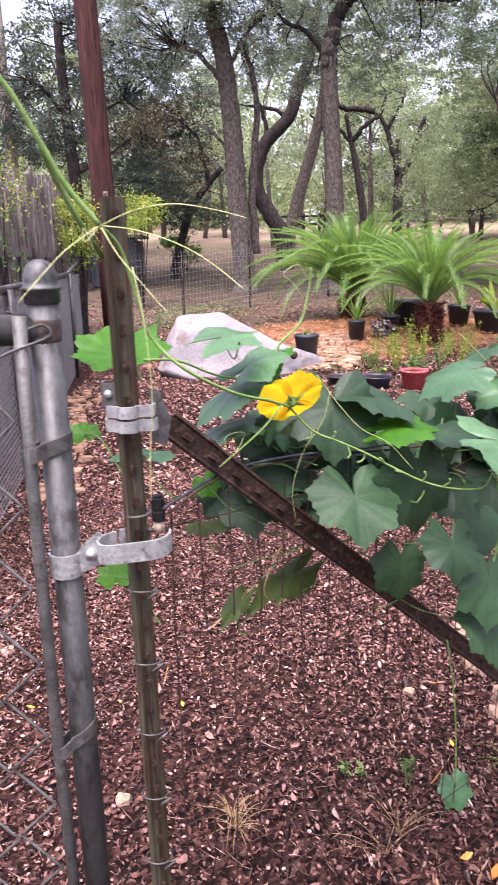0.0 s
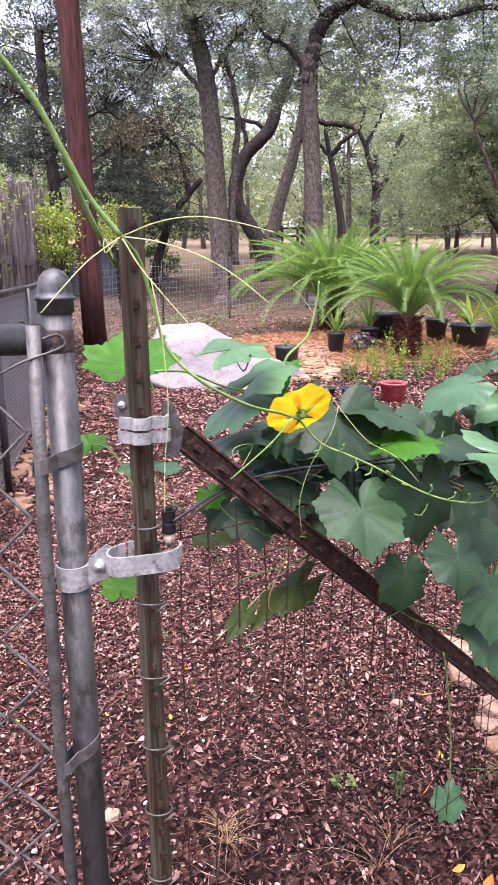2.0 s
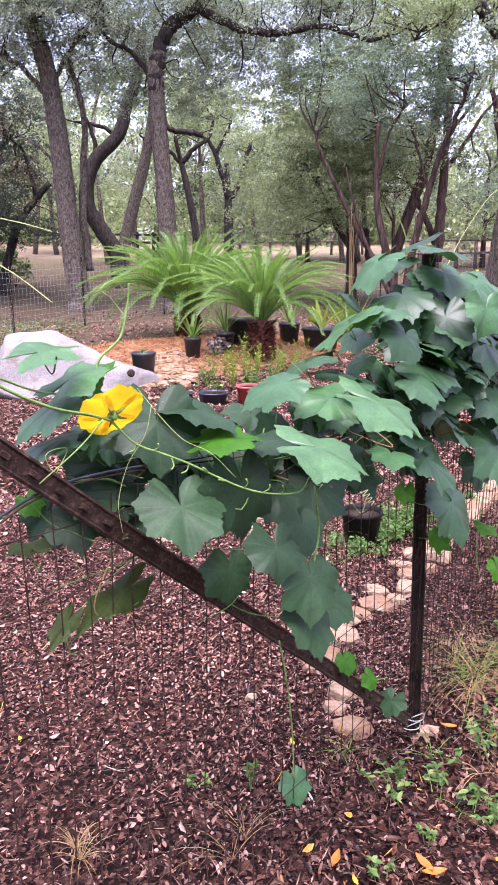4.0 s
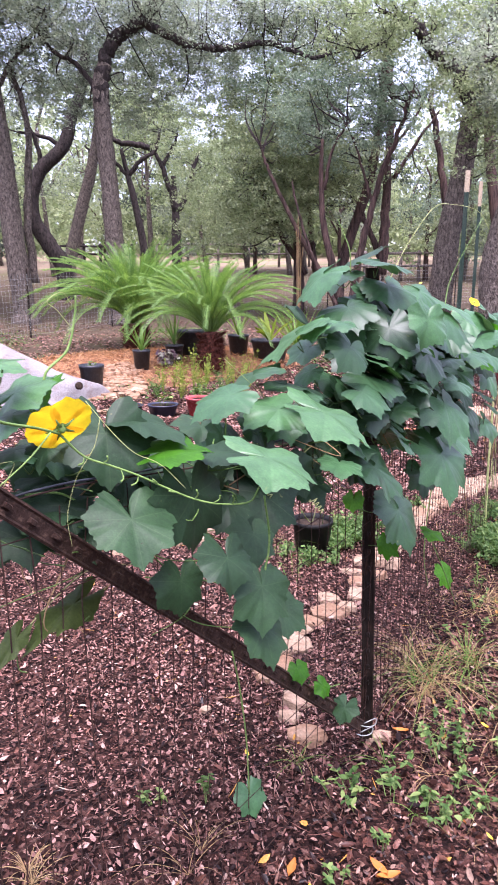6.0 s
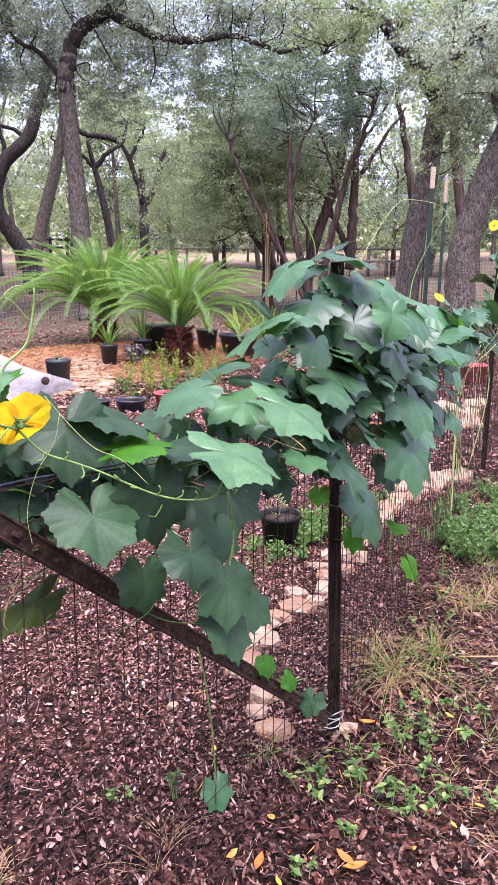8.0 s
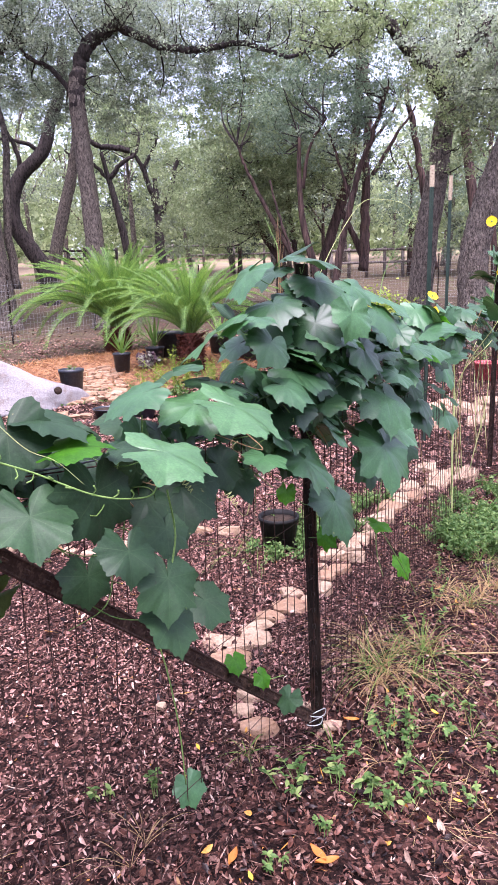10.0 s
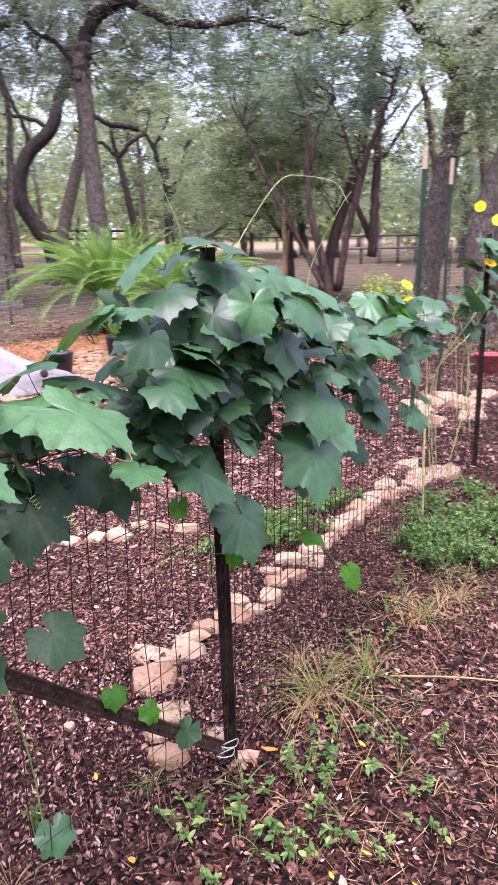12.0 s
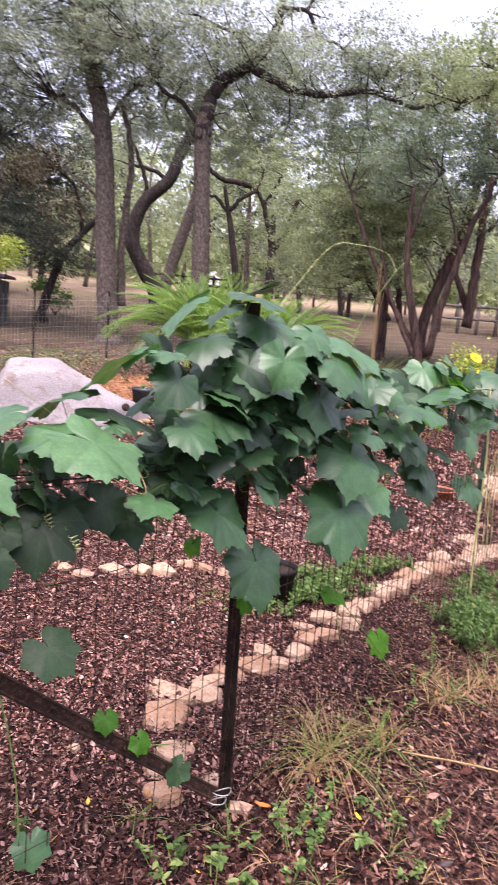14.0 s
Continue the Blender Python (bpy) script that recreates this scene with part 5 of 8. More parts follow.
def leaf_mesh(k, mat):
    """A gourd leaf with five pointed lobes and a toothed rim, one unit from stalk to tip along y."""
    rng = np.random.default_rng(100 + k)
    dip, ear = rng.uniform(0.74, 0.82), rng.uniform(0.93, 1.0)
    key = [(0, 1.03), (3, 0.98), (11, 0.89), (24, dip), (32, dip + 0.01), (42, ear - 0.08), (49, ear), (55, ear - 0.08), (65, dip + 0.02), (76, dip), (88, 0.82), (97, 0.92), (104, 0.83),
           (118, 0.74), (132, 0.73), (145, 0.79), (155, 0.72), (165, 0.56), (172, 0.34), (177, 0.12), (180, 0.03)]
    ang = np.concatenate([-np.arange(180, 0, -3.0), np.arange(0, 181, 3.0)])
    ka, kr = np.array([q[0] for q in key], float), np.array([q[1] for q in key])
    R = np.interp(np.abs(ang + 4 * rng.normal() * np.sin(np.radians(np.abs(ang)))), ka, kr)
    step = np.arange(len(ang))
    R *= 1 + 0.032 * (step % 4 == 0) - 0.018 * (step % 4 == 2) + rng.normal(size=len(ang)) * 0.014
    R *= 1 + 0.07 * np.sin(np.radians(ang) + rng.uniform(0, 6))
    rings = (0.0, 0.30, 0.56, 0.80, 1.0)
    V = [(0, 0, 0)]
    cup, fold, wave, ph, droop = rng.uniform(0.02, 0.16), rng.uniform(0.02, 0.24), rng.uniform(0.04, 0.10), rng.uniform(0, 6), rng.uniform(0.10, 0.34)
    for q in rings[1:]:
        for a, r in zip(np.radians(ang), R):
            x, y = r * q * math.sin(a), r * q * math.cos(a)
            # the blade sinks along the five main veins and swells between them
            vein = math.cos(a * 360 / 49)
            z = fold * abs(x) * 0.6 - cup * (r * q) ** 2 - droop * max(0, y) ** 2 * 0.7 + wave * q * q * math.sin(a * 4 + ph) - 0.0045 * vein * q * (1 - 0.5 * q) + 0.014 * q ** 3 * math.sin(a * 13 + ph * 2) - droop * 0.5 * x * x
            V.append((x, y, z))
    n = len(ang)
    F = [(0, 1 + j, 2 + j) for j in range(n - 1)]
    for i in range(len(rings) - 2):
        F += [(1 + i * n + j, 1 + (i + 1) * n + j, 2 + (i + 1) * n + j, 2 + i * n + j) for j in range(n - 1)]
    F = [tuple(reversed(f)) for f in F]
    s = Shape()
    s.add(V, F)
    return s.mesh("leaf", mat)


LEAVES = {k: [leaf_mesh(i + 10 * j, m) for i in range(6)] for j, (k, m) in enumerate((("old", M_VINE_LEAF), ("young", M_VINE_YOUNG), ("wilted", M_VINE_DARK), ("light", M_VINE_LIGHT), ("shaded", M_VINE_SHADED)))}
EYE_MID = Vector((0.3, -0.05, 1.4))
STALKS = []


def leaf(vine, p, tip, face, kind="old", narrow=1.0):
    """A leaf from its stalk end p to its tip; face: 0 looks outwards from the fence, 1 looks up."""
    p, tip = Vector(p), Vector(tip)
    y = (tip - p)
    L = y.length
    y.normalize()
    out = (EYE_MID - p).normalized()
    n = out * (1 - face) + Vector((0, 0, 1)) * face
    z = (n - y * n.dot(y)).normalized()
    x = y.cross(z)
    m = Matrix.Translation(p) @ Matrix((x, y, z)).transposed().to_4x4() @ Matrix.Diagonal((L * narrow, L, L, 1))
    put("leaf", LEAVES[kind][int(RNG.integers(0, 6))], vine, m)
    STALKS.append((p, z))


def blade(vine, p, tip, normal, kind="old"):
    """A leaf given by its stalk end, its tip and the way its upper side faces."""
    p, tip = Vector(p), Vector(tip)
    y = tip - p
    L = y.length * 1.02
    y.normalize()
    n = Vector(normal)
    z = (n - y * n.dot(y)).normalized()
    x = y.cross(z)
    put("leaf", LEAVES[kind][int(RNG.integers(0, 6))], vine, Matrix.Translation(p) @ Matrix((x, y, z)).transposed().to_4x4() @ Matrix.Diagonal((L, L, L, 1)))
    STALKS.append((p, z))


def stalks(vine, axis_of):
    """Thin stalks from the leaves back to the vine's stem."""
    for p, z in STALKS:
        q = Vector(axis_of(p)) + Vector(RNG.normal(size=3)) * 0.01
        q.z -= 0.05
        mid = (p + q) / 2 - z * 0.03
        s = Shape()
        tube(s, smooth_path([p - z * 0.002, mid, q], 4), (0.0009, 0.0014), 5, 0, False)
        part("stalk", s, M_STALK, vine)
    STALKS.clear()


def flower(vine, c, normal, size, droop=0.0):
    c, z = Vector(c), Vector(normal).normalized()
    x = Vector((0, 0, 1)).cross(z)
    x = x.normalized() if x.length > 0.1 else Vector((1, 0, 0))
    y = z.cross(x)
    m = Matrix.Translation(c) @ Matrix((x, y, z)).transposed().to_4x4()
    s0 = Shape()
    lathe(s0, [(0.002, -0.012), (0.006, -0.008), (0.008, 0.0), (0.004, 0.006)], 8)
    root = part("flower", s0, M_STEM, vine, "open yellow five-petalled gourd flower", m)
    n = 9
    for k in range(5):
        s = Shape()
        V, F = [], []
        for i in range(n):
            v = i / (n - 1)
            w = 0.56 * (math.sin(v * math.pi * 0.60 + 0.10) ** 0.9) * (1 if v < 0.86 else 1 - (v - 0.86) * 1.8)
            for j in range(7):
                u = (j / 6 - 0.5) * 2
                rr = v * (1 - 0.10 * u * u * v) + (0.02 * math.sin(u * 7 + k) if v > 0.9 else 0)
                V.append((u * w * 0.98 * size, rr * size * 0.98, size * (0.16 * v * v + droop * v * v + 0.045 * math.sin(u * 5 + k * 2) * v - 0.05 * abs(u) * v)))
        for i in range(n - 1):
            for j in range(6):
                F.append((i * 7 + j, i * 7 + j + 1, (i + 1) * 7 + j + 1, (i + 1) * 7 + j))
        s.add(V, F)
        part("petal", s, M_PETAL, root, m=pose(0, 0, 0.001 * (k % 2), 0, 0, 72 * k + 8))
    for k in range(5):
        s = Shape()
        tube(s, [(0.0, 0.002, -0.003), (0.0, 0.012, -0.005), (0.0, 0.024, -0.004)], (0.0035, 0.0008), 5)
        part("sepal", s, M_STEM, root, m=pose(0, 0, 0, 0, 0, 72 * k + 40))


def coil(s, a, axis, turns, r, length, wire=0.0008):
    a, axis = Vector(a), Vector(axis).normalized()
    u = axis.orthogonal().normalized()
    w = axis.cross(u)
    n = int(turns * 12)
    tube(s, [a + axis * (length * i / n) + (u * math.cos(i * 0.5236) + w * math.sin(i * 0.5236)) * r * (1 - 0.5 * i / n) for i in range(n + 1)], wire, 4, 0, False)


def on_fence(p):
    """The nearest place on the line of the garden fence."""
    best, q = 9e9, None
    for a, b in ((TP1, TP2), (TP2, TP3), (TP3, END)):
        a, b = Vector((*a, 0)), Vector((*b, 0))
        t = max(0, min(1, (Vector((p[0], p[1], 0)) - a).dot(b - a) / (b - a).length_squared))
        c = a + (b - a) * t
        d = (c.x - p[0]) ** 2 + (c.y - p[1]) ** 2
        if d < best:
            best, q = d, (c.x, c.y, p[2] + 0.03)
    return q


vine = thing("gourd_vine", "leafy green gourd vine with yellow flowers over the wire fence", "vine")
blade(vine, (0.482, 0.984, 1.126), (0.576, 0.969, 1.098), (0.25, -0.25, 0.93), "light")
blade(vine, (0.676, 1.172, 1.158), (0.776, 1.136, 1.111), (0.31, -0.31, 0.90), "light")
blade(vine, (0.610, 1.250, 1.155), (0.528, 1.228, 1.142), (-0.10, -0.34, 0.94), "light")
blade(vine, (0.698, 1.413, 1.181), (0.798, 1.398, 1.171), (0.10, 0.01, 0.99))
blade(vine, (0.500, 1.232, 1.192), (0.424, 1.231, 1.172), (-0.24, -0.23, 0.94))
blade(vine, (0.708, 1.326, 1.167), (0.742, 1.320, 1.166), (-0.03, -0.37, 0.93))
blade(vine, (0.869, 1.371, 1.161), (0.936, 1.343, 1.140), (0.12, -0.40, 0.91))
blade(vine, (0.935, 1.476, 1.181), (1.023, 1.437, 1.159), (0.12, -0.27, 0.96))
blade(vine, (0.910, 1.530, 1.233), (0.900, 1.475, 1.201), (-0.17, -0.47, 0.87))
blade(vine, (0.850, 1.636, 1.243), (0.793, 1.651, 1.212), (-0.51, -0.25, 0.82))
blade(vine, (1.017, 1.512, 1.296), (0.997, 1.471, 1.226), (-0.51, -0.67, 0.54))
blade(vine, (0.929, 1.590, 1.285), (0.905, 1.548, 1.226), (-0.73, -0.37, 0.57))
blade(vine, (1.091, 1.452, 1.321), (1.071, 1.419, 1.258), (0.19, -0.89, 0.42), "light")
blade(vine, (1.295, 1.668, 1.313), (1.376, 1.630, 1.264), (0.26, -0.50, 0.82))
blade(vine, (0.919, 1.552, 1.348), (0.898, 1.470, 1.321), (-0.27, -0.24, 0.93))
blade(vine, (1.079, 1.632, 1.403), (1.069, 1.551, 1.359), (0.06, -0.48, 0.88))
blade(vine, (0.874, 1.604, 1.430), (0.804, 1.636, 1.374), (-0.64, -0.07, 0.77))
blade(vine, (1.001, 1.744, 1.432), (0.924, 1.770, 1.403), (-0.39, -0.13, 0.91))
blade(vine, (1.084, 1.760, 1.489), (0.999, 1.784, 1.450), (-0.38, 0.12, 0.91))
blade(vine, (1.030, 1.592, 1.463), (1.112, 1.560, 1.452), (0.04, -0.06, 1.00))
blade(vine, (1.221, 1.695, 1.386), (1.269, 1.656, 1.351), (0.18, -0.53, 0.83))
blade(vine, (1.266, 1.709, 1.209), (1.262, 1.637, 1.137), (0.44, -0.65, 0.62))
blade(vine, (1.349, 1.772, 1.353), (1.437, 1.708, 1.312), (0.26, -0.25, 0.93))
blade(vine, (1.420, 1.823, 1.032), (1.406, 1.718, 0.954), (0.29, -0.60, 0.75))
blade(vine, (1.145, 1.586, 1.106), (1.126, 1.561, 1.059), (-0.66, -0.53, 0.54))
blade(vine, (1.027, 1.540, 1.089), (1.029, 1.506, 1.031), (0.59, -0.69, 0.42))
blade(vine, (1.389, 1.781, 0.877), (1.385, 1.672, 0.779), (0.34, -0.64, 0.69))
blade(vine, (0.963, 1.464, 0.950), (1.042, 1.424, 0.880), (0.46, -0.50, 0.73))
blade(vine, (1.087, 1.540, 0.797), (1.108, 1.472, 0.712), (0.43, -0.65, 0.63))
blade(vine, (0.865, 1.518, 1.039), (0.847, 1.443, 0.985), (-0.01, -0.59, 0.81))
blade(vine, (0.935, 1.546, 0.942), (0.971, 1.511, 0.890), (0.35, -0.64, 0.68))
blade(vine, (1.516, 1.951, 0.908), (1.503, 1.846, 0.852), (0.10, -0.47, 0.88))
blade(vine, (1.864, 2.240, 1.201), (1.966, 2.204, 1.236), (-0.35, -0.11, 0.93))
blade(vine, (1.826, 2.205, 1.140), (1.874, 2.149, 1.103), (0.06, -0.51, 0.86), "young")
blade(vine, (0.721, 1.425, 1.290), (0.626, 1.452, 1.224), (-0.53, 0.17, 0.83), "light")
blade(vine, (0.760, 1.390, 1.316), (0.710, 1.399, 1.290), (-0.46, -0.02, 0.89))
blade(vine, (0.601, 1.381, 1.210), (0.502, 1.406, 1.173), (-0.32, 0.11, 0.94))
blade(vine, (0.914, 1.477, 0.864), (0.905, 1.464, 0.831), (-0.80, -0.44, 0.41), "young")
blade(vine, (1.071, 1.565, 0.691), (1.060, 1.549, 0.647), (-0.91, -0.25, 0.32), "young")
blade(vine, (1.417, 1.847, 0.585), (1.464, 1.825, 0.571), (0.17, -0.22, 0.96), "young")
blade(vine, (1.243, 1.769, 1.148), (1.260, 1.694, 1.088), (0.42, -0.51, 0.75))
blade(vine, (1.124, 1.662, 1.228), (1.135, 1.607, 1.180), (0.32, -0.59, 0.74))
blade(vine, (1.648, 2.070, 1.097), (1.660, 1.992, 1.036), (0.25, -0.57, 0.78))
blade(vine, (1.454, 1.894, 1.235), (1.516, 1.867, 1.167), (0.47, -0.59, 0.66))
blade(vine, (1.424, 1.934, 0.772), (1.418, 1.882, 0.711), (0.23, -0.75, 0.62))
blade(vine, (0.772, 1.454, 1.203), (0.731, 1.460, 1.180), (-0.50, -0.21, 0.84))
blade(vine, (2.285, 2.718, 0.997), (2.307, 2.633, 0.912), (0.39, -0.60, 0.70))
blade(vine, (1.931, 2.396, 0.904), (1.947, 2.311, 0.846), (0.39, -0.47, 0.79))
# lower leaves, mostly of the darker kind with shade put into its colour
blade(vine, (0.256, 0.986, 1.044), (0.266, 0.922, 0.990), (0.14, -0.56, 0.82), "shaded")
blade(vine, (0.373, 1.055, 1.052), (0.384, 1.031, 0.958), (0.54, -0.80, 0.27), "shaded")
blade(vine, (0.343, 1.027, 0.910), (0.344, 1.011, 0.854), (0.30, -0.92, 0.27), "shaded")
blade(vine, (0.405, 0.964, 0.968), (0.406, 0.922, 0.920), (0.36, -0.70, 0.61), "shaded")
blade(vine, (0.473, 0.982, 0.901), (0.468, 0.937, 0.844), (0.30, -0.76, 0.57), "shaded")
blade(vine, (0.479, 0.994, 0.818), (0.492, 0.946, 0.772), (0.47, -0.53, 0.70), "shaded")
blade(vine, (0.504, 1.109, 0.946), (0.504, 1.068, 0.903), (0.29, -0.70, 0.65), "shaded")
blade(vine, (0.607, 1.223, 0.729), (0.658, 1.193, 0.696), (0.16, -0.59, 0.79), "shaded")
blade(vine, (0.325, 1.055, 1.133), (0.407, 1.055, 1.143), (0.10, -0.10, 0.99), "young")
blade(vine, (0.297, 1.118, 1.176), (0.388, 1.123, 1.161), (0.16, -0.08, 0.98), "shaded")
blade(vine, (0.236, 1.083, 1.163), (0.237, 1.034, 1.082), (0.10, -0.85, 0.51), "shaded")
blade(vine, (0.138, 1.028, 1.163), (0.121, 0.998, 1.138), (-0.39, -0.44, 0.81), "shaded")
blade(vine, (0.434, 1.115, 1.110), (0.499, 1.095, 1.118), (-0.14, -0.07, 0.99), "shaded")
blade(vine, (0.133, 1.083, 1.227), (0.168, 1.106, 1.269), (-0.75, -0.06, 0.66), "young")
blade(vine, (0.581, 1.278, 0.971), (0.574, 1.212, 0.891), (0.03, -0.77, 0.64), "shaded")
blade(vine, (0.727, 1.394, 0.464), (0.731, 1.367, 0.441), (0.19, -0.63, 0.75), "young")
blade(vine, (0.196, 1.130, 1.109), (0.175, 1.108, 1.078), (-0.49, -0.51, 0.70), "shaded")
blade(vine, (0.329, 1.205, 1.071), (0.329, 1.165, 1.038), (-0.01, -0.64, 0.77), "shaded")
blade(vine, (0.463, 1.280, 1.041), (0.464, 1.239, 0.997), (0.17, -0.72, 0.68), "shaded")
blade(vine, (0.922, 1.504, 0.243), (0.892, 1.484, 0.208), (-0.64, -0.29, 0.71), "shaded")
blade(vine, (0.576, 1.332, 0.195), (0.586, 1.300, 0.154), (0.29, -0.71, 0.64))
blade(vine, (1.786, 2.264, 0.217), (1.801, 2.227, 0.157), (0.38, -0.74, 0.55), "young")
blade(vine, (0.816, 1.433, 0.376), (0.837, 1.420, 0.351), (0.38, -0.65, 0.66), "young")
blade(vine, (-0.094, 1.000, 1.271), (-0.106, 1.076, 1.295), (0.0, 0.30, -0.95), "young")
blade(vine, (-0.150, 1.000, 1.152), (-0.152, 1.026, 1.164), (0.0, 0.45, -0.89), "young")
blade(vine, (-0.068, 1.010, 1.117), (-0.075, 1.066, 1.121), (0.0, 0.10, 0.99))
blade(vine, (-0.120, 1.000, 0.917), (-0.125, 1.036, 0.927), (0.0, 0.35, -0.93), "young")
blade(vine, (0.028, 0.985, 1.003), (0.018, 1.022, 1.007), (0.0, 0.05, 0.99), "wilted")
leaf(vine, (0.117, 1.151, 1.111), (0.131, 1.123, 1.070), 0.2)
leaf(vine, (0.026, 1.090, 1.041), (0.041, 1.075, 1.022), 0.2, "young")
blade(vine, (0.058, 1.007, 1.290), (0.114, 1.039, 1.307), (-0.14, -0.25, 0.96), "light")
blade(vine, (0.099, 1.041, 1.245), (0.154, 1.067, 1.279), (-0.44, -0.23, 0.87), "light")
blade(vine, (0.091, 1.059, 1.209), (0.014, 1.032, 1.183), (-0.30, -0.08, 0.95))
blade(vine, (0.092, 1.071, 1.150), (0.016, 1.053, 1.143), (-0.11, 0.04, 0.99))
blade(vine, (0.154, 1.129, 1.133), (0.206, 1.092, 1.103), (0.26, -0.37, 0.89))
blade(vine, (0.074, 1.119, 0.996), (0.101, 1.083, 0.972), (0.00, -0.56, 0.83))
leaf(vine, (0.168, 1.083, 0.872), (0.085, 0.965, 0.878), 0.55, "wilted", 0.26)
leaf(vine, (0.072, 0.985, 0.874), (0.045, 0.940, 0.858), 0.5, "wilted", 0.4)
blade(vine, (2.075, 2.486, 1.167), (2.266, 2.430, 1.190), (-0.12, 0.01, 0.99))
blade(vine, (1.818, 2.266, 1.155), (1.825, 2.204, 1.073), (0.10, -0.79, 0.61))
blade(vine, (1.583, 2.066, 1.227), (1.527, 2.064, 1.174), (-0.65, -0.29, 0.70))
blade(vine, (2.391, 2.800, 1.018), (2.471, 2.779, 1.048), (-0.38, -0.17, 0.91))
blade(vine, (1.930, 2.395, 0.865), (1.954, 2.310, 0.781), (0.31, -0.62, 0.72))
blade(vine, (1.545, 2.044, 1.283), (1.622, 2.028, 1.292), (-0.12, 0.00, 0.99))
blade(vine, (2.428, 2.875, 0.718), (2.447, 2.795, 0.638), (0.33, -0.63, 0.71))
blade(vine, (1.863, 2.334, 0.995), (1.920, 2.313, 0.929), (0.41, -0.71, 0.58))


def inner_leaves(v, a, b, z0, z1, n, size, off, kind="shaded"):
    """Leaves deeper in the mass; the default kind has their shade in its colour."""
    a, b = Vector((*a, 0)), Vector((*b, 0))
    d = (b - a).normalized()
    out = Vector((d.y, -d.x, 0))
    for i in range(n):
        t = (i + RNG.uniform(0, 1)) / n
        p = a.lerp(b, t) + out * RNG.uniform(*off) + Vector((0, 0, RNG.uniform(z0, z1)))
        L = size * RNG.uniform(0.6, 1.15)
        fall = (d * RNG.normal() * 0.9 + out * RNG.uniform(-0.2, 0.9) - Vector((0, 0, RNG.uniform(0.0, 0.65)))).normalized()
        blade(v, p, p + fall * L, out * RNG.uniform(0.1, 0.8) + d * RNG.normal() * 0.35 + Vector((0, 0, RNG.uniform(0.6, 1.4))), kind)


def along(t, a=TP1, b=TP2):
    return (a[0] + (b[0] - a[0]) * t, a[1] + (b[1] - a[1]) * t)


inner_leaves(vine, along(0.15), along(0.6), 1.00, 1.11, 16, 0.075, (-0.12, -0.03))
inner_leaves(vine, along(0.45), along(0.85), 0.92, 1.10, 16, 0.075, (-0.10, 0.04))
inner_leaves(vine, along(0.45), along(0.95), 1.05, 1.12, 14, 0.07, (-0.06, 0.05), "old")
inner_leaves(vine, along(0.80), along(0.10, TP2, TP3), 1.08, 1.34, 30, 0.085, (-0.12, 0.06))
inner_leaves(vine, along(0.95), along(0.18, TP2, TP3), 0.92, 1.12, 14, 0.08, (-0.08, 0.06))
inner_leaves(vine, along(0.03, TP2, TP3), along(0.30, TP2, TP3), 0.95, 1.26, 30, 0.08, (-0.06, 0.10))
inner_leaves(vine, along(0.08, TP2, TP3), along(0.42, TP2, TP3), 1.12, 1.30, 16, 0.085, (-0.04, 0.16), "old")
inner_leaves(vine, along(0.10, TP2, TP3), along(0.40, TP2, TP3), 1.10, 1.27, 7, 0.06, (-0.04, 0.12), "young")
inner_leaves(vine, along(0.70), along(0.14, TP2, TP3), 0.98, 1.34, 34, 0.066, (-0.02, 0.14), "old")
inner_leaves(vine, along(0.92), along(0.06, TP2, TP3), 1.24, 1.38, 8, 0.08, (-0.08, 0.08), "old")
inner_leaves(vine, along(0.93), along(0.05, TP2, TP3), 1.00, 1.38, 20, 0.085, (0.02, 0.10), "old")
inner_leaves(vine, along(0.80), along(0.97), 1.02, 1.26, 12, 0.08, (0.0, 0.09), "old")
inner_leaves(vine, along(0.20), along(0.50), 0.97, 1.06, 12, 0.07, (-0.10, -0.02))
stalks(vine, on_fence)

s = Shape()
tube(s, smooth_path([(-0.230, 0.720, 1.673), (-0.206, 0.736, 1.646), (-0.181, 0.753, 1.610), (-0.150, 0.768, 1.569), (-0.125, 0.781, 1.519), (-0.104, 0.789, 1.479), (-0.073, 0.798, 1.439)], 6), (0.0034, 0.0032), 7)
part("stem", s, M_STEM, vine)
s = Shape()
tube(s, smooth_path([(-0.130, 0.789, 1.523), (-0.118, 0.817, 1.482), (-0.101, 0.845, 1.439), (-0.089, 0.898, 1.406)], 6), (0.0034, 0.0034), 7)
part("stem", s, M_STEM, vine)
s = Shape()
tube(s, smooth_path([(-0.073, 0.798, 1.439), (-0.056, 0.825, 1.413), (-0.040, 0.833, 1.353), (-0.028, 0.839, 1.311), (0.012, 0.831, 1.272), (0.071, 0.864, 1.235), (0.120, 0.920, 1.212), (0.155, 0.966, 1.192)], 6), (0.0024, 0.002), 7)
part("stem", s, M_STEM, vine)
s = Shape()
tube(s, smooth_path([(-0.051, 0.956, 1.267), (-0.005, 0.982, 1.261), (0.054, 1.015, 1.232), (0.122, 1.054, 1.217)], 6), (0.002, 0.0015), 7)
part("stem", s, M_STEM, vine)
s = Shape()
tube(s, smooth_path([(0.140, 1.052, 1.226), (0.145, 1.055, 1.270), (0.181, 1.075, 1.303), (0.196, 1.084, 1.356), (0.199, 1.086, 1.386)], 6), (0.0024, 0.0015), 7)
part("stem", s, M_STEM, vine)
s = Shape()
tube(s, smooth_path([(0.050, 0.887, 1.129), (0.107, 0.919, 1.169), (0.140, 0.938, 1.201)], 6), (0.0009, 0.0014), 7)
part("stem", s, M_STEM, vine)
s = Shape()
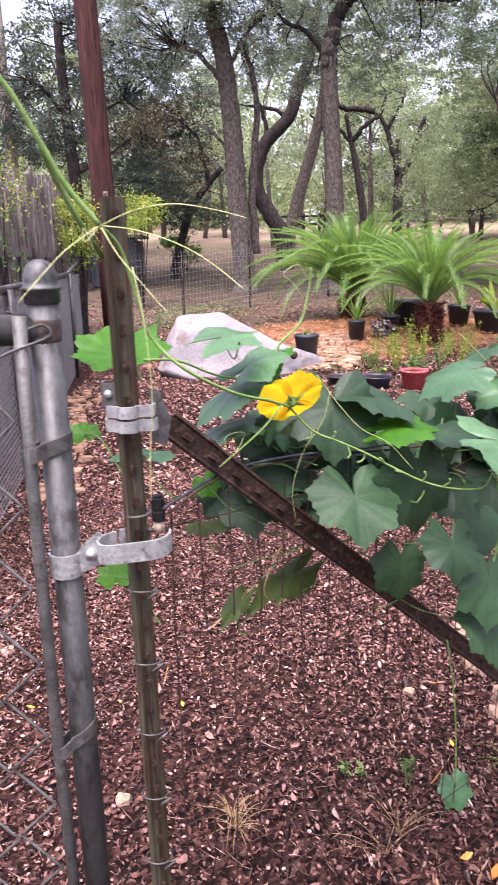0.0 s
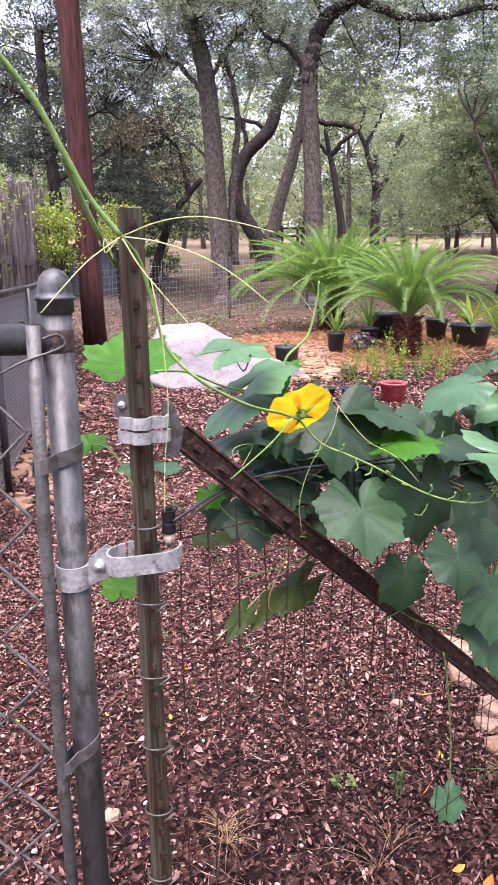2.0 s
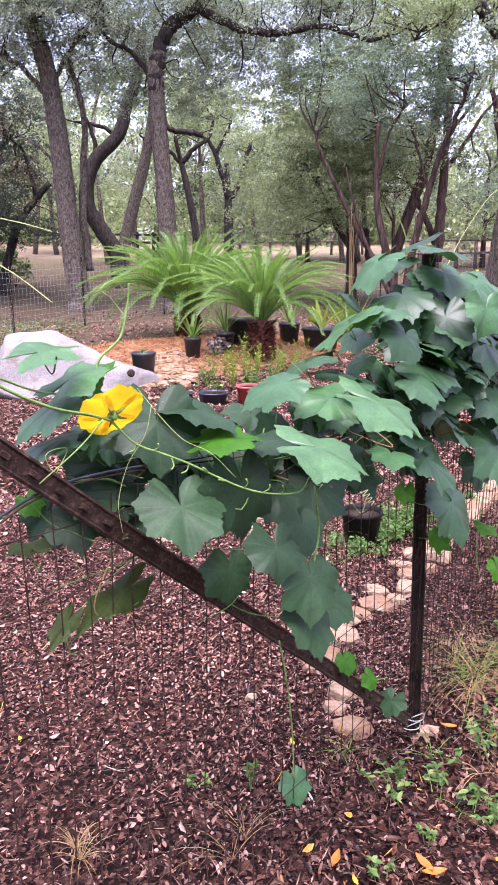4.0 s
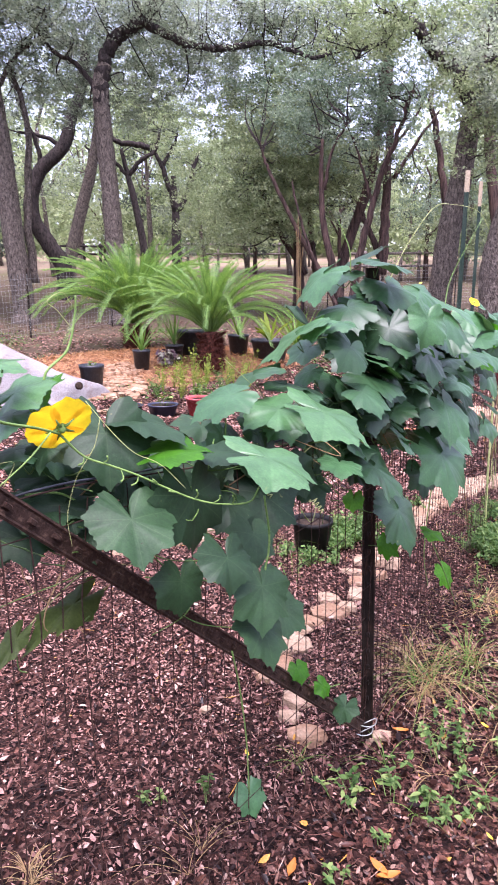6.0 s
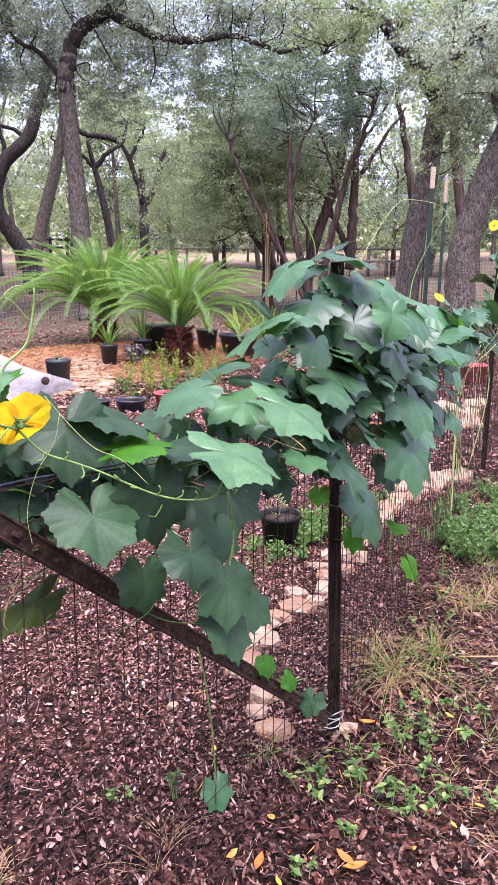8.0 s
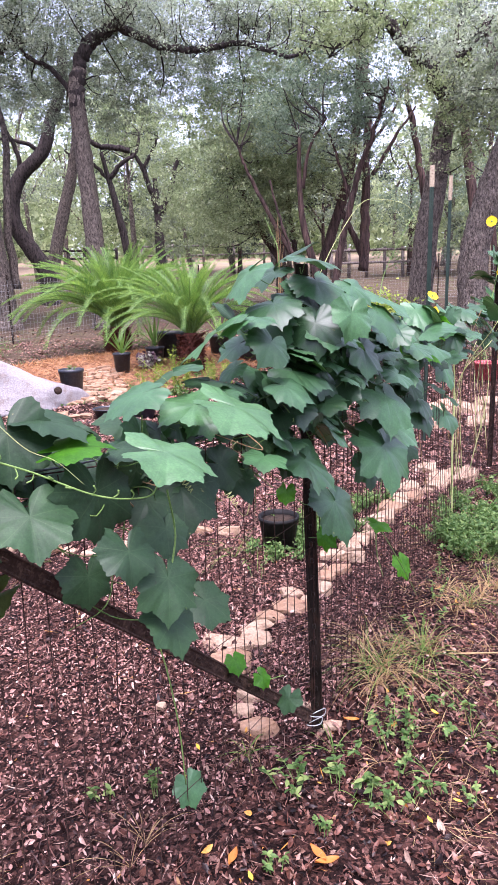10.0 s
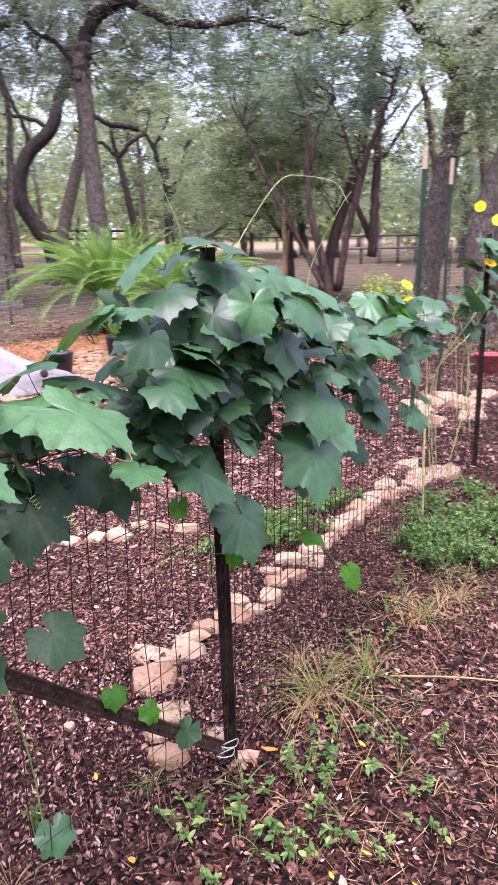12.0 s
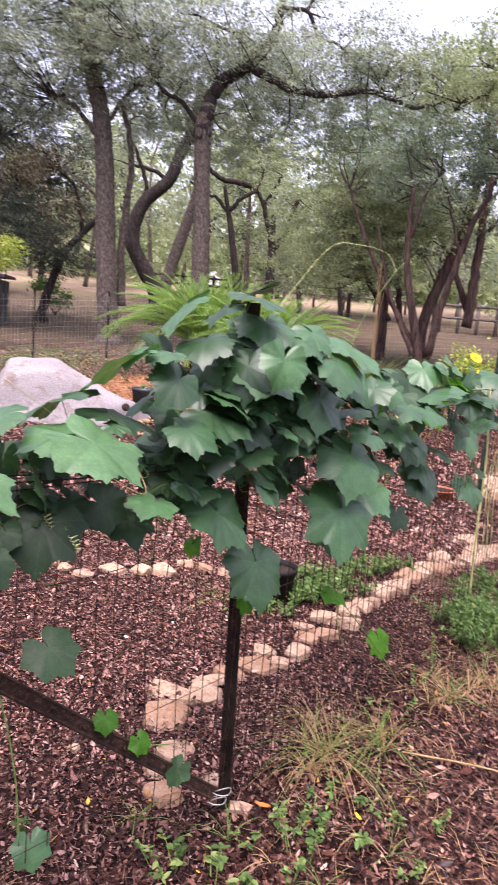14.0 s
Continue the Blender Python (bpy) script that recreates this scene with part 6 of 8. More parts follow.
tube(s, smooth_path([(0.102, 1.054, 1.081), (0.162, 1.088, 1.066), (0.223, 1.122, 1.008)], 6), (0.0022, 0.002), 7)
part("stem", s, M_STEM, vine)
s = Shape()
tube(s, smooth_path([(0.505, 1.246, 0.633), (0.525, 1.258, 0.540), (0.545, 1.269, 0.400), (0.555, 1.275, 0.242)], 6), (0.002, 0.0016), 7)
part("stem", s, M_STEM, vine)
s = Shape()
tube(s, smooth_path([(0.486, 1.007, 1.053), (0.498, 1.013, 0.967), (0.484, 1.005, 0.887), (0.511, 1.021, 0.826), (0.516, 1.023, 0.790)], 6), (0.002, 0.0014), 7)
part("stem", s, M_STEM, vine)
s = Shape()
tube(s, smooth_path([(0.482, 1.280, 0.647), (0.616, 1.355, 0.503), (0.692, 1.398, 0.432), (0.821, 1.470, 0.343), (0.915, 1.523, 0.306)], 6), (0.002, 0.0015), 7)
part("stem", s, M_STEM, vine)
s = Shape()
tube(s, smooth_path([(1.730, 2.213, 0.911), (1.657, 2.147, 0.820), (1.544, 2.043, 0.664), (1.503, 2.006, 0.445), (1.575, 2.072, 0.272)], 6), (0.0025, 0.0018), 7)
part("stem", s, M_STEM, vine)
s = Shape()
tube(s, smooth_path([(1.447, 1.915, 0.566), (1.683, 2.129, 0.298), (1.943, 2.366, -0.025), (2.049, 2.463, -0.292)], 6), (0.002, 0.0015), 7)
part("stem", s, M_STEM, vine)
s = Shape()
tube(s, smooth_path([(-0.072, 0.789, 1.439), (-0.031, 0.767, 1.453), (0.011, 0.742, 1.457), (0.052, 0.725, 1.450), (0.086, 0.705, 1.440)], 6), (0.0008, 0.0004), 7)
part("tendril", s, M_TENDRIL, vine)
s = Shape()
tube(s, smooth_path([(-0.071, 0.789, 1.439), (-0.032, 0.767, 1.433), (0.011, 0.742, 1.419), (0.047, 0.725, 1.399), (0.082, 0.706, 1.371)], 6), (0.0008, 0.0004), 7)
part("tendril", s, M_TENDRIL, vine)
s = Shape()
tube(s, smooth_path([(-0.073, 0.781, 1.438), (-0.104, 0.751, 1.413), (-0.128, 0.729, 1.386), (-0.147, 0.708, 1.362)], 6), (0.0008, 0.0004), 7)
part("tendril", s, M_TENDRIL, vine)
s = Shape()
tube(s, smooth_path([(-0.071, 0.789, 1.437), (-0.052, 0.774, 1.407), (-0.029, 0.759, 1.380), (0.002, 0.742, 1.345)], 6), (0.0008, 0.0004), 7)
part("tendril", s, M_TENDRIL, vine)
s = Shape()
tube(s, smooth_path([(-0.044, 0.826, 1.394), (-0.033, 0.818, 1.328), (-0.028, 0.814, 1.245), (-0.034, 0.814, 1.174), (-0.036, 0.809, 1.112)], 6), (0.0008, 0.0004), 7)
part("tendril", s, M_TENDRIL, vine)
s = Shape()
tube(s, smooth_path([(-0.077, 0.797, 1.436), (-0.091, 0.795, 1.422), (-0.091, 0.795, 1.437), (-0.082, 0.797, 1.413)], 6), (0.0008, 0.0004), 7)
part("tendril", s, M_TENDRIL, vine)
s = Shape()
tube(s, smooth_path([(0.195, 0.985, 1.235), (0.232, 0.99, 1.185), (0.265, 0.99, 1.150), (0.305, 0.99, 1.128), (0.345, 0.99, 1.085)], 6), (0.0006, 0.0004), 6)
part("tendril", s, M_TENDRIL, vine)
s = Shape()
tube(s, smooth_path([(0.072, 1.003, 1.111), (0.089, 1.012, 1.144), (0.058, 0.995, 1.140), (0.072, 1.003, 1.093), (0.054, 0.993, 1.078)], 6), (0.0006, 0.0004), 6)
part("tendril", s, M_TENDRIL, vine)
s = Shape()
tube(s, smooth_path([(0.187, 1.068, 1.339), (0.167, 1.056, 1.365), (0.153, 1.048, 1.378), (0.176, 1.061, 1.391), (0.191, 1.070, 1.373)], 6), (0.0006, 0.0004), 6)
part("tendril", s, M_TENDRIL, vine)
s = Shape()
tube(s, smooth_path([(0.214, 0.98, 1.21), (0.204, 0.985, 1.165), (0.176, 0.985, 1.12), (0.160, 0.99, 1.06), (0.164, 0.99, 1.01)], 6), (0.0006, 0.0004), 6)
part("tendril", s, M_TENDRIL, vine)
s = Shape()
tube(s, smooth_path([(0.502, 1.268, 1.258), (0.600, 1.323, 1.176), (0.705, 1.382, 1.084)], 6), (0.0006, 0.0004), 6)
part("tendril", s, M_TENDRIL, vine)
s = Shape()
tube(s, smooth_path([(1.108, 1.668, 1.422), (1.167, 1.691, 1.507), (1.252, 1.697, 1.613), (1.326, 1.708, 1.627), (1.412, 1.709, 1.613), (1.440, 1.687, 1.561)], 6), (0.001, 0.0006), 7)
part("tendril", s, M_TENDRIL, vine)
s = Shape()
tube(s, smooth_path([(1.348, 1.753, 1.325), (1.389, 1.786, 1.425), (1.468, 1.791, 1.561), (1.515, 1.819, 1.606)], 6), (0.0013, 0.0008), 7)
part("stem", s, M_STEM, vine)
s = Shape()
tube(s, smooth_path([(0.989, 1.675, 1.435), (0.985, 1.677, 1.494), (0.966, 1.686, 1.545), (0.956, 1.691, 1.574)], 6), (0.0016, 0.0012), 7)
part("stem", s, M_STEM, vine)
s = Shape()
coil(s, (0.415, 1.242, 0.729), (0.45, -0.5, -0.75), 4.2, 0.0085, 0.034)
part("tendril", s, M_TENDRIL, vine)
s = Shape()
coil(s, (0.045, 0.988, 1.124), (0.45, -0.5, -0.75), 4.2, 0.0085, 0.034)
part("tendril", s, M_TENDRIL, vine)
s = Shape()
coil(s, (0.643, 1.152, 0.989), (0.45, -0.5, -0.75), 4.2, 0.0085, 0.034)
part("tendril", s, M_TENDRIL, vine)
s = Shape()
coil(s, (0.464, 0.994, 0.900), (0.45, -0.5, -0.75), 4.2, 0.0085, 0.034)
part("tendril", s, M_TENDRIL, vine)
s = Shape()
coil(s, (0.586, 1.281, 0.990), (0.45, -0.5, -0.75), 4.2, 0.0085, 0.034)
part("tendril", s, M_TENDRIL, vine)
# the budded runner from the flower along the front of the leaves
BUDDED = [(0.155, 0.968, 1.190), (0.187, 0.972, 1.155), (0.227, 0.975, 1.136), (0.268, 0.98, 1.116), (0.311, 0.98, 1.092), (0.356, 0.98, 1.069), (0.402, 0.982, 1.055), (0.451, 0.985, 1.053), (0.470, 0.99, 1.075)]
s = Shape()
bow = smooth_path(BUDDED, 6)
tube(s, bow, (0.0019, 0.0014), 7)
part("stem", s, M_STEM, vine)
for k in range(6, 40, 4):
    s = Shape()
    a = bow[k]
    d = Vector((RNG.normal() * 0.5, -0.3, RNG.choice((-1.0, 1.0)) * 0.6 + RNG.normal() * 0.3)).normalized()
    L = RNG.uniform(0.010, 0.022)
    tube(s, smooth_path([a, a + d * L * 0.6 + Vector((0.004, 0, -0.002)), a + d * L], 3), (0.0008, 0.0016), 5)
    part("bud", s, M_STEM, vine)
# a tangle of thin runners, curls and dry strands inside the leaves
for k in range(44):
    t0 = RNG.uniform(0.2, 1.0)
    a = Vector((*along(t0), RNG.uniform(0.86, 1.14)))
    d = Vector((*along(max(0.1, min(1.08, t0 + RNG.normal() * 0.16))), RNG.uniform(0.78, 1.14)))
    o = Vector((0.48, -0.88, 0)) * RNG.uniform(-0.06, 0.03)
    mid = (a + d) / 2 + Vector(RNG.normal(size=3)) * 0.05 + o
    s = Shape()
    tube(s, smooth_path([a + o, mid, d + o + Vector((0, 0, RNG.normal() * 0.02))], 6), (0.0016, 0.0009), 5, 0, False)
    part("runner", s, (M_STEM, M_STALK, M_DRYSTEM, M_TENDRIL)[k % 4], vine)


far_vine = thing("gourd_vine", "thin gourd vine with yellow flowers climbing a far post", "vine")
inner_leaves(far_vine, along(0.30, TP2, TP3), along(0.95, TP2, TP3), 1.08, 1.26, 24, 0.10, (-0.06, 0.14), "old")
inner_leaves(far_vine, along(0.25, TP2, TP3), along(0.9, TP2, TP3), 0.62, 1.10, 10, 0.08, (-0.05, 0.10))
inner_leaves(far_vine, along(0.86, TP2, TP3), along(0.25, TP3, END), 1.05, 1.66, 24, 0.10, (-0.12, 0.14), "old")
inner_leaves(far_vine, along(0.05, TP3, END), along(0.9, TP3, END), 1.05, 1.5, 16, 0.11, (-0.1, 0.15))
stalks(far_vine, on_fence)
flower(vine, (0.156, 0.970, 1.202), (-0.25, 0.75, 0.60), 0.052)
flower(far_vine, (3.497, 3.886, 1.779), (-0.79, -0.70, 0.15), 0.037)
flower(far_vine, (3.589, 3.814, 1.693), (-0.77, -0.70, 0.51), 0.042)
flower(far_vine, (3.561, 3.836, 1.428), (-0.05, -0.70, 0.81), 0.042)
flower(far_vine, (2.560, 3.202, 1.315), (0.08, -0.70, 0.72), 0.034)
flower(far_vine, (2.573, 3.194, 1.232), (-0.80, -0.70, 1.00), 0.03)
s = Shape()
tube(s, smooth_path([(*along(0.3, TP2, TP3), 1.14), (*along(0.5, TP2, TP3), 1.18), (*along(0.7, TP2, TP3), 1.16), (*along(0.9, TP2, TP3), 1.25), (*along(1.0, TP2, TP3), 1.55), (3.74, 4.02, 1.72), (3.83, 4.05, 1.82), (3.93, 4.02, 1.79)], 6), (0.005, 0.002), 7)
part("stem", s, M_STEM, far_vine)
s = Shape()
tube(s, smooth_path([(*along(0.60, TP2, TP3), 0.0), (*along(0.585, TP2, TP3), 0.4), (*along(0.58, TP2, TP3), 0.8), (*along(0.55, TP2, TP3), 1.18)], 6), (0.006, 0.005), 8, 0.05)
part("stem", s, M_TENDRIL, far_vine, "thick pale yellowing stem")
for k in range(14):
    t = RNG.uniform(0.45, 0.95)
    s = Shape()
    x, y = along(t, TP2, TP3)
    tube(s, smooth_path([(x, y, RNG.uniform(0.1, 0.5)), (x + RNG.normal() * 0.05, y + RNG.normal() * 0.05, 0.8), (x + RNG.normal() * 0.08, y + RNG.normal() * 0.08, RNG.uniform(1.0, 1.3))], 5), (0.003, 0.0015), 5)
    part("stem", s, M_TENDRIL if k % 2 else M_DRYSTEM, far_vine)


# ---- stones ----
def stone_mesh(k, rough=0.14, flat=0.5):
    """A broken slab: flat faces cut off a lump, with a pitted skin."""
    bm = bmesh.new()
    bmesh.ops.create_icosphere(bm, subdivisions=3, radius=1.0)
    rng = np.random.default_rng(500 + k)
    turn0 = rng.uniform(0, 6.28)
    cut = [(Vector((0.12 * rng.normal(), 0.12 * rng.normal(), 1)).normalized(), rng.uniform(0.40, 0.52))]
    for i in range(6):
        a = turn0 + i * 1.047 + rng.normal() * 0.25
        cut.append((Vector((math.cos(a), math.sin(a), rng.uniform(-0.12, 0.16))).normalized(), rng.uniform(0.62, 0.95)))
    for i in range(2):
        a = rng.uniform(0, 6.28)
        cut.append((Vector((math.cos(a), math.sin(a), rng.uniform(0.7, 1.3))).normalized(), rng.uniform(0.62, 0.74)))
    for v in bm.verts:
        v.co *= 1.5
        for n, d in cut:
            e = v.co.dot(n) - d
            if e > 0:
                v.co -= n * e
        c = v.co.copy()
        v.co *= 1 + rough * 0.30 * noise.noise(c * 1.7 + Vector((k * 3.1, 0, 0))) + rough * 0.22 * noise.noise(c * 5.5 + Vector((0, k * 1.7, 0)))
        v.co.z *= flat * 1.5
    me = bpy.data.meshes.new("stone")
    bm.to_mesh(me)
    bm.free()
    return me


STONES = [[], []]
for j, mt in enumerate((M_LIME, M_LIME_RED)):
    for k in range(6):
        me = stone_mesh(k + 10 * j)
        me.materials.append(mt)
        STONES[j].append(me)


def stone(x, y, size, label, group, red=0, sx=1.0, sz=1.0, lift=0.0):
    me = STONES[red][int(RNG.integers(0, 6))]
    z = at_ground(x, y) + size * 0.5 * sz * 0.45 + lift
    m = pose(x, y, z, RNG.normal() * 6, RNG.normal() * 6, RNG.uniform(0, 360)) @ Matrix.Diagonal((size * sx, size, size * sz, 1))
    put("limestone_rock" if red else "edging_stone", me, None, m, label, "stone", group)


EDGE = "pale buff limestone edging slab half sunk in the mulch"


def slab(x, y, wide, deep, group="edging stones", label=EDGE):
    """A flat edging stone, wide along the row and deep across it, laid close to its neighbours."""
    me = STONES[int(RNG.uniform() < 0.25)][int(RNG.integers(0, 6))]
    thick = 0.34 * min(wide, deep)
    m = pose(x, y, at_ground(x, y) + thick * 0.10, RNG.normal() * 5, RNG.normal() * 5, -26 + RNG.normal() * 9) @ Matrix.Diagonal((wide * 0.56, deep * 0.56, thick, 1)) @ pose(0, 0, 0, 0, 0, 90 * int(RNG.integers(0, 4)))
    put("edging_stone", me, None, m, label, "stone", group)


# the row that bounds the bed, from the brace's foot into the garden
for x, y, wide, deep in (
        (1.135, 1.655, 0.085, 0.055), (1.08, 1.78, 0.09, 0.07), (0.91, 1.74, 0.11, 0.09), (0.97, 1.93, 0.13, 0.11), (0.95, 2.11, 0.20, 0.17), (1.00, 2.28, 0.19, 0.11),
        (1.11, 2.27, 0.13, 0.12), (1.14, 2.38, 0.14, 0.06), (1.24, 2.43, 0.12, 0.11), (1.35, 2.48, 0.16, 0.14), (1.42, 2.60, 0.11, 0.10), (1.57, 2.60, 0.13, 0.11),
        (1.64, 2.73, 0.13, 0.10), (1.67, 2.85, 0.13, 0.07), (1.75, 2.77, 0.14, 0.11), (1.82, 2.96, 0.15, 0.11), (1.92, 2.90, 0.12, 0.11), (1.96, 3.04, 0.12, 0.14),
        (2.23, 3.28, 0.16, 0.15), (2.36, 3.36, 0.17, 0.17), (2.50, 3.51, 0.15, 0.20), (2.69, 3.68, 0.13, 0.18), (2.87, 3.86, 0.15, 0.18), (0.90, 1.85, 0.08, 0.06),
        (1.47, 2.51, 0.09, 0.09), (2.13, 3.15, 0.10, 0.10), (2.05, 3.10, 0.11, 0.11)):
    slab(x, y, wide, deep)
# the row across the far side of the bed
for x, y, wide in ((0.18, 3.80, 0.14), (0.33, 3.74, 0.13), (0.44, 3.69, 0.12), (0.53, 3.60, 0.09), (0.63, 3.50, 0.13), (0.78, 3.57, 0.15), (0.94, 3.58, 0.12), (1.06, 3.57, 0.15), (1.20, 3.70, 0.10), (1.30, 3.62, 0.10), (1.44, 3.56, 0.13),
                   (2.60, 3.58, 0.16), (2.77, 3.66, 0.2), (2.92, 3.72, 0.14), (3.05, 3.80, 0.2), (3.18, 3.86, 0.14), (3.29, 3.90, 0.17)):
    slab(x, y, wide, wide * 0.8)
stone(3.23, 3.95, 0.091, EDGE, "edging stones", 0, 1.4, 0.6)
stone(3.40, 3.91, 0.104, EDGE, "edging stones", 0, 1.4, 0.6)
stone(3.40, 4.04, 0.078, EDGE, "edging stones", 0, 1.4, 0.6)
stone(3.26, 4.20, 0.091, EDGE, "edging stones", 0, 1.4, 0.6)
stone(4.46, 5.97, 0.182, EDGE, "edging stones", 0, 1.4, 0.6)
stone(5.02, 6.22, 0.195, EDGE, "edging stones", 0, 1.4, 0.6)
stone(5.10, 5.99, 0.169, EDGE, "edging stones", 0, 1.4, 0.6)
stone(4.33, 5.54, 0.13, EDGE, "edging stones", 0, 1.4, 0.6)
stone(4.81, 6.34, 0.156, EDGE, "edging stones", 0, 1.4, 0.6)
stone(5.55, 6.32, 0.156, EDGE, "edging stones", 0, 1.4, 0.6)
stone(4.75, 5.47, 0.13, EDGE, "edging stones", 0, 1.4, 0.6)
for k in range(130):
    y = RNG.uniform(4.0, 7.6)
    x = -0.98 - 0.115 * (y - 3.4) + RNG.normal() * 0.10
    stone(x, y, RNG.uniform(0.02, 0.055), "rough ochre limestone chunk piled along the chain link fence", "fence foot rocks", 1, 1.3, 0.9)
for k in range(210):
    y = RNG.uniform(8.7, 10.4)
    x = RNG.uniform(1.12, 1.80) + (y - 8.7) * 0.16
    lift = 0.14 * max(0.0, 1 - ((x - 2.55) / 2.25) ** 2 - ((y - 10.9) / 1.45) ** 2)
    stone(x, y, RNG.uniform(0.03, 0.085), "flat ochre broken limestone slab in the bed", "bed slabs", 0 if k % 9 == 0 else 1, 1.4, 0.55, lift + 0.012 * (k % 4))
for k in range(7):
    x, y = 0.35 + k * 0.17 + RNG.normal() * 0.05, 8.15 - k * 0.05 + RNG.normal() * 0.07
    stone(x, y, RNG.uniform(0.07, 0.14), "flat ochre slab beside the white boulder", "slabs by the boulder", 1, 1.5, 0.4)


def boulder():
    bm = bmesh.new()
    bmesh.ops.create_icosphere(bm, subdivisions=5, radius=1.0)
    cut = [((-0.92, -0.1, 0.35), 0.80), ((-0.35, -0.25, 0.9), 0.62), ((0.42, -0.3, 0.86), 0.50), ((0.62, 0.3, 0.72), 0.52), ((0.2, -0.85, 0.48), 0.60), ((-0.4, -0.8, 0.45), 0.62), ((0.75, -0.6, 0.2), 0.72), ((0.9, 0.0, 0.35), 0.80), ((0.0, 0.9, 0.4), 0.6)]
    for v in bm.verts:
        for n, d in cut:
            n = Vector(n).normalized()
            e = v.co.dot(n) - d
            if e > 0:
                v.co -= n * e * 0.86
        c = v.co.copy()
        hgt = 0.36 + 0.80 * max(0, min(1, 0.5 - c.x * 0.62)) if c.z > 0 else 0.5
        v.co = Vector((c.x * 1.10, c.y * 0.52 * (1 - 0.18 * c.x), c.z * hgt * 0.88))
        v.co *= 1 + 0.05 * noise.noise(c * 2.6 + Vector((4, 1, 2))) + 0.02 * noise.noise(c * 8)
    bm.normal_update()
    me = bpy.data.meshes.new("boulder")
    bm.to_mesh(me)
    bm.free()
    me.materials.append(M_BOULDER)
    me.shade_smooth()
    root = thing("boulder", "long smooth white limestone boulder lying on the mulch", "boulder", pose(0.32, 8.82, 0.17, 0, 0, 7))
    put("rock", me, root)
    s = Shape()
    lathe(s, [(0.05, -0.02), (0.045, 0.01), (0.02, 0.014)], 10)
    part("hole", s, M_SOIL, root, "dark hollow in the rock", pose(0.60, -0.385, 0.06, 75, 0, 0))


boulder()

# ---- potted plants and sagos ----


def frond_mesh(k):
    """A feather leaf, one unit long along its bow: it leaves the crown along y and bends down, with fine leaflets in a shallow V."""
    rng = np.random.default_rng(300 + k)
    s = Shape()
    bend, side = 0.55 + 0.25 * k + rng.uniform(-0.08, 0.08), rng.normal() * 0.14
    pts, p = [], Vector((0, 0, 0))
    for i in range(17):
        v = i / 16
        pts.append(p.copy())
        a = -bend * v ** 1.2
        p = p + Vector((math.sin(side * v) * math.cos(a), math.cos(side * v) * math.cos(a), math.sin(a))) / 16
    tube(s, pts, (0.0075, 0.002), 5, 0, False)
    V, F, n = [], [], 0
    for i in range(128):
        v = 0.13 + 0.87 * i / 127
        f = v * 15.99
        a = min(15, int(f))
        c = pts[a].lerp(pts[a + 1], f - a)
        T = (pts[a + 1] - pts[a]).normalized()
        N = Vector((1, 0, 0)).cross(T).normalized()
        L = (0.092 * math.sin(min(1.0, v * 1.1) * math.pi * 0.80 + 0.32) + 0.018) * rng.uniform(0.9, 1.08)
        for sd in (-1, 1):
            d = (Vector((sd, 0, 0)) * 0.66 + T * 0.84 + N * (0.46 + rng.normal() * 0.06)).normalized()
            w = T * 0.0016
            mid = c + d * L * 0.55
            tip = c + d * L + Vector((0, 0, -0.34 * L)) + T * L * 0.12
            V += [tuple(c - w), tuple(c + w), tuple(mid + w), tuple(tip), tuple(mid - w)]
            F.append((n, n + 1, n + 2, n + 3, n + 4))
            n += 5
    s.add(V, F)
    return s.mesh("frond", M_FROND)


FRONDS = [frond_mesh(k) for k in range(7)]


def sago(x, y, trunk_h, trunk_r, n, length, label, lift=0.0, low=12.0):
    g = at_ground(x, y) + lift
    root = thing("sago_palm", label, "palm", Matrix.Translation((x, y, g)))
    s = Shape()
    lathe(s, [(trunk_r * 0.8, -0.05), (trunk_r, 0.08), (trunk_r * 1.02, trunk_h * 0.6), (trunk_r * 0.8, trunk_h), (trunk_r * 0.3, trunk_h + 0.06)], 18)
    part("trunk", s, M_CAUDEX, root)
    # stubs of old leaf bases
    s = Shape()
    for i in range(420):
        a, z = RNG.uniform(0, 6.28), RNG.uniform(0.02, trunk_h)
        d = Vector((math.cos(a), math.sin(a), 0.5))
        b = Vector((math.cos(a) * trunk_r * 0.9, math.sin(a) * trunk_r * 0.9, z))
        tube(s, [b, b + d * RNG.uniform(0.04, 0.10)], (0.013, 0.003), 4)
    tagged(part("leaf_scar", s, M_CAUDEX, root), kind="stuff")
    for i in range(n):
        q = i / n
        el = 88 - (88 - low) * q ** 1.15 + RNG.normal() * 5
        az = i * 137.5 + RNG.normal() * 6
        L = length * (0.70 + 0.36 * min(1, q * 1.8)) * RNG.uniform(0.92, 1.06)
        m = pose(0, 0, trunk_h + 0.02, 0, 0, az) @ pose(0, trunk_r * 0.35, 0, el, 0, 0) @ Matrix.Diagonal((L, L, L, 1))
        put("frond", FRONDS[max(0, min(6, int(q * 7 + RNG.normal() * 0.7)))], root, m)
    return root


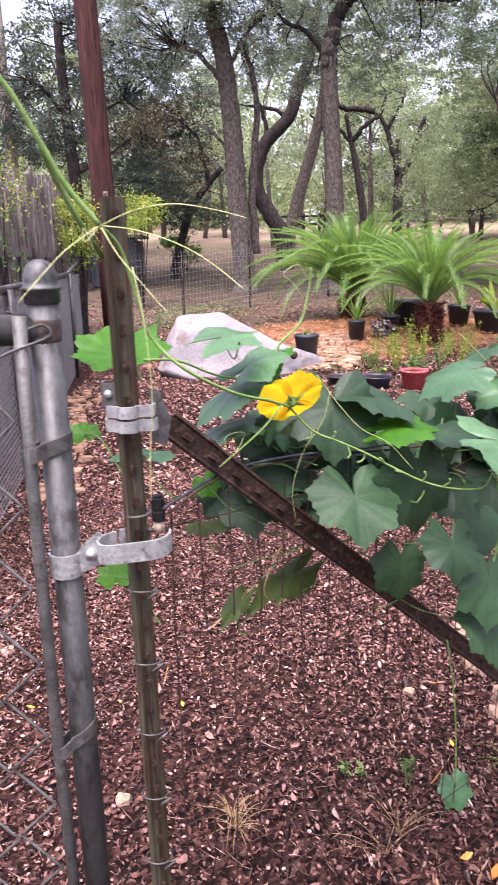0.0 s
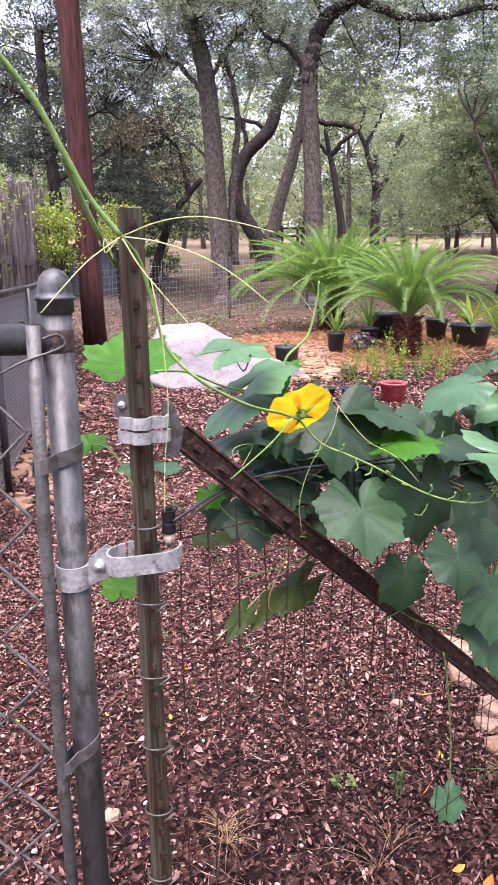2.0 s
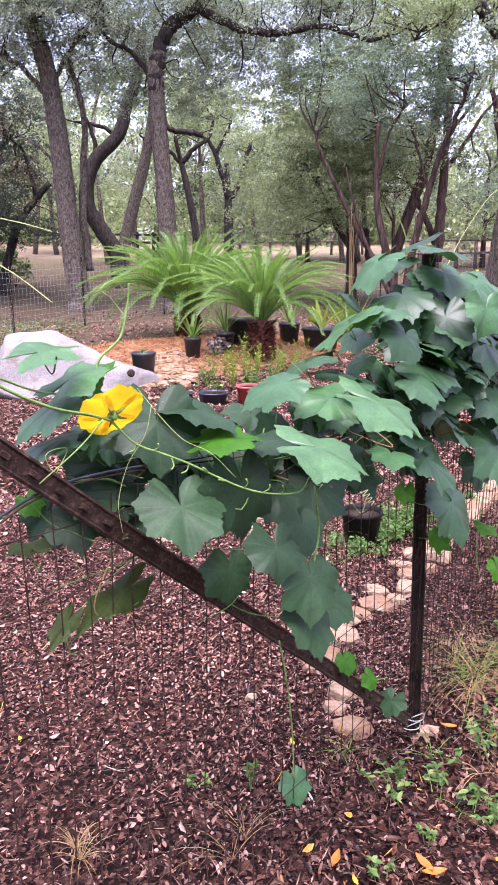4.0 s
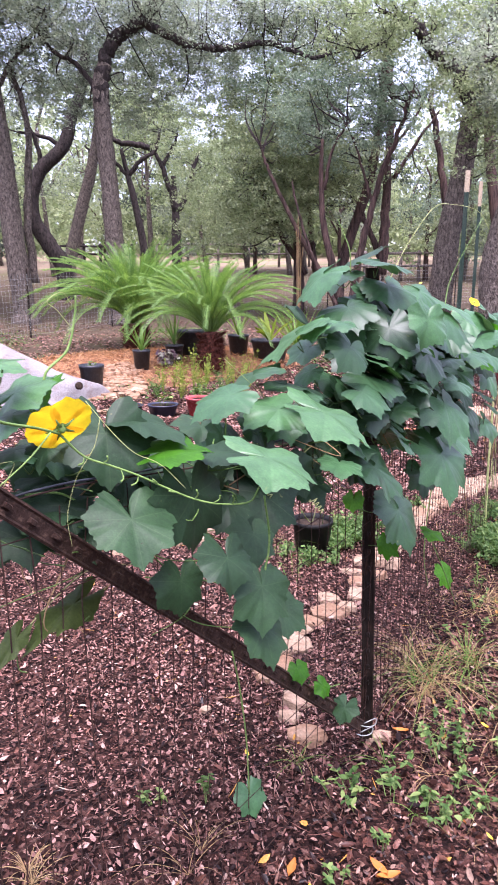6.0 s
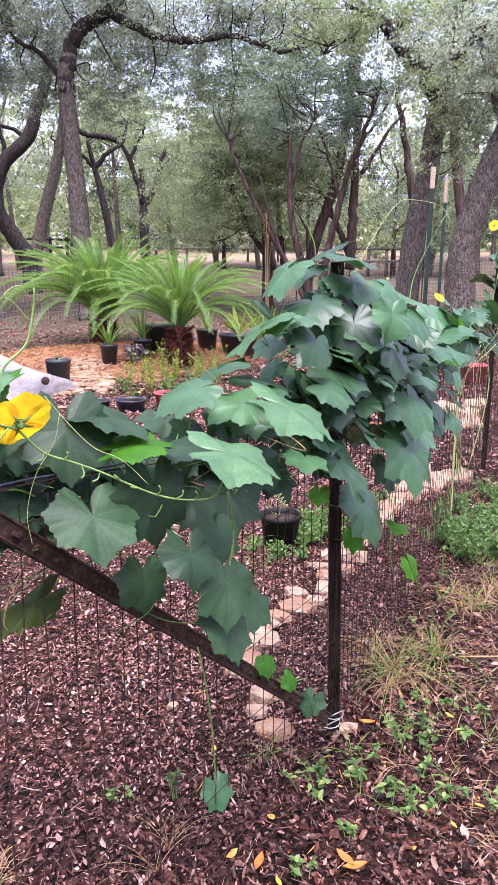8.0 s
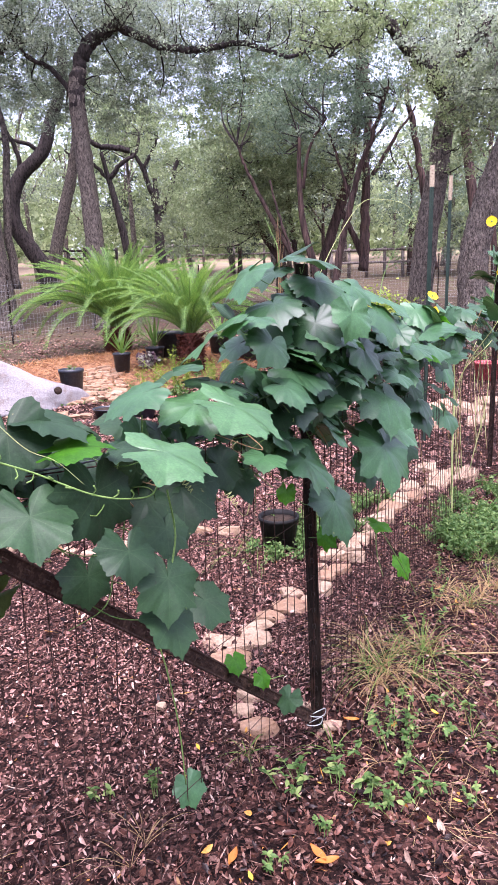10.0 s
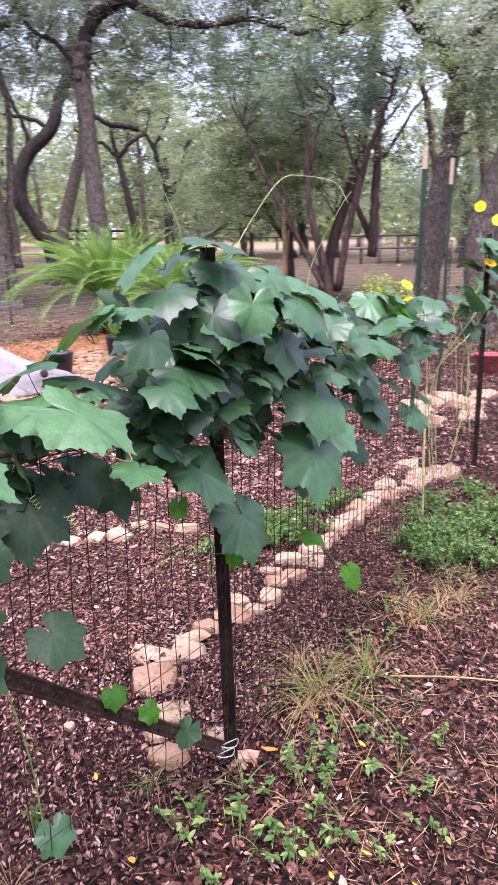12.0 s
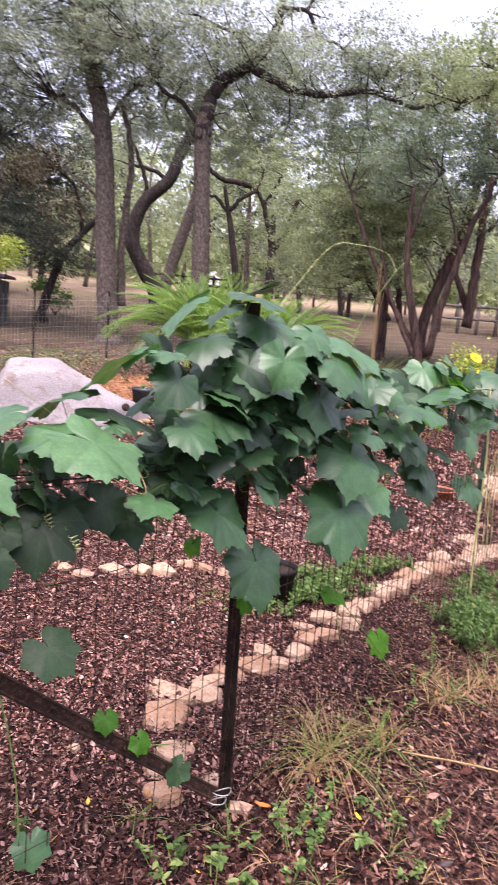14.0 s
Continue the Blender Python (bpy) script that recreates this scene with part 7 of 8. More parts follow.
def pot(x, y, r, h, mat, label, name="plant_pot", taper=0.8, z=None):
    g = at_ground(x, y) if z is None else z
    root = thing(name, label, "pot", Matrix.Translation((x, y, g)))
    s = Shape()
    lathe(s, [(r * taper, 0.0), (r, h * 0.88), (r * 1.05, h * 0.88), (r * 1.06, h), (r * 0.97, h), (r * 0.93, h * 0.86), (r * taper * 0.9, 0.03)], 28)
    part("pot_wall", s, mat, root)
    s = Shape()
    lathe(s, [(r * 0.94, h * 0.80), (r * 0.93, h * 0.86), (r * 0.4, h * 0.88), (0.004, h * 0.885)], 20)
    part("soil", s, M_SOIL, root)
    return root


def blades(s, c, n, length, width, lean=0.6, arch=0.5):
    """Arching strap leaves from one crown."""
    for i in range(n):
        a = RNG.uniform(0, 6.28)
        L = length * RNG.uniform(0.6, 1.1)
        k = lean * RNG.uniform(0.3, 1.2)
        d = Vector((math.cos(a), math.sin(a), 0))
        side = Vector((-d.y, d.x, 0)) * width
        V, F = [], []
        for j in range(6):
            v = j / 5
            p = Vector(c) + d * L * k * v + Vector((0, 0, L * (v - arch * k * v * v)))
            w = side * (0.6 + 0.8 * v if v < 0.5 else 2.0 * (1.0 - v)) * 0.5
            V += [tuple(p - w), tuple(p + Vector((0, 0, -width * 0.25))), tuple(p + w)]
        for j in range(5):
            F += [(j * 3, j * 3 + 1, j * 3 + 4, j * 3 + 3), (j * 3 + 1, j * 3 + 2, j * 3 + 5, j * 3 + 4)]
        s.add(V, F)


def bushy(s, c, n, height, spread, leaf_len, width=0.45, dense=4):
    """Upright stems with small leaves."""
    for i in range(n):
        a = RNG.uniform(0, 6.28)
        r = spread * RNG.uniform(0, 1)
        h = height * RNG.uniform(0.5, 1.0)
        top = Vector(c) + Vector((math.cos(a) * r, math.sin(a) * r, h))
        path = smooth_path([Vector(c), Vector(c).lerp(top, 0.5) + Vector((0, 0, 0.02)), top], 4)
        tube(s, path, (0.003, 0.0012), 4, 0, False)
        pts = np.array([tuple(p) for p in path[2:]])
        P = np.repeat(pts, dense, axis=0) + RNG.normal(size=(len(pts) * dense, 3)) * leaf_len * 0.45
        V = folded(P, leaf_len, 0.5, width, 0.3)
        s.add(V, [f for q in range(len(V) // 6) for f in ((6 * q, 6 * q + 1, 6 * q + 2, 6 * q + 3), (6 * q, 6 * q + 3, 6 * q + 4, 6 * q + 5))])


def plant(name, label, x, y, z, mat, maker, category="plant", group=""):
    s = Shape()
    maker(s)
    return put(name, s.mesh(name, mat), None, Matrix.Translation((x, y, z)), label, category, group)


def leafwise(name, label, x, y, z, mat, maker, category="plant", group=""):
    """A plant whose strap leaves are parts of their own."""
    s = Shape()
    maker(s)
    root = thing(name, label, category, Matrix.Translation((x, y, z)), group)
    for piece in pieces(s):
        part("leaf", piece, mat, root)


# straw bed under the sagos
def straw_bed():
    s = Shape()
    n, rings = 40, 7
    V, F = [], []
    for i in range(rings):
        q = i / (rings - 1)
        for j in range(n):
            a = 6.2832 * j / n
            wob = 1 + 0.12 * math.sin(3 * a + 1) + 0.07 * math.sin(7 * a)
            x, y = 2.55 + 2.25 * q * wob * math.cos(a), 10.9 + 1.45 * q * wob * math.sin(a)
            V.append((x, y, at_ground(x, y) + 0.14 * (1 - q ** 2) + 0.02 * math.sin(9 * x) * math.sin(8 * y) - 0.03 * (q > 0.99)))
    for i in range(rings - 1):
        F += [(i * n + j, i * n + (j + 1) % n, (i + 1) * n + (j + 1) % n, (i + 1) * n + j) for j in range(n)]
    s.add(V, F)
    put("straw_bed", s.mesh("straw_bed", M_STRAW_BED), label="low mound of orange pine straw around the sago palms", category="straw", kind="structure")
    # loose needles
    m = 9000
    a, q = RNG.uniform(0, 6.28, m), np.sqrt(RNG.uniform(0, 1.1, m))
    x, y = 2.55 + 2.3 * q * np.cos(a), 10.9 + 1.5 * q * np.sin(a)
    z = terrain(x, y) + 0.15 * np.clip(1 - q ** 2, 0, 1) + RNG.uniform(0.005, 0.035, m)
    put("pine_straw", card_mesh("pine_straw", cards(np.stack([x, y, z], 1), 0.16, 1.2, 0.045, 0.05), M_STRAW), label="loose orange pine needles scattered over the bed", category="straw", kind="stuff")


straw_bed()
sago(2.38, 12.3, 0.42, 0.20, 128, 1.84, "large green sago palm with a wide arching crown", 0.05, 44.0)
sago(3.06, 9.95, 0.58, 0.165, 88, 1.42, "green sago palm with a shaggy brown trunk", 0.02, 46.0)


def bed_z(x, y):
    q = math.hypot((x - 2.55) / 2.25, (y - 10.9) / 1.45)
    return at_ground(x, y) + 0.14 * max(0.0, 1 - q * q)


def keep_pot(px, py, r, h, label, mat=M_PLASTIC):
    return pot(px, py, r, h, mat, label, z=bed_z(px, py) - 0.01)


keep_pot(1.22, 9.35, 0.16, 0.36, "black plastic nursery pot beside the white boulder")
keep_pot(2.05, 10.15, 0.125, 0.30, "black plastic nursery pot with a young cycad")
keep_pot(2.62, 10.45, 0.14, 0.26, "black plastic nursery pot with a purple plant")
keep_pot(3.80, 10.85, 0.17, 0.34, "black plastic nursery pot beside the sago")
keep_pot(4.20, 10.45, 0.30, 0.34, "wide black plastic tub with a yellowing plant")
keep_pot(2.95, 10.75, 0.22, 0.42, "tall black plastic nursery pot behind the sago")
keep_pot(1.76, 7.50, 0.165, 0.13, "low navy plastic bowl with soil and seedlings", M_POT_BLUE)
keep_pot(1.42, 7.75, 0.16, 0.10, "low black plastic tray beside the navy bowl")
keep_pot(2.16, 7.42, 0.145, 0.20, "faded red plastic pot with seedlings", M_POT_RED)
keep_pot(1.60, 3.18, 0.105, 0.19, "black plastic pot standing behind the vine", M_BLACK)
keep_pot(3.66, 5.44, 0.13, 0.09, "shallow terracotta bowl beyond the garden fence", M_TERRA)
keep_pot(6.55, 7.58, 0.17, 0.24, "faded red plastic tub beyond the far post", M_POT_RED)
leafwise("cycad_seedling", "young cycad with short arching green leaves in a pot", 2.05, 10.15, bed_z(2.05, 10.15) + 0.26, M_FROND, lambda s: blades(s, (0, 0, 0), 20, 0.52, 0.03, 0.8, 0.5))
leafwise("cycad_seedling", "young cycad with short arching green leaves in a pot", 2.62, 10.45, bed_z(2.62, 10.45) + 0.26, M_FROND, lambda s: blades(s, (0, 0, 0), 14, 0.52, 0.035, 0.7, 0.4))
plant("purple_plant", "low purple and silver leaved plant spilling from a pot", 2.42, 10.15, bed_z(2.42, 10.15), M_PURPLE, lambda s: bushy(s, (0, 0, 0), 22, 0.24, 0.20, 0.07))
leafwise("strap_plant", "pale green strap leaved plant in a black pot", 3.80, 10.85, bed_z(3.80, 10.85) + 0.31, M_GRASS, lambda s: blades(s, (0, 0, 0), 9, 0.42, 0.05, 0.6, 0.4))
leafwise("yellowing_plant", "yellowing broad leaved plant in a black tub", 4.20, 10.45, bed_z(4.2, 10.45) + 0.29, M_YELLOWGREEN, lambda s: blades(s, (0, 0, 0), 12, 0.60, 0.11, 0.7, 0.6))
for px, py, hh in ((2.55, 9.1, 0.62), (2.8, 9.25, 0.42), (3.15, 9.15, 0.40), (2.2, 8.4, 0.42), (2.5, 8.6, 0.42), (2.75, 8.4, 0.36), (2.35, 8.0, 0.30), (1.95, 8.7, 0.3), (2.3, 9.2, 0.45), (2.65, 8.85, 0.5), (2.95, 8.8, 0.45), (2.45, 9.4, 0.4), (3.3, 8.9, 0.5), (2.1, 9.0, 0.42), (3.0, 8.3, 0.45)):
    plant("yellow_green_herb", "feathery yellow green herb growing in the bed", px, py, at_ground(px, py), M_YELLOWGREEN if hh > 0.38 else M_WEED, lambda s: bushy(s, (0, 0, 0), 9, hh, 0.15, 0.04, 0.28, 3), group="bed herbs")
leafwise("yucca", "spiky pale green yucca with narrow leaves beyond the vine", 5.2, 11.6, at_ground(5.2, 11.6), M_GRASS, lambda s: blades(s, (0, 0, 0), 46, 0.95, 0.035, 0.95, 0.2))
leafwise("yucca", "spiky pale green yucca with narrow leaves beyond the vine", 4.55, 7.9, 0.0, M_DRYGRASS, lambda s: blades(s, (0, 0, 0), 30, 0.7, 0.03, 0.7, 0.2))
def bare_stalk(s):
    for i in range(7):
        a, b = RNG.uniform(0, 6.28), RNG.uniform(0.02, 0.13)
        top = Vector((math.cos(a) * b, math.sin(a) * b, RNG.uniform(1.5, 2.5)))
        tube(s, smooth_path([(math.cos(a) * 0.03, math.sin(a) * 0.03, 0), top * 0.5 + Vector(RNG.normal(size=3)) * 0.03, top], 4), (0.012, 0.005), 5, 0.1)


s = Shape()
bare_stalk(s)
stalk = thing("dead_stalk", "dry reddish bare stalk standing beyond the sagos", "plant", Matrix.Translation((6.42, 14.4, at_ground(6.42, 14.4))))
for piece in pieces(s):
    part("stem", piece, M_DRYSTEM, stalk)



def shrub(x, y, z, radii, mat, label, n=40, leaf_len=0.065, per=70, spread=0.14):
    g = at_ground(x, y)
    root = thing("shrub", label, "shrub", Matrix.Translation((x, y, g)))
    cs = in_blob(n, (0, 0, z), radii)
    s = Shape()
    for c in cs[::2]:
        tube(s, smooth_path([(0, 0, 0), tuple(c * 0.5), tuple(c)], 3), (0.014, 0.004), 4, 0, False)
    tagged(part("stemwork", s, M_BARK_DARK, root), kind="stuff")
    put("leaves", card_mesh("leaves", cards(sprays(cs, per, spread), leaf_len, 0.4, 0.5, 0.06), mat), root)


def rail_fence(a, b, heights, label, mat):
    root = thing("rail_fence", label, "fence")
    n = 5
    for i in range(n + 1):
        x, y = a[0] + (b[0] - a[0]) * i / n, a[1] + (b[1] - a[1]) * i / n
        g = at_ground(x, y)
        s = Shape()
        tube(s, [(x, y, g - 0.05), (x, y, g + heights[-1] + 0.12)], (0.075, 0.065), 8, 0.06)
        part("post", s, mat, root)
        if i < n:
            x2, y2 = a[0] + (b[0] - a[0]) * (i + 1) / n, a[1] + (b[1] - a[1]) * (i + 1) / n
            for h in heights:
                s = Shape()
                tube(s, [(x, y - 0.06, g + h), (x2, y2 - 0.06, at_ground(x2, y2) + h)], 0.055, 6, 0.05)
                part("rail", s, mat, root)


shrub(-1.93, 10.39, 1.72, (0.17, 0.3, 0.58), M_YELLOWGREEN, "bright green creeper hanging at the fence end", n=40, leaf_len=0.05, spread=0.10)
shrub(-1.56, 15.21, 1.9, (0.5, 0.4, 0.4), M_YELLOWGREEN, "bright yellow green shrub past the wire fence", n=30)
shrub(-1.78, 5.91, 1.95, (0.25, 0.45, 0.28), M_YELLOWGREEN, "climbing bright green creeper on the cedar fence", n=14, leaf_len=0.032, per=60)
shrub(-1.73, 5.92, 1.5, (0.1, 0.6, 0.35), M_WEED, "thin creeper threading the chain link fence", n=14, leaf_len=0.04, per=20)
shrub(5.82, 9.06, 0.75, (0.5, 0.4, 0.35), M_YELLOWGREEN, "bright yellow green bush beyond the vine", n=26, leaf_len=0.06)
shrub(2.90, 20.75, 0.6, (0.5, 0.4, 0.4), M_YELLOWGREEN, "small bright green shrub behind the sagos", n=12)
shrub(-1.01, 23.95, 0.7, (0.7, 0.5, 0.5), M_WEED, "low green shrub on the lawn", n=16, leaf_len=0.12)
rail_fence((2.64, 33.84), (6.26, 33.37), (0.5, 0.9, 1.25), "dark timber rail fence across the far field", M_BARK_DARK)
rail_fence((8.69, 39.00), (16.67, 36.34), (0.7, 1.2), "grey timber rail fence across the far field", M_PICKET)
rail_fence((14.05, 26.77), (17.21, 24.92), (0.6, 1.1), "grey timber rail fence across the far field", M_PICKET)


# dark shed seen past the wire fence
def shed():
    x, y = -3.6, 19.5
    root = thing("shed", "low dark grey board shed past the wire fence", "shed", Matrix.Translation((x, y, at_ground(x, y))))
    for k in range(16):
        s = Shape()
        block(s, (-1.7 + k * 0.2, -0.02, 0), (-1.7 + k * 0.2 + 0.19, 0.02, 1.25 + 0.01 * (k % 3)))
        part("board", s, M_SHED, root, smooth=False)
    s = Shape()
    block(s, (-1.7, 0.02, 0), (1.5, 1.6, 1.2))
    part("body", s, M_SHED, root, smooth=False)
    s = Shape()
    prism(s, [(-1.85, -0.2), (1.65, -0.2), (1.65, 1.8), (-1.85, 1.8)], 1.27, 1.34)
    part("roof", s, M_GALV_OLD, root, smooth=False)


shed()


# ---- weeds, grass and litter ----
def small_leaf(k, mat):
    """A small oval leaf, one unit long, folded along its midrib and bent down at the tip."""
    rng = np.random.default_rng(700 + k)
    V, F = [], []
    wide = rng.uniform(0.22, 0.34)
    for i in range(6):
        v = i / 5
        w = wide * math.sin(math.pi * min(0.97, v * 0.9 + 0.07)) ** 0.8
        for u in (-1, 0, 1):
            V.append((u * w, v, 0.10 * abs(u) - 0.35 * v * v + 0.02 * rng.normal()))
    for i in range(5):
        F += [(i * 3 + u, i * 3 + u + 1, i * 3 + u + 4, i * 3 + u + 3) for u in (0, 1)]
    s = Shape()
    s.add(V, F)
    return s.mesh("leaf", mat)


WEED_LEAVES = [small_leaf(k, M_WEEDLEAF) for k in range(5)]


def sprouts(root, h, spread, n, leaf_len):
    for i in range(max(3, n // 2)):
        a, r = RNG.uniform(0, 6.28), spread * 1.3 * RNG.uniform(0.1, 1)
        foot = Vector((math.cos(a) * r * 0.5, math.sin(a) * r * 0.5, -0.005))
        top = Vector((math.cos(a) * r, math.sin(a) * r, h * RNG.uniform(0.35, 1.0)))
        path = smooth_path([foot, foot.lerp(top, 0.5) + Vector((0, 0, 0.012)), top], 3)
        s = Shape()
        tube(s, path, (0.0016, 0.0008), 4, 0, False)
        part("stem", s, M_STEM, root)
        for q in path[2:]:
            for side in range(2 if RNG.uniform() < 0.6 else 1):
                L = leaf_len * RNG.uniform(0.3, 0.8)
                put("leaf", WEED_LEAVES[int(RNG.integers(0, 5))], root, Matrix.Translation(q) @ pose(0, 0, 0, RNG.normal() * 18 + 18, RNG.normal() * 15, RNG.uniform(0, 360)) @ Matrix.Diagonal((L, L, L, 1)))


def weed(x, y, h, spread, n, leaf_len):
    root = thing("weed", "small broad leaved green weed in the leaf litter", "weed", Matrix.Translation((x, y, at_ground(x, y))), "yard weeds")
    sprouts(root, h, spread, n, leaf_len)


for px, py, z0 in ((1.76, 7.50, 0.11), (2.16, 7.42, 0.19), (1.22, 9.35, 0.30)):
    sprouts(thing("seedling", "small green seedlings growing in a pot", "plant", Matrix.Translation((px, py, z0)), "pot seedlings"), 0.16, 0.09, 14, 0.08)


def tuft(x, y, L, n, label, mat, width=0.0035, lean=1.15):
    plant("grass_tuft", label, x, y, at_ground(x, y), mat, lambda s: blades(s, (0, 0, 0), int(n * 1.5), L * 0.92, width * 0.72, lean * 1.25, 0.8), "grass", "grass tufts")


weed(0.94, 1.41, 0.1, 0.1, 9, 0.035)
weed(1.01, 1.37, 0.09, 0.09, 8, 0.04)
weed(0.91, 1.45, 0.08, 0.08, 6, 0.04)
weed(1.07, 1.31, 0.06, 0.06, 5, 0.035)
weed(1.27, 1.46, 0.12, 0.07, 9, 0.03)
weed(1.35, 1.56, 0.12, 0.07, 9, 0.03)
weed(1.21, 1.39, 0.08, 0.06, 6, 0.03)
weed(1.11, 1.26, 0.06, 0.05, 5, 0.035)
weed(1.27, 1.53, 0.1, 0.06, 6, 0.03)
weed(0.54, 1.56, 0.1, 0.03, 4, 0.03)
weed(0.41, 1.61, 0.1, 0.05, 5, 0.035)
weed(0.75, 1.19, 0.05, 0.05, 4, 0.03)
weed(2.17, 2.50, 0.12, 0.1, 9, 0.03)
weed(1.98, 2.30, 0.1, 0.1, 8, 0.03)
weed(1.79, 2.10, 0.08, 0.08, 6, 0.03)
weed(0.91, 1.25, 0.05, 0.05, 4, 0.03)
weed(1.18, 1.29, 0.05, 0.05, 4, 0.03)
weed(1.36, 2.86, 0.12, 0.08, 6, 0.03)
weed(1.86, 3.37, 0.18, 0.14, 14, 0.035)
weed(2.32, 3.65, 0.12, 0.15, 10, 0.03)
weed(1.60, 3.27, 0.2, 0.1, 8, 0.04)
tuft(1.46, 1.88, 0.32, 12, "tan dry grass tuft in the leaf litter", M_DRYGRASS)
tuft(1.43, 1.91, 0.32, 12, "green arching grass tuft in the leaf litter", M_GRASS)
tuft(1.45, 1.88, 0.28, 13, "tan dry grass tuft in the leaf litter", M_DRYGRASS)
tuft(1.40, 1.88, 0.17, 7, "green arching grass tuft in the leaf litter", M_GRASS)
tuft(1.47, 1.86, 0.3, 7, "green arching grass tuft in the leaf litter", M_GRASS)
tuft(1.54, 1.80, 0.3, 9, "green arching grass tuft in the leaf litter", M_GRASS)
tuft(1.41, 1.96, 0.22, 11, "tan dry grass tuft in the leaf litter", M_DRYGRASS)
tuft(1.50, 1.92, 0.33, 7, "tan dry grass tuft in the leaf litter", M_DRYGRASS)
tuft(1.49, 1.84, 0.18, 11, "tan dry grass tuft in the leaf litter", M_DRYGRASS)
tuft(1.67, 1.93, 0.27, 10, "green arching grass tuft in the leaf litter", M_GRASS)
tuft(1.60, 1.94, 0.28, 5, "green arching grass tuft in the leaf litter", M_GRASS)
tuft(1.68, 1.88, 0.17, 10, "tan dry grass tuft in the leaf litter", M_DRYGRASS)
tuft(1.68, 1.91, 0.25, 8, "green arching grass tuft in the leaf litter", M_GRASS)
tuft(1.67, 1.93, 0.19, 6, "green arching grass tuft in the leaf litter", M_GRASS)
tuft(1.75, 1.97, 0.15, 6, "tan dry grass tuft in the leaf litter", M_DRYGRASS)
tuft(1.38, 1.80, 0.15, 11, "tan dry grass tuft in the leaf litter", M_DRYGRASS)
tuft(1.41, 1.78, 0.11, 10, "tan dry grass tuft in the leaf litter", M_DRYGRASS)
tuft(1.46, 1.84, 0.16, 5, "green arching grass tuft in the leaf litter", M_GRASS)
tuft(1.39, 1.80, 0.16, 8, "tan dry grass tuft in the leaf litter", M_DRYGRASS)
tuft(2.08, 2.17, 0.17, 10, "tan dry grass tuft in the leaf litter", M_DRYGRASS)
tuft(2.08, 2.20, 0.19, 11, "tan dry grass tuft in the leaf litter", M_DRYGRASS)
tuft(2.18, 2.22, 0.19, 13, "tan dry grass tuft in the leaf litter", M_DRYGRASS)
tuft(2.07, 2.33, 0.15, 11, "tan dry grass tuft in the leaf litter", M_DRYGRASS)
tuft(2.14, 2.25, 0.13, 9, "green arching grass tuft in the leaf litter", M_GRASS)
tuft(2.07, 2.17, 0.18, 10, "green arching grass tuft in the leaf litter", M_GRASS)
tuft(2.03, 2.19, 0.11, 10, "tan dry grass tuft in the leaf litter", M_DRYGRASS)
tuft(1.98, 2.16, 0.16, 9, "tan dry grass tuft in the leaf litter", M_DRYGRASS)
tuft(2.29, 2.31, 0.2, 5, "green arching grass tuft in the leaf litter", M_GRASS)
tuft(2.31, 2.25, 0.17, 10, "tan dry grass tuft in the leaf litter", M_DRYGRASS)
tuft(2.30, 2.27, 0.15, 9, "tan dry grass tuft in the leaf litter", M_DRYGRASS)
tuft(2.37, 2.31, 0.19, 7, "tan dry grass tuft in the leaf litter", M_DRYGRASS)
tuft(2.29, 2.32, 0.14, 10, "tan dry grass tuft in the leaf litter", M_DRYGRASS)
tuft(1.50, 2.09, 0.21, 10, "tan dry grass tuft in the leaf litter", M_DRYGRASS)
tuft(1.49, 2.06, 0.28, 7, "tan dry grass tuft in the leaf litter", M_DRYGRASS)
weed(1.41, 1.68, 0.05, 0.05, 4, 0.03)
weed(1.49, 1.62, 0.05, 0.05, 4, 0.03)
weed(1.44, 1.46, 0.05, 0.05, 4, 0.03)
weed(1.26, 1.56, 0.05, 0.05, 4, 0.03)
weed(1.29, 1.44, 0.05, 0.05, 4, 0.03)
weed(1.57, 1.52, 0.05, 0.05, 4, 0.03)
weed(1.53, 1.34, 0.05, 0.05, 4, 0.03)
weed(1.70, 1.50, 0.05, 0.05, 4, 0.03)
weed(1.14, 1.52, 0.05, 0.05, 4, 0.03)
weed(1.28, 1.27, 0.05, 0.05, 4, 0.03)
weed(1.35, 1.20, 0.05, 0.05, 4, 0.03)
weed(1.49, 1.23, 0.05, 0.05, 4, 0.03)
weed(1.13, 1.31, 0.05, 0.05, 4, 0.03)
tuft(1.35, 1.62, 0.1, 4, "green arching grass tuft in the leaf litter", M_GRASS)
tuft(1.45, 1.51, 0.12, 5, "tan dry grass tuft in the leaf litter", M_DRYGRASS)
tuft(1.51, 1.43, 0.1, 4, "green arching grass tuft in the leaf litter", M_GRASS)
tuft(1.56, 1.33, 0.09, 4, "tan dry grass tuft in the leaf litter", M_DRYGRASS)
tuft(1.29, 1.34, 0.1, 4, "green arching grass tuft in the leaf litter", M_GRASS)
tuft(1.18, 1.44, 0.1, 4, "tan dry grass tuft in the leaf litter", M_DRYGRASS)
tuft(1.08, 1.53, 0.14, 7, "green arching grass tuft in the leaf litter", M_GRASS)
tuft(1.05, 1.32, 0.1, 5, "green arching grass tuft in the leaf litter", M_GRASS)
tuft(0.83, 1.62, 0.1, 11, "green arching grass tuft in the leaf litter", M_GRASS)
tuft(0.86, 1.64, 0.1, 8, "tan dry grass tuft in the leaf litter", M_DRYGRASS)
tuft(1.33, 3.14, 0.3, 9, "green arching grass tuft in the leaf litter", M_GRASS)
tuft(1.47, 3.16, 0.25, 8, "green arching grass tuft in the leaf litter", M_GRASS)
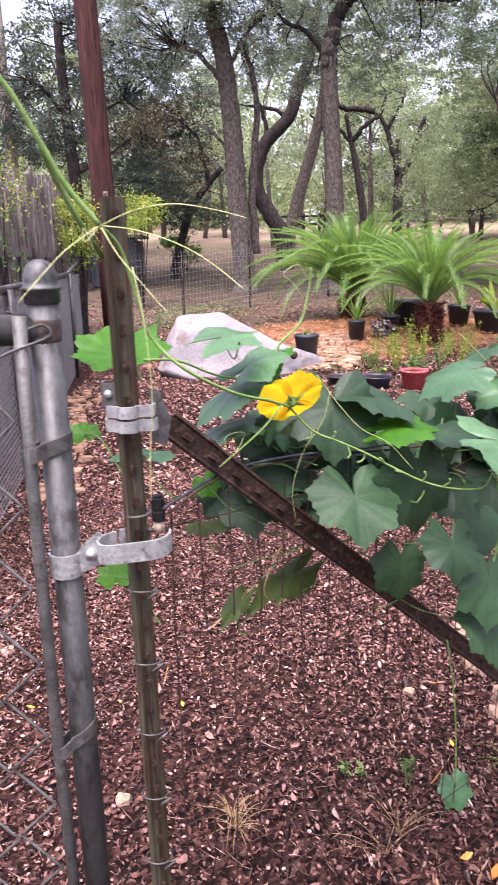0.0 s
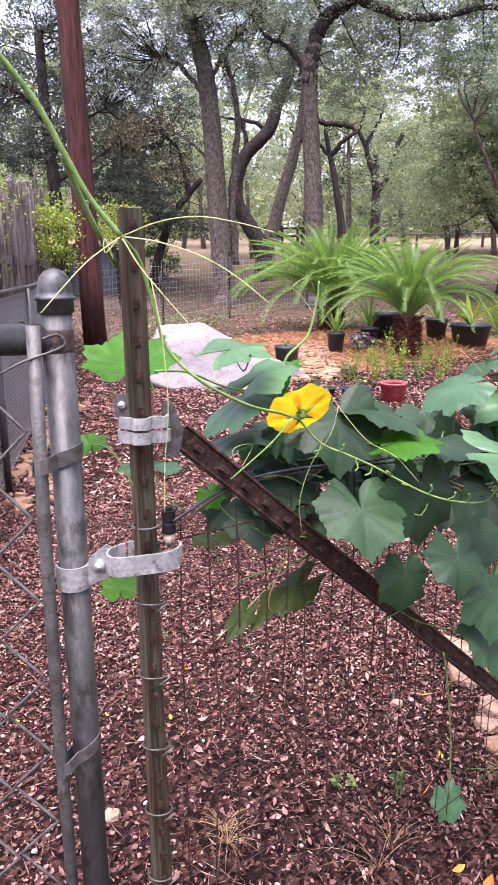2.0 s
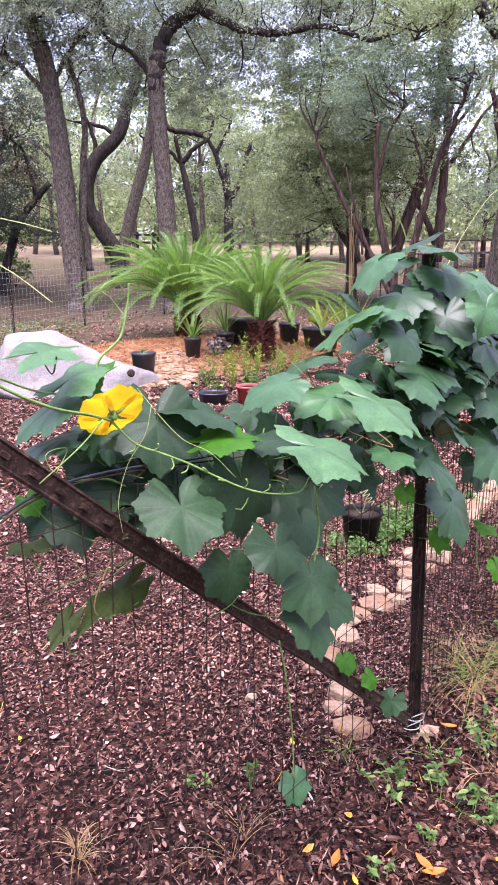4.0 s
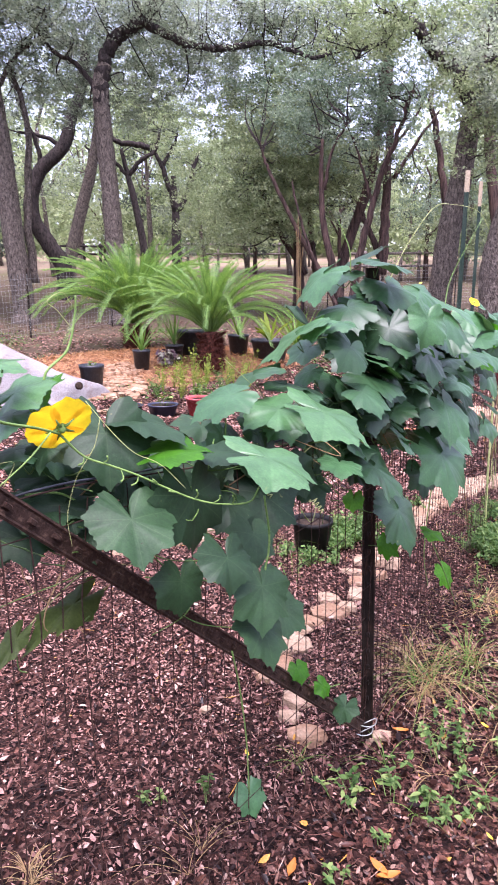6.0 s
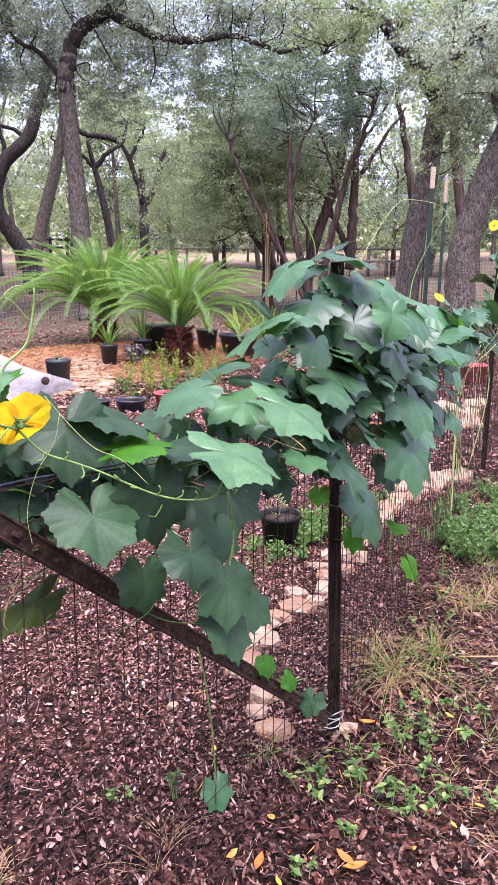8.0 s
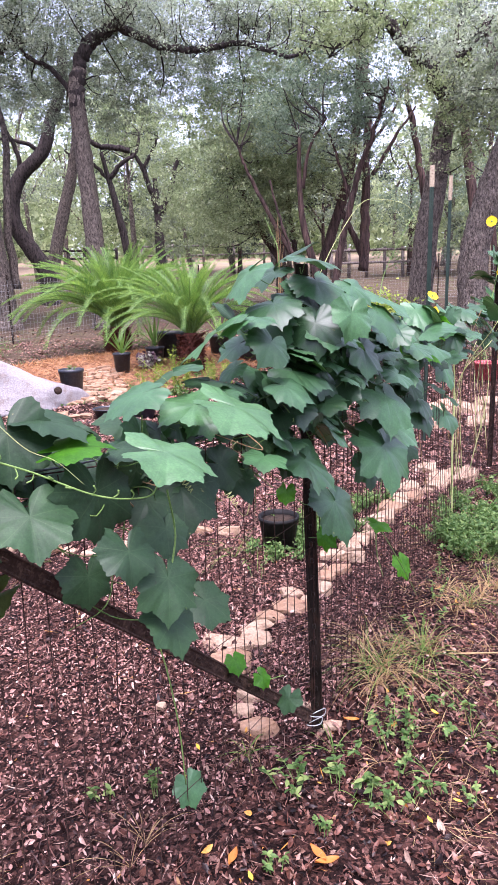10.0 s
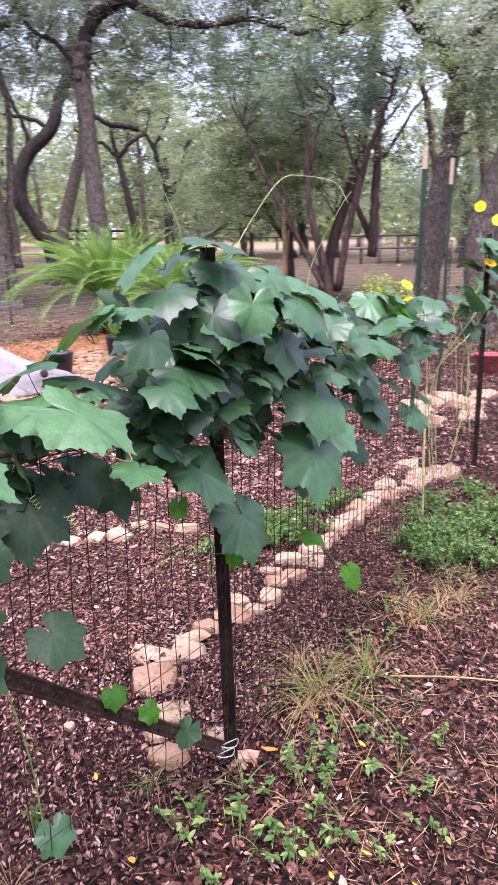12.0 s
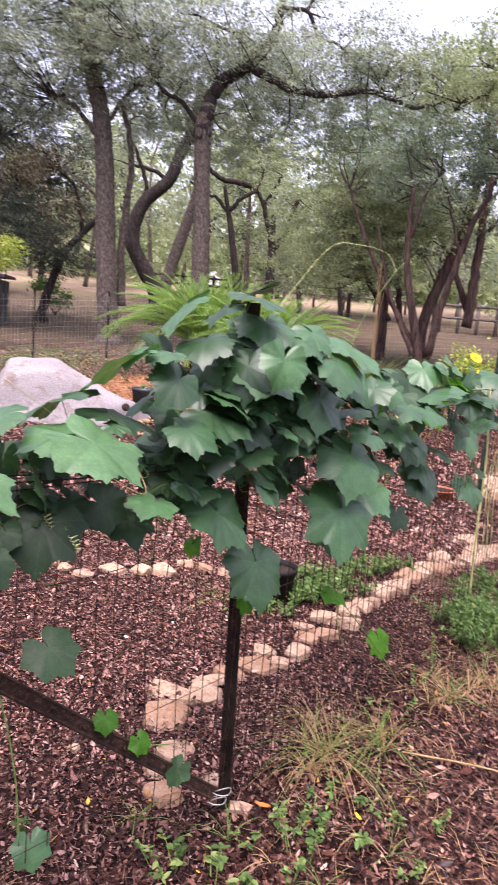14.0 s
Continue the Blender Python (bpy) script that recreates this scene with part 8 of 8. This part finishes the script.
tuft(2.44, 2.56, 0.2, 12, "green arching grass tuft in the leaf litter", M_GRASS)
tuft(2.48, 2.44, 0.22, 10, "green arching grass tuft in the leaf litter", M_GRASS)
tuft(0.06, 1.44, 0.1, 14, "tan dry grass tuft in the leaf litter", M_DRYGRASS, 0.003)
tuft(0.05, 1.48, 0.1, 14, "tan dry grass tuft in the leaf litter", M_DRYGRASS, 0.003)
tuft(0.42, 1.34, 0.16, 6, "thin dry grass tuft in the leaf litter", M_DRYGRASS, 0.003)
tuft(0.47, 1.40, 0.16, 6, "thin dry grass tuft in the leaf litter", M_DRYGRASS, 0.003)
s, low = Shape(), Shape()
for x, y in ((2.62, 3.12), (2.86, 3.23), (2.86, 3.02), (2.75, 2.77), (2.59, 2.76), (3.0, 3.05), (2.55, 2.86), (2.57, 2.59), (2.85, 2.81), (2.43, 2.74), (2.45, 2.91), (3.21, 3.31), (3.16, 3.09), (3.11, 2.89), (3.41, 3.09), (2.87, 2.62), (2.72, 2.53)):
    for k in range(3):
        bushy(s, (x + RNG.normal() * 0.07, y + RNG.normal() * 0.07, at_ground(x, y)), 8, 0.14, 0.15, 0.02, 0.45, 5)
for k in range(46):
    u = RNG.uniform(0, 1)
    x, y = 1.42 + 1.05 * u + RNG.normal() * 0.10, 3.02 + 0.62 * u + RNG.normal() * 0.09
    bushy(low, (x, y, at_ground(x, y)), 6, 0.075, 0.10, 0.022, 0.5, 3)
put("weed_patch", low.mesh("weed_patch", M_WEED), None, None, "low green weeds spreading behind the edging stones", "weeds", "", "stuff")
put("weed_patch", s.mesh("weed_patch", M_WEED), None, None, "low patch of bright green feathery weeds beside the fence", "weeds", "", "stuff")


def fallen(x, y, L, mat, turn, label):
    s = Shape()
    V, F = [], []
    for i in range(7):
        v = i / 6
        w = 0.19 * math.sin(math.pi * min(0.98, v * 0.92 + 0.06)) * L
        for u in (-1, 0, 1):
            V.append((u * w, (v - 0.5) * L, 0.012 + 0.12 * L * abs(u) + 0.25 * L * (v - 0.5) ** 2))
    for i in range(6):
        for u in range(2):
            F.append((i * 3 + u, i * 3 + u + 1, (i + 1) * 3 + u + 1, (i + 1) * 3 + u))
    s.add(V, F)
    put("fallen_leaf", s.mesh("fallen_leaf", mat), None, pose(x, y, at_ground(x, y), 0, 0, turn), label, "leaf", "bright fallen leaves")


fallen(0.66, 1.26, 0.055, M_BURNTORANGE, -40, "curled orange fallen leaf on the litter")
fallen(0.86, 1.19, 0.06, M_BURNTORANGE, 15, "curled orange fallen leaf on the litter")
fallen(0.87, 1.16, 0.06, M_BURNTORANGE, 80, "curled orange fallen leaf on the litter")
fallen(1.20, 1.64, 0.05, M_BURNTORANGE, 60, "curled orange fallen leaf on the litter")
fallen(1.47, 1.57, 0.03, M_YELLOWLEAF, 20, "small yellow fallen petal on the litter")
fallen(0.70, 1.70, 0.03, M_YELLOWLEAF, 0, "small yellow fallen petal on the litter")
fallen(-0.10, 1.94, 0.03, M_YELLOWLEAF, 10, "small yellow fallen leaf on the litter")
fallen(-0.59, 1.96, 0.03, M_YELLOWLEAF, 70, "small yellow fallen leaf on the litter")
fallen(1.18, 1.18, 0.025, M_YELLOWLEAF, 0, "small yellow fallen leaf on the litter")
fallen(1.15, 1.25, 0.025, M_BURNTORANGE, 0, "small orange fallen leaf on the litter")
fallen(1.29, 1.21, 0.025, M_YELLOWLEAF, 40, "small yellow fallen leaf on the litter")
fallen(1.47, 1.57, 0.03, M_YELLOWLEAF, 0, "small yellow fallen petal on the litter")
fallen(0.68, 1.19, 0.03, M_YELLOWLEAF, 0, "small yellow fallen leaf on the litter")
stone(0.65, 1.98, 0.018, "small pale limestone pebble in the mulch", "pebbles", 0, 1.2, 0.7)
stone(-0.77, 2.33, 0.03, "small pale limestone pebble in the mulch", "pebbles", 0, 1.2, 0.7)
stone(-0.24, 1.56, 0.02, "small pale limestone pebble in the mulch", "pebbles", 0, 1.2, 0.7)
s = Shape()
tube(s, smooth_path([(1.73, 1.85, 0.02), (1.99, 1.73, 0.025), (2.25, 1.56, 0.02)], 5), 0.0032, 6, 0.1)
put("dry_cane", s.mesh("dry_cane", M_DRYGRASS), None, None, "long dry tan cane lying on the litter", "cane")


def litter():
    """Fallen leaves lying on the ground, thick near the walk."""
    def zone(n, x0, x1, y0, y1, size):
        x, y = RNG.uniform(x0, x1, n), RNG.uniform(y0, y1, n)
        keep = (y > 0.55) | (RNG.uniform(0, 1, n) < 0.3)
        x, y = x[keep], y[keep]
        z = terrain(x, y) + bumps(x, y) - 0.012 + RNG.uniform(0.001, 0.014, len(x))
        return (folded if size < 0.04 else cards)(np.stack([x, y, z], 1), size, 1.3, 0.5, 0.3 if size < 0.04 else 0.1)
    def spots(n, x0, x1, y0, y1, lift, inside):
        x, y = RNG.uniform(x0, x1, n), RNG.uniform(y0, y1, n)
        # drifts: thicker here, thinner there
        keep = RNG.uniform(0, 1, n) < 0.62 + 0.38 * np.sin(2.3 * x + 1.1 * y) * np.sin(1.7 * y - 0.8 * x + 2)
        # the garden side of the wire fence, or the path side
        line = np.where(x < TP2[0], TP2[1] + (x - TP2[0]) * 0.545, TP2[1] + (x - TP2[0]) * 0.92)
        keep &= ((y > line) == inside) | (RNG.uniform(0, 1, n) < 0.12)
        x, y = x[keep], y[keep]
        return np.stack([x, y, terrain(x, y) + bumps(x, y) - 0.012 + RNG.uniform(0.001, lift, len(x))], 1)
    near = np.concatenate([curled(spots(15000, -1.6, 3.6, 0.6, 4.4, 0.024, False), 0.031, 0.6, 0.50), curled(spots(30000, -1.6, 3.6, 0.6, 4.4, 0.020, False), 0.020, 0.6, 0.48)])
    small = folded(spots(112000, -1.6, 3.4, 0.8, 4.6, 0.018, True), 0.0115, 0.8, 0.60, 0.35)
    mulch = np.concatenate([curled(spots(34000, -1.6, 3.4, 0.8, 4.6, 0.018, True), 0.019, 0.8, 0.22), curled(spots(9000, -1.6, 3.4, 0.8, 4.6, 0.024, True), 0.026, 0.6, 0.5)])
    put("leaf_litter", curled_mesh("leaf_litter", near, M_LITTER), label="reddish brown fallen oak leaves covering the ground", category="leaves", kind="stuff")
    bits = np.concatenate([zone(34000, -1.6, 3.4, 0.6, 4.4, 0.011), folded(spots(42000, -1.6, 3.6, 0.6, 4.4, 0.016, False), 0.017, 0.7, 0.5, 0.5)])
    put("mulch_chips", curled_mesh("mulch_chips", mulch, M_CHIPS), label="pinkish brown mulch chips and leaf bits inside the garden", category="mulch", kind="stuff")
    put("mulch_chips", folded_mesh("mulch_chips", small, M_CHIPS), label="fine pinkish brown mulch shreds inside the garden", category="mulch", kind="stuff")
    put("leaf_crumbs", folded_mesh("leaf_crumbs", bits, M_LITTER), label="small broken bits of brown leaf between the fallen leaves", category="leaves", kind="stuff")
    n = 15000
    x, y = RNG.uniform(-1.2, 3.6, n), RNG.uniform(0.65, 3.8, n)
    strand = np.stack([x, y, terrain(x, y) + bumps(x, y) + RNG.uniform(-0.004, 0.012, n)], 1)
    put("twig_bits", card_mesh("twig_bits", cards(strand, 0.055, 1.5, 0.045, 0.04), M_LITTER), label="short dark twigs and needles mixed into the litter", category="twigs", kind="stuff")
    sparse = curled(spots(7000, -4.0, 6.0, -3.0, 1.2, 0.02, False), 0.03, 0.7, 0.5)
    put("leaf_litter", curled_mesh("leaf_litter", sparse, M_LITTER), label="reddish brown fallen oak leaves behind the walk", category="leaves", kind="stuff")
    brown = np.concatenate([zone(26000, -1.6, 8.0, 4.0, 9.5, 0.042), zone(26000, -5, 12.0, 9.0, 15, 0.05)])
    put("leaf_litter", card_mesh("leaf_litter", brown, M_CHIPS), label="pale brown fallen leaves across the yard", category="leaves", kind="stuff")
    green = zone(26000, -4, 9.0, 8.6, 15.5, 0.05)
    mid = green.reshape(len(green) // 4, 4, 3).mean(1)
    keep = np.sin(1.3 * mid[:, 0] + 0.6 * mid[:, 1]) + np.sin(0.9 * mid[:, 1] - 1.7 * mid[:, 0] + 1) + RNG.normal(size=len(mid)) * 0.5 > 0.55
    green = green.reshape(len(mid), 4, 3)[keep].reshape(-1, 3)
    put("ground_weeds", card_mesh("ground_weeds", green + (0, 0, 0.02), M_WEED), label="thin patches of low green weeds across the yard", category="weeds", kind="stuff")
    far = np.concatenate([zone(30000, -1.6, 8.0, 4.0, 9.5, 0.042), zone(14000, -5, 14.0, 9.0, 17, 0.06)])
    put("leaf_litter", card_mesh("leaf_litter", far, M_LITTER), label="reddish brown fallen oak leaves across the yard", category="leaves", kind="stuff")


litter()

# dry needles and grass bits strewn by the path
n = 5200
x, y = RNG.uniform(1.1, 4.2, n), RNG.uniform(0.7, 3.4, n)
keep = (x - 0.75 * y) > 0.0
x, y = x[keep], y[keep]
z = terrain(x, y) + bumps(x, y) + RNG.uniform(0.0, 0.014, len(x)) - 0.006
put("dry_needles", card_mesh("dry_needles", cards(np.stack([x, y, z], 1), 0.085, 1.4, 0.022, 0.05), M_DRYGRASS), label="thin tan needles and grass bits strewn on the litter", category="straw", kind="stuff")
